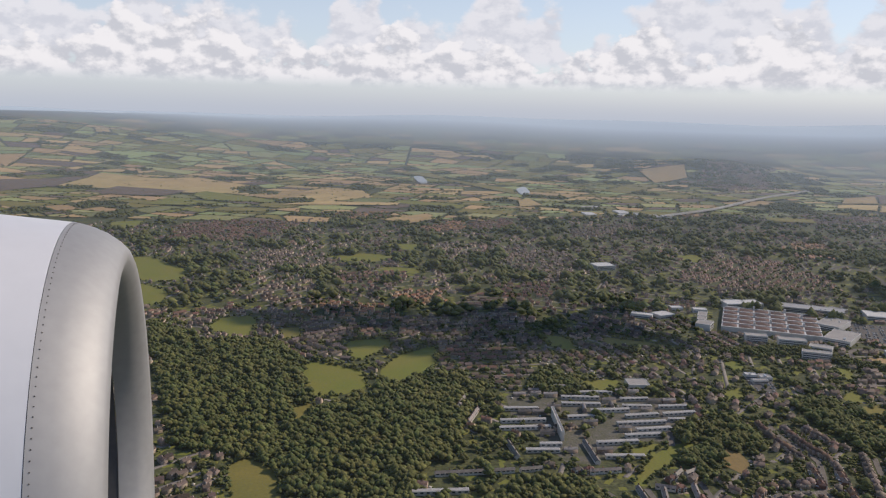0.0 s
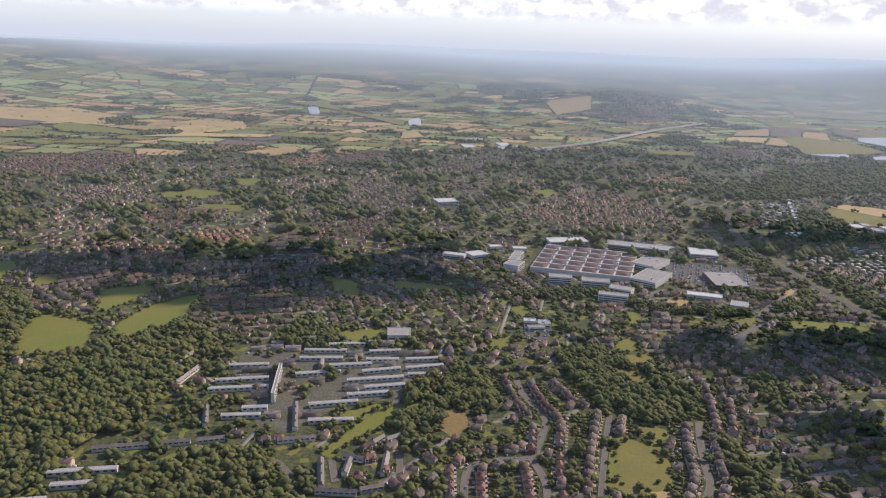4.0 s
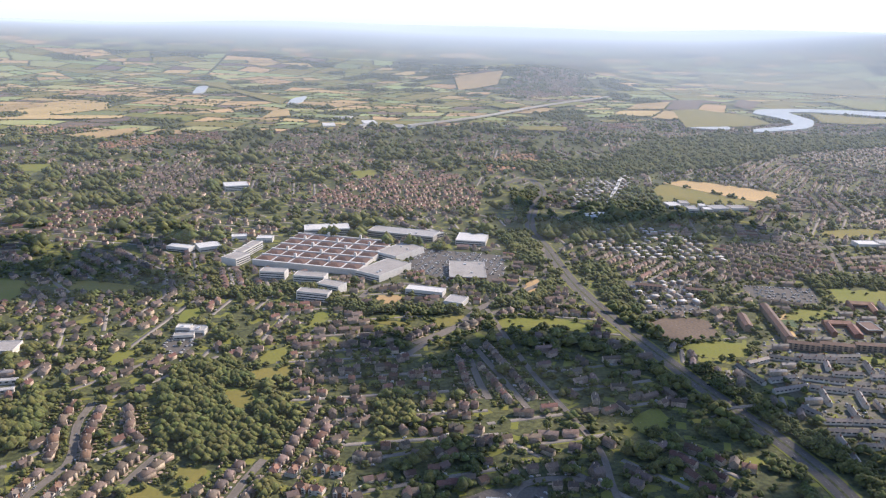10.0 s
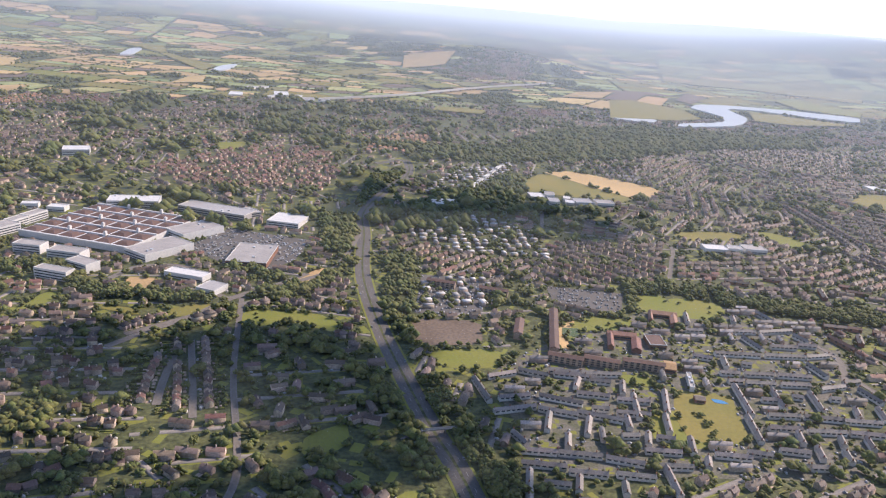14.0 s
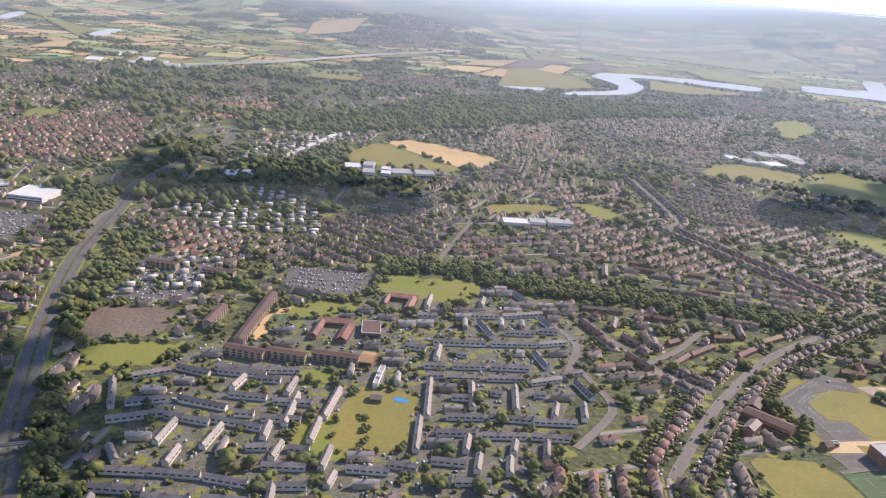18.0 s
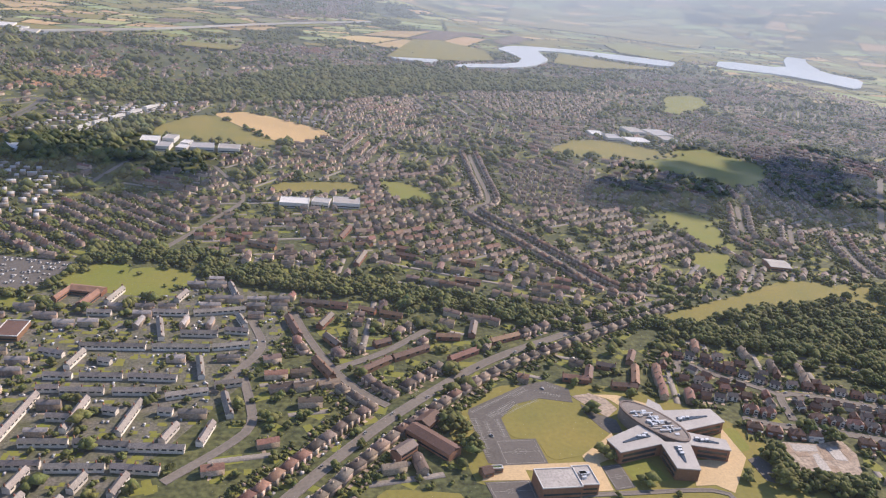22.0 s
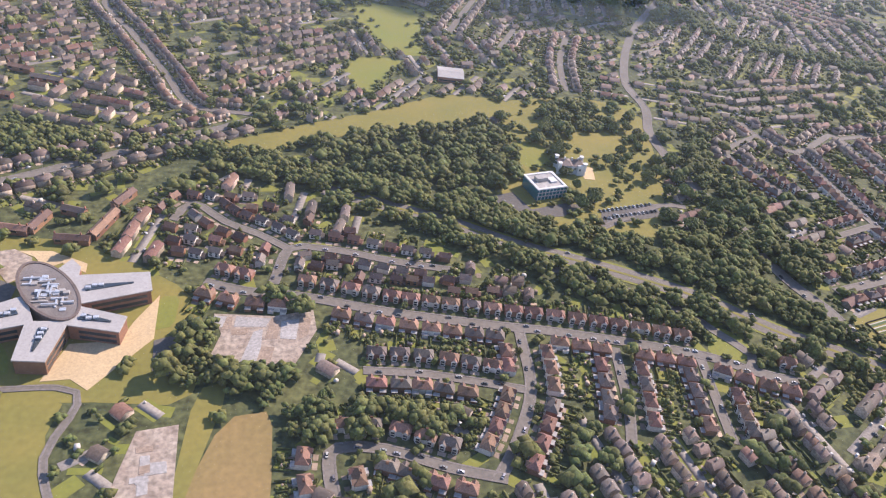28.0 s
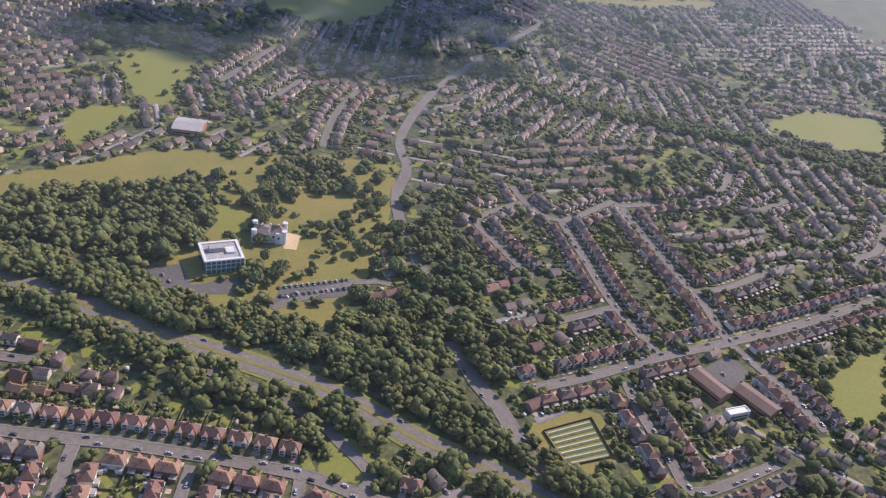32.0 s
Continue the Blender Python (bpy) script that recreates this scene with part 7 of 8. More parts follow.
estate_homes("brown", 35, (1061, 1319), (1176, 1378), (1281, 1268), (1177, 1114), (1078, 1137), (1036, 1228))
estate_homes("grey", -10, (790, 1055), (850, 1049), (841, 1001), (805, 1028))
estate_homes("brown", 15, (974, 2913), (1213, 3175), (1148, 2693), (1004, 2486), (864, 2514))
estate_homes("red", 20, (769, 2375), (960, 2854), (1071, 2596), (981, 2262), (805, 2195))
for kind, label in (("red", "estate of small houses with red tiled roofs"), ("tan", "newer estate of houses with orange tiled roofs"),
                    ("brown", "older estate of houses with brown roofs"), ("grey", "hillside estate of houses with grey roofs")):
    tagged(joined("estate_houses", ESTATE_CHUNKS[kind], ["roof_far" if kind == "brown" else "roof_" + kind, "wall_far"]), label, "houses", kind="stuff")
hx, hy, hd, hk, LANES = [], [], [], [], []
spin = np.random.default_rng(5)
for cx in np.arange(-900, 1800, 110):
    for cy in np.arange(330, 2100, 110):
        ang = spin.choice([8, 24, 52, 75, 98, 130, 160]) + spin.uniform(-6, 6)
        style = spin.choice([0, 0, 1, 1, 2, 3])
        dens = spin.uniform(0.55, 1.0) * (1.0 if cy < 700 or cx > 700 and cy < 1150 else 0.75 if cx > 650 and cy < 1600 else 0.5 if cy < 1250 else 0.34 if cy < 1550 else 0.15)
        u, v = np.meshgrid(np.arange(-80, 80, (7.2, 5.6, 10.2, 6.8)[style]), np.array([24 * k + e for k in range(-4, 5) for e in (-5.6, 5.6)]))
        turn = np.where((v.ravel() % 24) > 12, math.pi, 0.0)
        u, v = u.ravel() + spin.uniform(-0.6, 0.6, u.size), v.ravel() + spin.uniform(-0.5, 0.5, u.size)
        c, s = math.cos(radians(ang)), math.sin(radians(ang))
        x, y = cx + 55 + u * c - v * s, cy + 55 + u * s + v * c
        ok = (x >= cx) & (x < cx + 110) & (y >= cy) & (y < cy + 110) & (spin.uniform(0, 1, x.size) < dens)
        hx.append(x[ok]), hy.append(y[ok]), hd.append(radians(ang) + turn[ok]), hk.append(np.full(ok.sum(), style))
        if cy < 1300:
            u, v = np.meshgrid(np.arange(-80, 80, 4.0), np.arange(-96, 97, 24.0))
            u, v = u.ravel(), v.ravel()
            x, y = cx + 55 + u * c - v * s, cy + 55 + u * s + v * c
            ok = (x >= cx) & (x < cx + 110) & (y >= cy) & (y < cy + 110)
            LANES.append(np.c_[x[ok], y[ok], np.full(ok.sum(), radians(ang))])
hx, hy, hd, hk = map(np.concatenate, (hx, hy, hd, hk))
loose = (hx < 545) & (hy < 640)
hx, hy = hx + np.where(loose, spin.uniform(-2.6, 2.6, len(hx)), 0), hy + np.where(loose, spin.uniform(-2.6, 2.6, len(hx)), 0)
hd = hd + np.where(loose, spin.uniform(-0.35, 0.35, len(hx)), 0)
free = np.ones(len(hx), bool)
for dx, dy in ((0, 0), (3, 0), (-3, 0), (0, 2.6), (0, -2.6)):
    free &= ~taken(occupied | woodland, hx + dx, hy + dy)
free &= (hy < 1500 + 0.25 * hx) | ((hx > 500) & (hy < 1900) & (np.sin(hx / 140) * np.sin(hy / 90) > 0.2))
gaps = np.array([noise.noise(Vector((a / 75, b / 75, 8))) for a, b in zip(hx, hy)])
free &= (gaps > np.where(hx > 700, -0.32, np.where(hy > 760, -0.12, -0.28))) | (rng.uniform(0, 1, len(hx)) < 0.12)
free &= rng.uniform(0, 1, len(hx)) < np.where((hx < 720) & (hy < 620), 0.74, 0.95)
hx, hy, hd, hk = hx[free], hy[free], hd[free], hk[free]
# lanes between the rows, where houses stand along them
lanes = np.concatenate(LANES)
near = np.zeros((NY, NX), bool)
mark(near, hx, hy, 8)
ok = taken(near, lanes[:, 0], lanes[:, 1]) & ~taken(occupied | woodland, lanes[:, 0], lanes[:, 1])
slab = ([(-2.05, -1.5, -0.1), (2.05, -1.5, -0.1), (2.05, 1.5, -0.1), (-2.05, 1.5, -0.1), (-2.05, -1.5, 0.11), (2.05, -1.5, 0.11), (2.05, 1.5, 0.11), (-2.05, 1.5, 0.11)],
        [[4, 5, 6, 7], [0, 1, 5, 4], [2, 3, 7, 6]], [0, 0, 0])
k = lanes[ok]
tagged(joined("estate_lanes", [scatter("l", slab, np.c_[k[:, 0], k[:, 1], rng.uniform(0, 0.01, len(k))], k[:, 2], np.ones(len(k)), "x")], "lane"), "narrow worn tarmac streets between the houses", "streets", kind="stuff")
mark(occupied, k[:, 0], k[:, 1], 1.6)
verge = ([(-2.02, -2.6, 0.06), (2.02, -2.6, 0.06), (2.02, 2.6, 0.06), (-2.02, 2.6, 0.06)], [[0, 1, 2, 3]], [0])
strip_on = np.array([noise.noise(Vector((a / 40, b / 40, 1))) for a, b in k[:, :2]]) > 0.08
kv = k[strip_on]
tagged(joined("street_verges", [scatter("v", verge, np.c_[kv[:, 0], kv[:, 1], rng.uniform(0, 0.01, len(kv))], kv[:, 2], np.ones(len(kv)), "x")], "grass"), "mown grass verges along the estate streets", "grass", kind="stuff")
estate, west_estate = [e for k, e in FIELDS if k == "estate"]
for edge, skew in ((estate, -3.4), (west_estate, 4.0)):
    ax, ay = np.array(edge).T
    ea, eb = np.meshgrid(np.arange(ax.min(), ax.max(), 10.6), np.arange(ay.min(), ay.max(), 8.6))
    ea, eb = ea.ravel() + rng.uniform(-1, 1, ea.size), eb.ravel() + rng.uniform(-0.5, 0.5, ea.size)
    turned = np.sin(ea / 23.0) * np.sin(eb / 17.0) > 0.45
    ok = inside(edge, ea, eb) & (rng.uniform(0, 1, ea.size) < 0.5)
    for dx, dy in ((0, 0), (3.5, 0), (-3.5, 0), (0, 2.4), (0, -2.4)):
        ok &= ~taken(occupied, ea + dx, eb + dy)
    FURTHER += [(a, b, radians(82.0 + skew if t else skew), 5) for a, b, t in zip(ea[ok], eb[ok], turned[ok])]
extra = np.array(FURTHER)
hx, hy, hd, hk = (np.concatenate([a, extra[:, i]]) for i, a in enumerate((hx, hy, hd, hk)))
mark(occupied, hx, hy, 2.4)
chunks, red_chunks = [], []
patch = np.array([noise.noise(Vector((a / 60, b / 60, 3))) for a, b in zip(hx, hy)])
reds = (patch + rng.uniform(-0.25, 0.25, len(hx)) > 0.27) & (hk < 5)
hd = hd + np.where(hk < 5, rng.uniform(-0.14, 0.14, len(hx)), 0) * np.where(hx < 720, 2.2, 1.0)
for k in range(5):
    s = (hk == k) & reds
    n = int(s.sum())
    red_chunks.append(scatter("h", HT[k], np.stack([hx[s], hy[s], np.zeros(n)], -1), hd[s], np.stack([rng.uniform(0.75, 1.1, n), rng.uniform(0.9, 1.1, n), rng.uniform(0.9, 1.15, n)], -1), "x"))
tagged(joined("brick_houses", red_chunks, ["roof_red", "wall_far"]), "streets of small brick houses with red tiled roofs", "houses", kind="stuff")
for k in range(6):
    s = (hk == k) & ~reds
    n = int(s.sum())
    jig = np.stack([rng.uniform(0.75, 1.1, n), rng.uniform(0.9, 1.1, n) * (0.7 if k == 5 else 1), rng.uniform(0.9, 1.15, n)], -1)
    chunks.append(scatter("h", HT[2 if k == 5 else k], np.stack([hx[s], hy[s], np.zeros(n)], -1), hd[s] + (rng.choice([0, 0, 0, 0, 0, 1.57], n) if k < 4 else 0), jig, "roof_far"))
rows_chunk = chunks.pop()
tagged(joined("terrace_houses", [rows_chunk], ["roof_grey", "wall_far"]), "rows of small terraced houses with grey roofs", "houses", kind="stuff")
for poly in ([(557, 816), (624, 839), (668, 789), (663, 716), (593, 726), (550, 766)], [(597, 970), (637, 1047), (731, 1110), (671, 1006), (623, 900), (580, 919)], [(551, 665), (607, 667), (608, 617), (554, 612)]):
    xs, ys = [p[0] for p in poly], [p[1] for p in poly]
    a, b = np.meshgrid(np.arange(min(xs), max(xs), 8.5), np.arange(min(ys), max(ys), 10.5))
    a, b = a.ravel() + rng.uniform(-1.5, 1.5, a.size), b.ravel() + rng.uniform(-2, 2, a.size)
    ok = inside(poly, a, b) & (rng.uniform(0, 1, a.size) < 0.8)
    chunks.append(scatter("b", FLAT, np.c_[a[ok], b[ok], 0 * a[ok]], 0.2 + rng.choice([0, 1.57], ok.sum()), np.c_[rng.uniform(0.5, 1.05, ok.sum()), rng.uniform(0.6, 1.0, ok.sum()), np.ones(ok.sum())], "x"))
    tx, ty = rng.uniform(min(xs), max(xs), a.size), rng.uniform(min(ys), max(ys), a.size)
    ok = inside(poly, tx, ty)
    plant(tx[ok], ty[ok], rng.uniform(1.2, 2.4, ok.sum()), FAR_TREES)
town = joined("town_houses", chunks, ["roof_far", "wall_far", "flat_far"])
tagged(town, "streets of small brick houses with brown and grey roofs", "houses", kind="stuff")

# gardens of the nearer streets: hedges, patios, bushes
gn = np.flatnonzero(hy < 760)
gc, gs = np.cos(hd[gn]), np.sin(hd[gn])


def beside(u, v):
    """Points at u along and v behind each of the nearer houses."""
    return hx[gn] + u * gc - v * gs, hy[gn] + u * gs + v * gc


strips, slabs = [], []
for u, v, turn, ln in ((-3.2, 3.2, 0.0, 3.4), (3.2, -3.0, 0.0, 2.8), (0.0, 4.8, 1.5708, 5.5)):
    x, y = beside(u, v)
    ok = ~taken(occupied, x, y) & (rng.uniform(0, 1, len(x)) < 0.7)
    strips.append(scatter("h", strip, np.c_[x[ok], y[ok], 0 * x[ok]], hd[gn][ok] + turn, np.c_[rng.uniform(0.8, 2.4, ok.sum()), np.full(ok.sum(), ln), rng.uniform(0.5, 1.6, ok.sum())], "leaf"))
x, y = beside(rng.uniform(-1, 1, len(gn)), 5.0 + rng.uniform(-0.6, 0.6, len(gn)))
ok = ~taken(occupied, x, y) & (rng.uniform(0, 1, len(x)) < 0.8)
greens = scatter("g", lawn, np.c_[x[ok], y[ok], rng.uniform(0.04, 0.05, ok.sum())], hd[gn][ok], np.c_[rng.uniform(1.2, 2.8, ok.sum()), rng.uniform(1.2, 2.4, ok.sum()), np.ones(ok.sum())], "x")
tagged(joined("garden_lawns", [greens], "grass"), "bright green lawns behind the houses", "lawns", kind="stuff")
for u, v in ((1.2, 3.1), (-1.6, -3.2)):
    x, y = beside(u + rng.uniform(-0.5, 0.5, len(gn)), v)
    ok = ~taken(occupied, x, y) & (rng.uniform(0, 1, len(x)) < 0.65)
    slabs.append(scatter("p", lawn, np.c_[x[ok], y[ok], rng.uniform(0.02, 0.03, ok.sum())], hd[gn][ok], np.c_[rng.uniform(0.6, 1.3, ok.sum()), rng.uniform(0.8, 2.4, ok.sum()), np.ones(ok.sum())], "estate"))
tagged(joined("town_hedges", strips, "leaf"), "dark hedges and fences round small gardens", "hedges", kind="stuff")
tagged(joined("garden_patios", slabs, "patio"), "pale paved patios and drives beside the houses", "paving", kind="stuff")
for _ in range(2):
    x, y = beside(rng.uniform(-4, 4, len(gn)), rng.choice([-3.6, 3.6, 4.6], len(gn)) + rng.uniform(-1, 1, len(gn)))
    ok = ~taken(occupied, x, y)
    plant(x[ok], y[ok], rng.uniform(0.5, 1.5, ok.sum()), BUSHES)

# cars standing in the car parks and by the kerbs
auto = template_of(boxes((-1.0, -0.42, 0.05, 1.0, 0.42, 0.42), (-0.6, -0.36, 0.42, 0.45, 0.36, 0.7)))
px, py, pd = [], [], []
for kind, edge in FIELDS:
    if kind == "asphalt":
        e = np.array(edge)
        d = e[1] - e[0]
        ang = math.atan2(d[1], d[0])
        u, v = np.meshgrid(np.arange(-90, 90, 1.25), np.concatenate([[k * 7.0, k * 7.0 + 2.3] for k in range(-14, 14)]))
        u, v = u.ravel(), v.ravel()
        x, y = e[:, 0].mean() + u * math.cos(ang) - v * math.sin(ang), e[:, 1].mean() + u * math.sin(ang) + v * math.cos(ang)
        ok = inside(edge, x, y) & (rng.uniform(0, 1, len(x)) < (0.28 if e[:, 1].mean() > 560 else 0.03))
        px.append(x[ok]), py.append(y[ok]), pd.append(np.full(ok.sum(), ang + 1.5708))
x, y = beside(rng.uniform(-2, 2, len(gn)), np.full(len(gn), -4.2))
ok = ~taken(occupied, x, y) & (rng.uniform(0, 1, len(x)) < 0.5)
px.append(x[ok]), py.append(y[ok]), pd.append(hd[gn][ok] + rng.choice([0, 1.57], ok.sum()))
px, py, pd = map(np.concatenate, (px, py, pd))
tagged(joined("standing_cars", [scatter("c", auto, np.c_[px, py, np.full(len(px), 0.1)], pd, np.full(len(px), 1.0), "auto")], "auto"), "rows of small parked cars in car parks and drives", "cars", kind="stuff")

# garden sheds, conservatories and other small pale roofs
gx2, gy2 = hx[hy < 900], hy[hy < 900]
k = rng.choice(len(gx2), min(len(gx2), 4500), replace=False)
ox, oy = gx2[k] + rng.uniform(-6, 6, len(k)), gy2[k] + rng.uniform(-6, 6, len(k))
ok = ~taken(occupied, ox, oy)
shed = template_of(boxes((-0.6, -0.5, -0.1, 0.6, 0.5, 0.9)))
sheds = joined("garden_sheds", [scatter("s", shed, np.stack([ox[ok], oy[ok], 0 * ox[ok]], -1), rng.uniform(0, 3, ok.sum()), rng.uniform(0.5, 1.5, ok.sum()), "white")], "render")
tagged(sheds, "small pale garden sheds and conservatories behind the houses", "sheds", kind="stuff")

# gardens: lawns between the houses
lx, ly = rng.uniform(-500, 1650, 16000), rng.uniform(340, 1300, 16000)
ok = ~taken(occupied | woodland, lx, ly)
lawn = ([(-1, -1, 0.03), (1, -1, 0.03), (1, 1, 0.03), (-1, 1, 0.03)], [[0, 1, 2, 3]], [0])
lp = np.stack([lx[ok], ly[ok], rng.uniform(0, 0.012, ok.sum())], -1)
lawns = joined("town_lawns", [scatter("l", lawn, lp, rng.uniform(0, 3, ok.sum()), np.stack([rng.uniform(1, 2.6, ok.sum()), rng.uniform(1.5, 5, ok.sum()), np.ones(ok.sum())], -1), "grass")], "grass")
tagged(lawns, "small green back-garden lawns", "lawns", kind="stuff")

# ---- garden and street trees, woods, hedgerows ----
tx, ty = rng.uniform(-900, 1750, 21000), 335 + 1500 * rng.uniform(0, 1, 21000) ** 1.6
near_house = taken(occupied, tx, ty)
thick = np.array([noise.noise(Vector((a / 75, b / 75, 8))) for a, b in zip(tx, ty)])
ok = ~near_house & ((thick < 0.08) | (rng.uniform(0, 1, len(tx)) < 0.5)) & (ty < 1480 + 0.25 * tx)
tr = rng.uniform(0.9, 2.6, len(tx)) * np.where(thick < -0.05, 1.5, 0.9) * np.where(ty > 760, np.where(tx < 650, 2.0, 1.5), 1.0)
for sel in (ok & (ty <= 820), ok & (ty > 820)):
    plant(tx[sel], ty[sel], tr[sel], HEDGE_TREES)
for kind, edge in FIELDS:
    if kind in ("grass", "meadow", "straw") and not (820 < edge[0][0] < 1030 and edge[0][1] < 520):
        for a, b in zip(edge, edge[1:] + edge[:1]):
            n = int((Vector(b) - Vector(a)).length / (3.0 if a[1] < 900 else 7.0) * 0.8)
            if n:
                t = rng.uniform(0, 1, n)
                q = np.array(a)[None] * (1 - t[:, None]) + np.array(b)[None] * t[:, None] + rng.uniform(-1, 1, (n, 2))
                keep = ~taken(occupied, q[:, 0], q[:, 1]) | (rng.uniform(0, 1, n) < 0.35)
                plant(q[keep, 0], q[keep, 1], rng.uniform(0.8, 2.0, keep.sum()) * (1 if a[1] < 900 else 1.7), HEDGE_TREES)

# ---- far farmland: fields on the valley floor and the slopes ----
cells, hedges = [], []
far = np.random.default_rng(11)


def cut(poly, p, n):
    """The two sides of an outline cut by a line."""
    out = ([], [])
    for a, b in zip(poly, poly[1:] + poly[:1]):
        da, db = (a - p).dot(n), (b - p).dot(n)
        out[da < 0].append(a)
        if (da < 0) != (db < 0):
            q = a + (b - a) * (da / (da - db))
            out[0].append(q), out[1].append(q)
    return [o for o in out if len(o) > 2]


WET = [(min(q[0] for q in e), max(q[0] for q in e), min(q[1] for q in e), max(q[1] for q in e), e) for e in WATERS + [e for k, e in FIELDS]]


def parcel(poly):
    """Splits the land into uneven fields."""
    c = sum(poly, Vector((0, 0))) / len(poly)
    area = abs(sum(a.x * b.y - b.x * a.y for a, b in zip(poly, poly[1:] + poly[:1]))) / 2
    goal = (5200 + 3.6 * max(0, c.y - 1400)) * far.choice([0.4, 0.7, 1.0, 2.0])
    if area > goal:
        a, b = max(((a, b) for a, b in zip(poly, poly[1:] + poly[:1])), key=lambda e: math.hypot((e[1] - e[0]).x, 1.7 * (e[1] - e[0]).y))
        d = (b - a).normalized()
        d = Matrix.Rotation(far.uniform(-0.35, 0.35), 2) @ d
        for o in cut(poly, a.lerp(b, far.uniform(0.36, 0.64)), d):
            parcel(o)
        return
    if c.y < 1470 + 0.22 * c.x and -500 < c.x < 1700:
        return
    if any(e[0] < c.x < e[1] and e[2] < c.y < e[3] and inside(e[4], c.x, c.y) for e in WET):
        return
    marsh = c.x > 1150 and c.y < 3300 and c.x > 0.55 * c.y
    wooded = noise.noise(Vector((c.x / 420, c.y / 330, 5)))
    ridge = math.exp(-((c.x - 930) / 330) ** 2 - ((c.y - 2780) / 420) ** 2)
    if far.uniform() < (0.02 if marsh else 0.12 + max(0, wooded) * 0.4 + 0.75 * ridge):
        n = int(area / 130)
        r = math.sqrt(area) * 0.45
        plant(c.x + far.uniform(-r, r, n), c.y + far.uniform(-r, r, n), far.uniform(3, 5, n), HEDGE_TREES)
        return
    arable = c.x < 150 and 1650 < c.y < 2500
    pale = far.uniform() < (0.6 if arable else 0.16 if marsh else 0.28 - 0.22 * wooded)
    kind = far.choice(["straw", "earth"], p=[0.8, 0.2]) if pale else far.choice(["grass", "meadow", "pasture"], p=[0.1, 0.4, 0.5] if marsh else [0.25, 0.2, 0.55])
    q = [c + (v - c) * (1 - 5.0 / max(12.0, (v - c).length)) for v in poly]
    cells.append((q, kind))
    if not marsh or far.uniform() < 0.35:
        hedges.append(q)


for plot, kind in FAR_PLOTS:
    cells.append(([Vector(p) for p in plot], kind))
parcel([Vector(p) for p in ((-3900, 1400), (5300, 1400), (5300, 4800), (-3900, 4800))])
M["pasture"] = material("pasture", (0.200, 0.235, 0.080), scale=(0.01, 0.2), amount=(0.25, 0.2), tint=(0.255, 0.255, 0.10), random_by="island", spread=0.4, hue=0.03)
for kind, label in (("straw", "pale harvested fields far across the valley"), ("earth", "ploughed brown fields far across the valley"), ("grass", "bright green fields far across the valley"),
                    ("meadow", "dry meadows far across the valley"), ("pasture", "green pastures divided by hedges far across the valley")):
    vs, ls, cs = [], [], []
    for number, (q, k) in enumerate(cells):
        if k == kind:
            ring = [a.lerp(b, t / 3) for a, b in zip(q, q[1:] + q[:1]) for t in range(3)]
            c, m, b = sum(ring, Vector((0, 0))) / len(ring), len(ring), len(vs)
            for p in [c] + [c.lerp(r, 0.5) for r in ring] + ring:
                vs.append((p.x, p.y, float(hills(p.x, p.y)) + (2.6 + 0.06 * number if number < len(FAR_PLOTS) else 1.6)))
            for t in range(m):
                w = (t + 1) % m
                ls += [b, b + 1 + t, b + 1 + w, b + 1 + t, b + 1 + m + t, b + 1 + m + w, b + 1 + w]
                cs += [3, 4]
    tagged(numpy_mesh("far_fields", vs, ls, cs, kind), label, "fields", kind="stuff")
hedge_x, hedge_y = [], []
for q in hedges:
    for a, b in zip(q, q[1:] + q[:1]):
        n = int((b - a).length / 13)
        if n and rng.uniform() < 0.75:
            t = rng.uniform(0, 1, n)
            hedge_x.append(a[0] * (1 - t) + b[0] * t), hedge_y.append(a[1] * (1 - t) + b[1] * t)
hedge_x, hedge_y = np.concatenate(hedge_x), np.concatenate(hedge_y)
n = len(hedge_x)
plant(hedge_x + rng.uniform(-3, 3, n), hedge_y + rng.uniform(-3, 3, n), rng.uniform(1.4, 3.2, n), BUSHES, tall=0.8)

x, y = rng.uniform(-150, 760, 4200), rng.uniform(330, 760, 4200)
ok = ~taken(occupied | woodland, x, y)
plant(x[ok], y[ok], rng.uniform(1.0, 2.7, ok.sum()), FAR_TREES)
ex, ey = np.array(estate).T
x, y = rng.uniform(ex.min(), ex.max(), 5000), rng.uniform(ey.min(), ey.max(), 5000)
ok = inside(estate, x, y) & ~taken(occupied, x, y)
x, y, n = x[ok], y[ok], int(ok.sum())
turn = np.where(rng.uniform(0, 1, n) < 0.7, radians(-3.4), radians(86))
plot = np.arange(n) % 3 == 0
tagged(joined("estate_gardens", [scatter("g", lawn, np.c_[x[plot], y[plot], rng.uniform(0.03, 0.05, plot.sum())], turn[plot], np.c_[rng.uniform(0.8, 2.2, plot.sum()), rng.uniform(0.7, 1.4, plot.sum()), np.ones(plot.sum())], "x")], "grass"), "small green gardens between the terraces", "lawns", kind="stuff")
bank = ~plot & (np.arange(n) % 4 == 1)
tagged(joined("estate_cars", [scatter("c", auto, np.c_[x[bank], y[bank], np.full(bank.sum(), 0.03)], turn[bank] + 1.57, np.full(bank.sum(), 1.0), "x")], "auto"), "parked cars in the yards between the terraces", "cars", kind="stuff")
x, y = rng.uniform(600, 1550, 6500), rng.uniform(400, 1150, 6500)
ok = ~taken(occupied | woodland, x, y)
plant(x[ok], y[ok], rng.uniform(0.8, 1.8, ok.sum()), BUSHES)
x, y = rng.uniform(1130, 1800, 5200), rng.uniform(420, 1250, 5200)
ok = ~taken(occupied, x, y)
plant(x[ok], y[ok], rng.uniform(1.1, 2.7, ok.sum()), FAR_TREES)
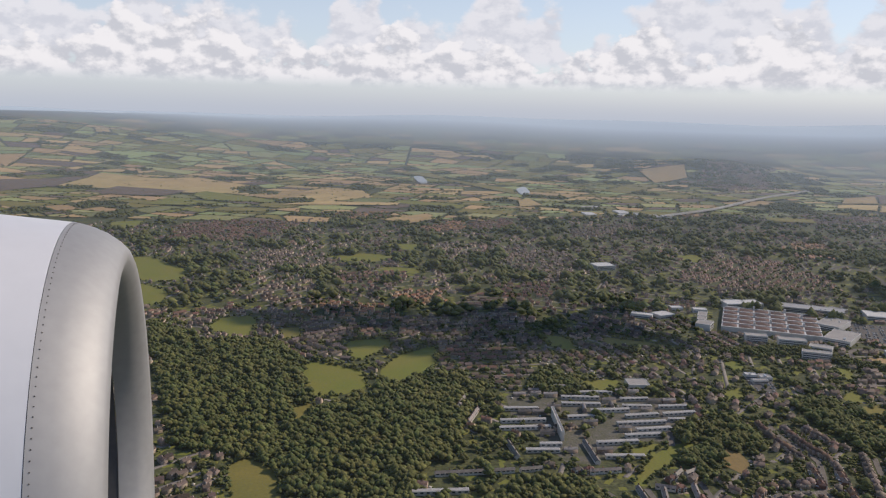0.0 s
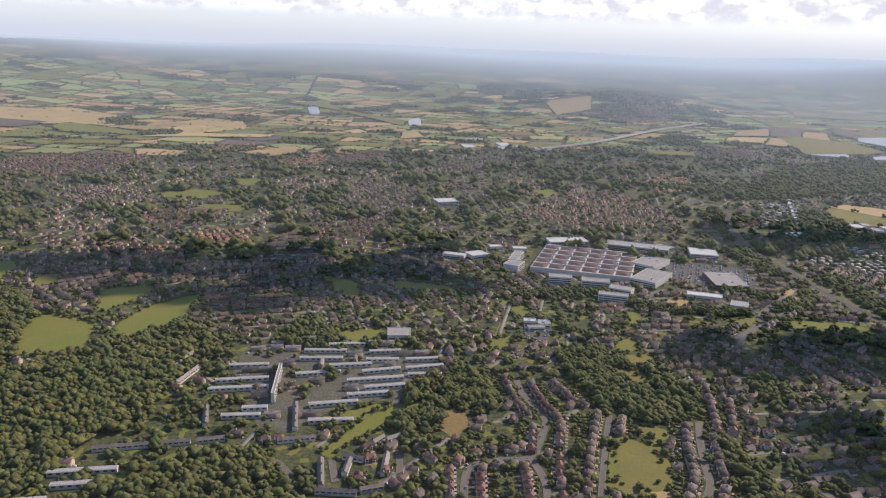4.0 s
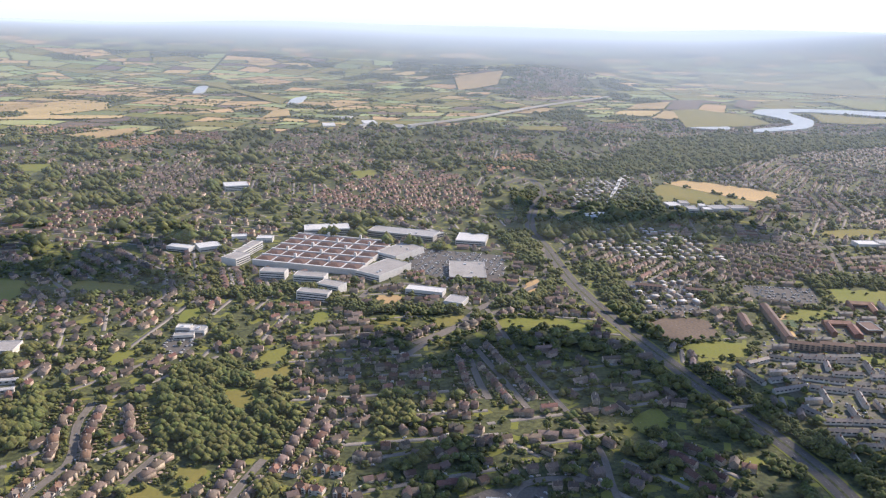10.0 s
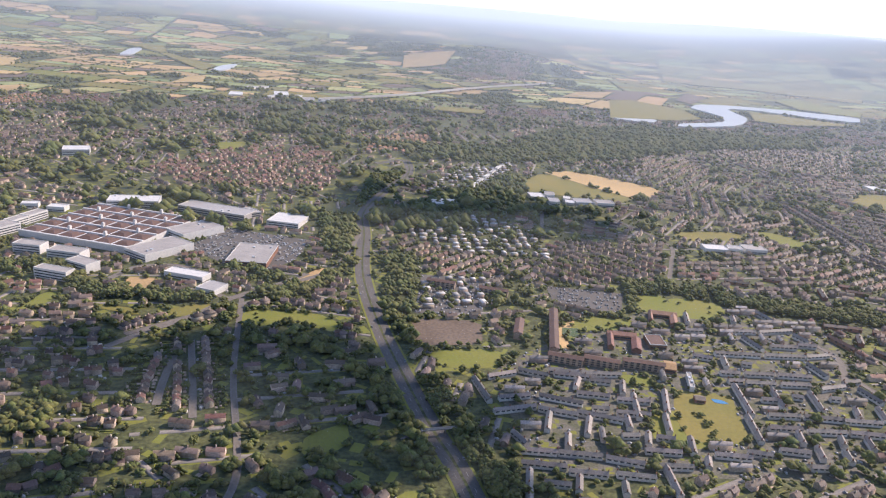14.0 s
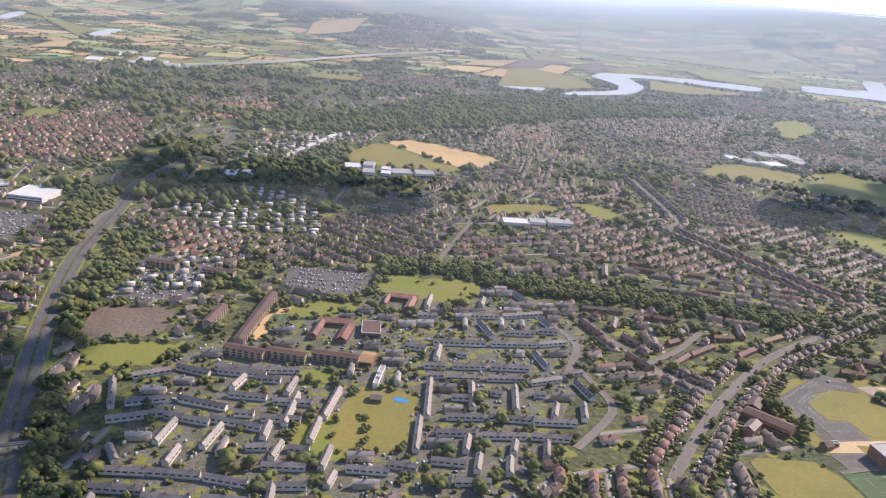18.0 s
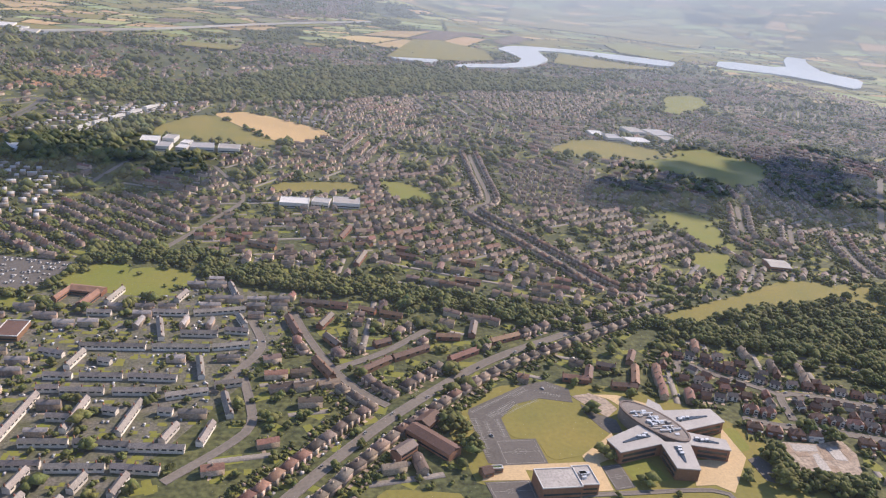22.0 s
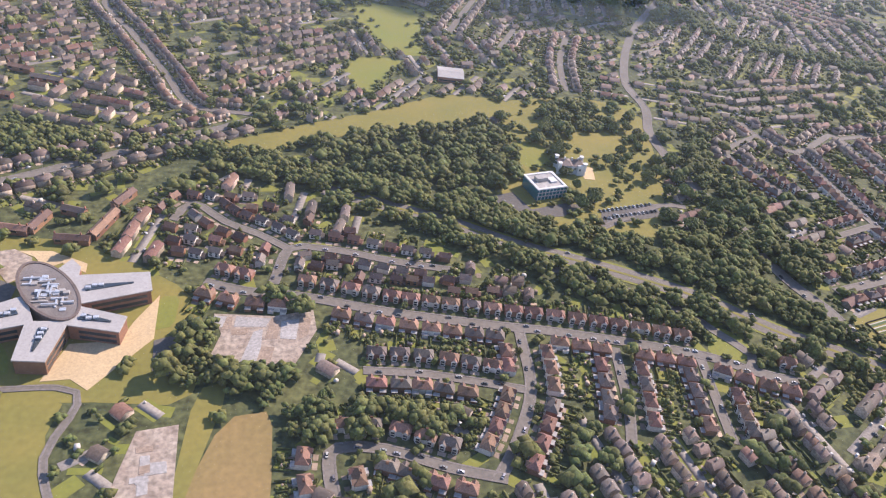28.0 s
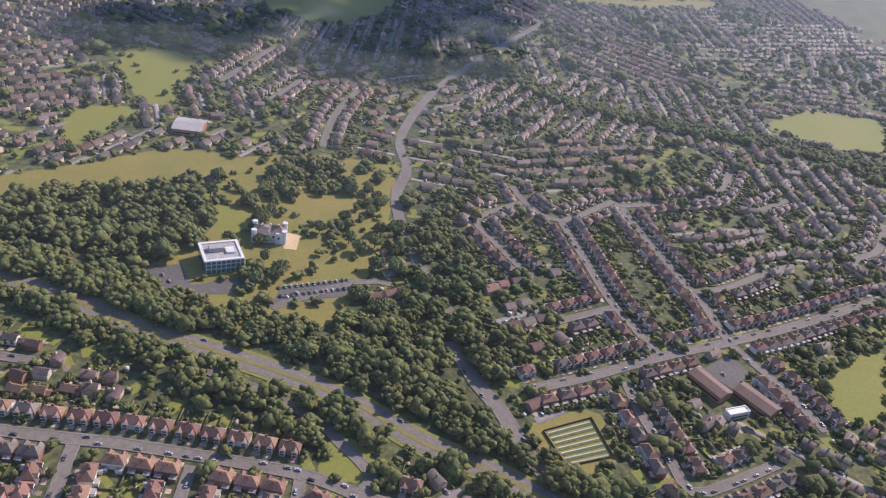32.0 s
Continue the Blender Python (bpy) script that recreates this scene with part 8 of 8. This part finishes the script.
x, y = rng.uniform(ex.min(), ex.max(), 900), rng.uniform(ey.min(), ey.max(), 900)
ok = inside(estate, x, y) & ~taken(occupied, x, y)
plant(x[ok], y[ok], rng.uniform(0.6, 1.5, ok.sum()), FAR_TREES)
woods = joined("woodland", wood_chunks, "leaf", smooth=True)
tagged(woods, "dense dark green summer woods, hedges and garden trees", "trees", kind="stuff")


# ---- clouds ----
def cloud(cx, cy, cz, lx, ly, lz, n, seed, group="cumulus clouds"):
    """A heap of billows on a flat base, roughened at two scales."""
    rnd = random.Random(seed)
    bm = bmesh.new()
    bmesh.ops.create_icosphere(bm, subdivisions=3 if cz < 600 else 2, radius=1.0)
    ball = template_of(bm)
    p, s = [], []
    heaps = [(rnd.uniform(-0.7, 0.7), rnd.uniform(-0.6, 0.6), rnd.uniform(0.4, 1.0)) for _ in range(5)]
    for k in range(n):
        hx0, hy0, hh = heaps[k % 5]
        a, r = rnd.uniform(0, 6.28), math.sqrt(rnd.random()) * 0.5
        top = hh * (1 - (r / 0.5) ** 2) * rnd.uniform(0.1, 1.0)
        q = lz * rnd.uniform(0.10, 0.26) * (1.25 - 0.6 * top)
        p.append((cx + (hx0 + math.cos(a) * r) * lx, cy + (hy0 + math.sin(a) * r) * ly, cz + top * lz))
        s.append((q * 1.5, q * 1.4, q * 0.9))
    v, l, c, i = scatter("c", ball, p, [rnd.uniform(0, 6) for _ in p], np.array(s), "cloud")
    w = np.array([(noise.noise(Vector(q) / (lz * 0.16)), noise.noise(Vector(q) / (lz * 0.16) + Vector((9, 0, 0))), noise.noise(Vector(q) / (lz * 0.06))) for q in v])
    v = v + np.stack([w[:, 0] * 0.10 + w[:, 2] * 0.04, w[:, 1] * 0.10, w[:, 0] * 0.06 + w[:, 2] * 0.05], -1) * lz
    v[:, 2] = np.maximum(v[:, 2], cz - lz * 0.06 + 0.02 * lz * w[:, 2])
    tagged(numpy_mesh("cloud", v, l, c, "cloud", smooth=True), "white flat-based summer cumulus cloud", "cloud", group, kind="structure")


# clouds overhead, whose shadows lie on the town
cloud(855.152, 1074.88, 640, 150, 60, 50, 60, 100, "overhead clouds")
cloud(741.152, 1155.88, 640, 130, 70, 50, 60, 101, "overhead clouds")
cloud(1245.15, 911.879, 640, 110, 75, 50, 60, 102, "overhead clouds")
cloud(1270.15, 816.879, 640, 110, 75, 50, 60, 103, "overhead clouds")
cloud(1986.15, 1201.88, 640, 150, 60, 50, 60, 104, "overhead clouds")
cloud(2055.0, 1318.0, 640, 130, 90, 50, 60, 105, "overhead clouds")
cloud(1410.15, 1226.88, 640, 130, 90, 50, 60, 107, "overhead clouds")
cloud(915.152, 1115.88, 640, 80, 70, 50, 60, 108, "overhead clouds")



# painted bays in the school car park
def bay_marks(x0, y0, x1, y1):
    a, b = Vector((x0, y0)), Vector((x1, y1))
    d = (b - a).normalized()
    s = Vector((-d.y, d.x))
    bm = bmesh.new()
    for k in range(int((b - a).length / 1.2) + 1):
        p = a + d * 1.2 * k
        ribbon(bm, [tuple(p - s * 1.1), tuple(p + s * 1.1)], 0.1, 0.08, 0.13)
    ribbon(bm, [tuple(a), tuple(b)], 0.09, 0.08, 0.135)
    tagged(part("bay_marking", bm, "paint"), "white painted parking bay lines", "marking", kind="structure")


bay_marks(879, 489, 880, 463)
bay_marks(881, 489, 881, 468)
bay_marks(885, 487, 885, 477)
bay_marks(890, 488, 890, 476)
bay_marks(881, 494, 909, 512)
bay_marks(887, 491, 901, 501)
bay_marks(888, 490, 902, 499)
bay_marks(893, 491, 912, 502)
bay_marks(915, 508, 923, 504)
bay_marks(920, 513, 925, 510)
bay_marks(902, 505, 910, 510)

# ---- street furniture and play things ----
def lamp_posts(name, gap, side):
    """Tall columns with a bracket along a road."""
    line, w = ROADS[name]
    run = 0.0
    for a, b in zip(line, line[1:]):
        run += math.dist(a, b)
        if run > gap:
            run = 0.0
            d = Vector((b[0] - a[0], b[1] - a[1])).normalized()
            n = Vector((-d.y, d.x)) * side * (w / 2 + 0.5)
            ob = empty("street_lamp", at(a[0] + n.x, a[1] + n.y, math.degrees(math.atan2(-n.y, -n.x))), "tall grey steel street lamp beside the road", "lamp", "street lamps")
            part("pole", boxes((-0.05, -0.05, -0.1, 0.05, 0.05, 3.6)), "metal", ob)
            part("bracket", boxes((0.0, -0.03, 3.54, 1.0, 0.03, 3.6)), "metal", ob)
            part("lantern", boxes((0.8, -0.09, 3.46, 1.25, 0.09, 3.56)), "white", ob)


def goal(x, y, deg):
    ob = empty("football_goal", at(x, y, deg), "white framed football goal on the pitch", "goal", "football goals")
    for s in (-1, 1):
        part("post", boxes((s * 1.7 - 0.06, -0.06, 0.1, s * 1.7 + 0.06, 0.06, 1.25)), "white", ob)
    part("crossbar", boxes((-1.76, -0.06, 1.25, 1.76, 0.06, 1.36)), "white", ob)


goal(888, 431, 0.0)
for name, gap, side in (("main_road", 45, 1), ("dual", 50, -1)):
    lamp_posts(name, gap, side)
bm = bmesh.new()
prism(bm, softened([(693, 500), (699, 498), (701, 494), (694, 495)], 2), -0.05, 0.2)
tagged(part("playground", bm, "blue"), "bright blue rubber playground surface in the park", "playground", kind="structure")


# ---- the engine beside the cabin window where the flight begins ----
def turned_shell(profile, n=96):
    """A shell of revolution about x from (x, radius) pairs."""
    bm = bmesh.new()
    rings = [[bm.verts.new((x, r * math.cos(k * 2 * math.pi / n), r * math.sin(k * 2 * math.pi / n))) for k in range(n)] for x, r in profile]
    for a, b in zip(rings, rings[1:]):
        for k in range(n):
            bm.faces.new((a[k], a[(k + 1) % n], b[(k + 1) % n], b[k]))
    bmesh.ops.recalc_face_normals(bm, faces=bm.faces)
    return bm


def engine_nacelle(x, y, z, deg, R):
    ob = empty("engine_nacelle", Matrix.Translation((x, y, z)) @ Matrix.Rotation(radians(deg), 4, "Z"), "white jet engine nacelle with a silver inlet lip", "engine")
    band = 0.19
    lip = part("lip", turned_shell([(-0.16 * R, 0.88 * R), (-0.08 * R, 0.90 * R), (-0.03 * R, 0.935 * R), (-0.008 * R, 0.97 * R), (0, R), (-0.012 * R, 1.03 * R), (-0.04 * R, 1.06 * R), (-0.08 * R, 1.09 * R), (-0.13 * R, 1.115 * R), (-band * R, 1.135 * R)]), "lip", ob, "brushed silver inlet lip", smooth=True)
    part("cowl", turned_shell([(-band * R - 0.0015, 1.134 * R), (-0.6 * R, 1.19 * R), (-1.0 * R, 1.22 * R), (-1.6 * R, 1.22 * R), (-2.2 * R, 1.15 * R), (-2.8 * R, 1.0 * R), (-3.0 * R, 0.92 * R)]), "cowl", ob, "glossy white painted cowl", smooth=True)
    part("inlet_duct", turned_shell([(-0.16 * R - 0.003, 0.882 * R), (-0.5 * R, 0.87 * R), (-1.0 * R, 0.9 * R), (-1.02 * R, 0.05 * R)]), "duct_dark", ob, "dark grey acoustic liner inside the inlet", smooth=True)
    bm = bmesh.new()
    for k in range(240):
        a = k * 2 * math.pi / 240
        bmesh.ops.create_icosphere(bm, subdivisions=1, radius=0.0019, matrix=Matrix.Translation((-(band - 0.014) * R, 1.1305 * R * math.cos(a), 1.1305 * R * math.sin(a))))
    tagged(part("rivet_row", bm, "court", lip, "row of small dark rivets"), kind="stuff")


M["lip"] = material("brushed_aluminium", (0.36, 0.36, 0.36), rough=0.62, scale=(2.0, 30.0), amount=(0.04, 0.04), metal=0.5)
M["cowl"] = material("white_cowl_paint", (0.72, 0.72, 0.73), rough=0.35, scale=(1.0, 12.0), amount=(0.03, 0.02), spec=0.5)
M["duct_dark"] = material("inlet_liner", (0.10, 0.10, 0.105), rough=0.6, scale=(2.0, 40.0), amount=(0.1, 0.1))
engine_nacelle(-0.924, 2.223, 200.791, 17.5, 0.780)



# broken floor slabs left on the cleared site
site = empty("demolition_slabs", at(0, 0), "pale and red floor slabs left by demolished buildings", "rubble")


def floor_slab(kind, *pts):
    mat = {"concrete": "grey", "brick": "patio"}[kind]
    bm = bmesh.new()
    prism(bm, list(pts), 0.1, 0.20 + 0.004 * len(site.children))
    part("slab", bm, mat, site, "pale concrete floor slab" if kind == "concrete" else "broken pinkish brick floor")


floor_slab("concrete", (1002, 465), (1007, 464), (1005, 459), (1001, 460))
floor_slab("brick", (1006, 464), (1008, 464), (1007, 458), (1004, 458))
floor_slab("concrete", (1009, 464), (1020, 462), (1018, 458), (1008, 459))
floor_slab("brick", (1020, 462), (1023, 460), (1021, 452), (1017, 452))
floor_slab("concrete", (1014, 456), (1017, 457), (1015, 442), (1009, 442))
floor_slab("concrete", (1023, 460), (1029, 461), (1027, 451), (1022, 452))
floor_slab("brick", (1029, 461), (1033, 461), (1031, 453), (1028, 451))
floor_slab("brick", (1016, 449), (1020, 448), (1018, 441), (1014, 442))
floor_slab("brick", (1007, 458), (1013, 458), (1012, 455), (1007, 455))
rows = random.Random(12)
for k in range(9):
    u, v = rows.random(), rows.random()
    x, y = 982 + (7) * u + (-4) * v, 417 + (0) * u + (-22) * v
    a, b = rows.uniform(1.2, 3), rows.uniform(0.8, 2)
    floor_slab(rows.choice(("concrete", "brick")), (x - a, y - b), (x + a, y - b * 0.8), (x + a * 0.9, y + b), (x - a, y + b))
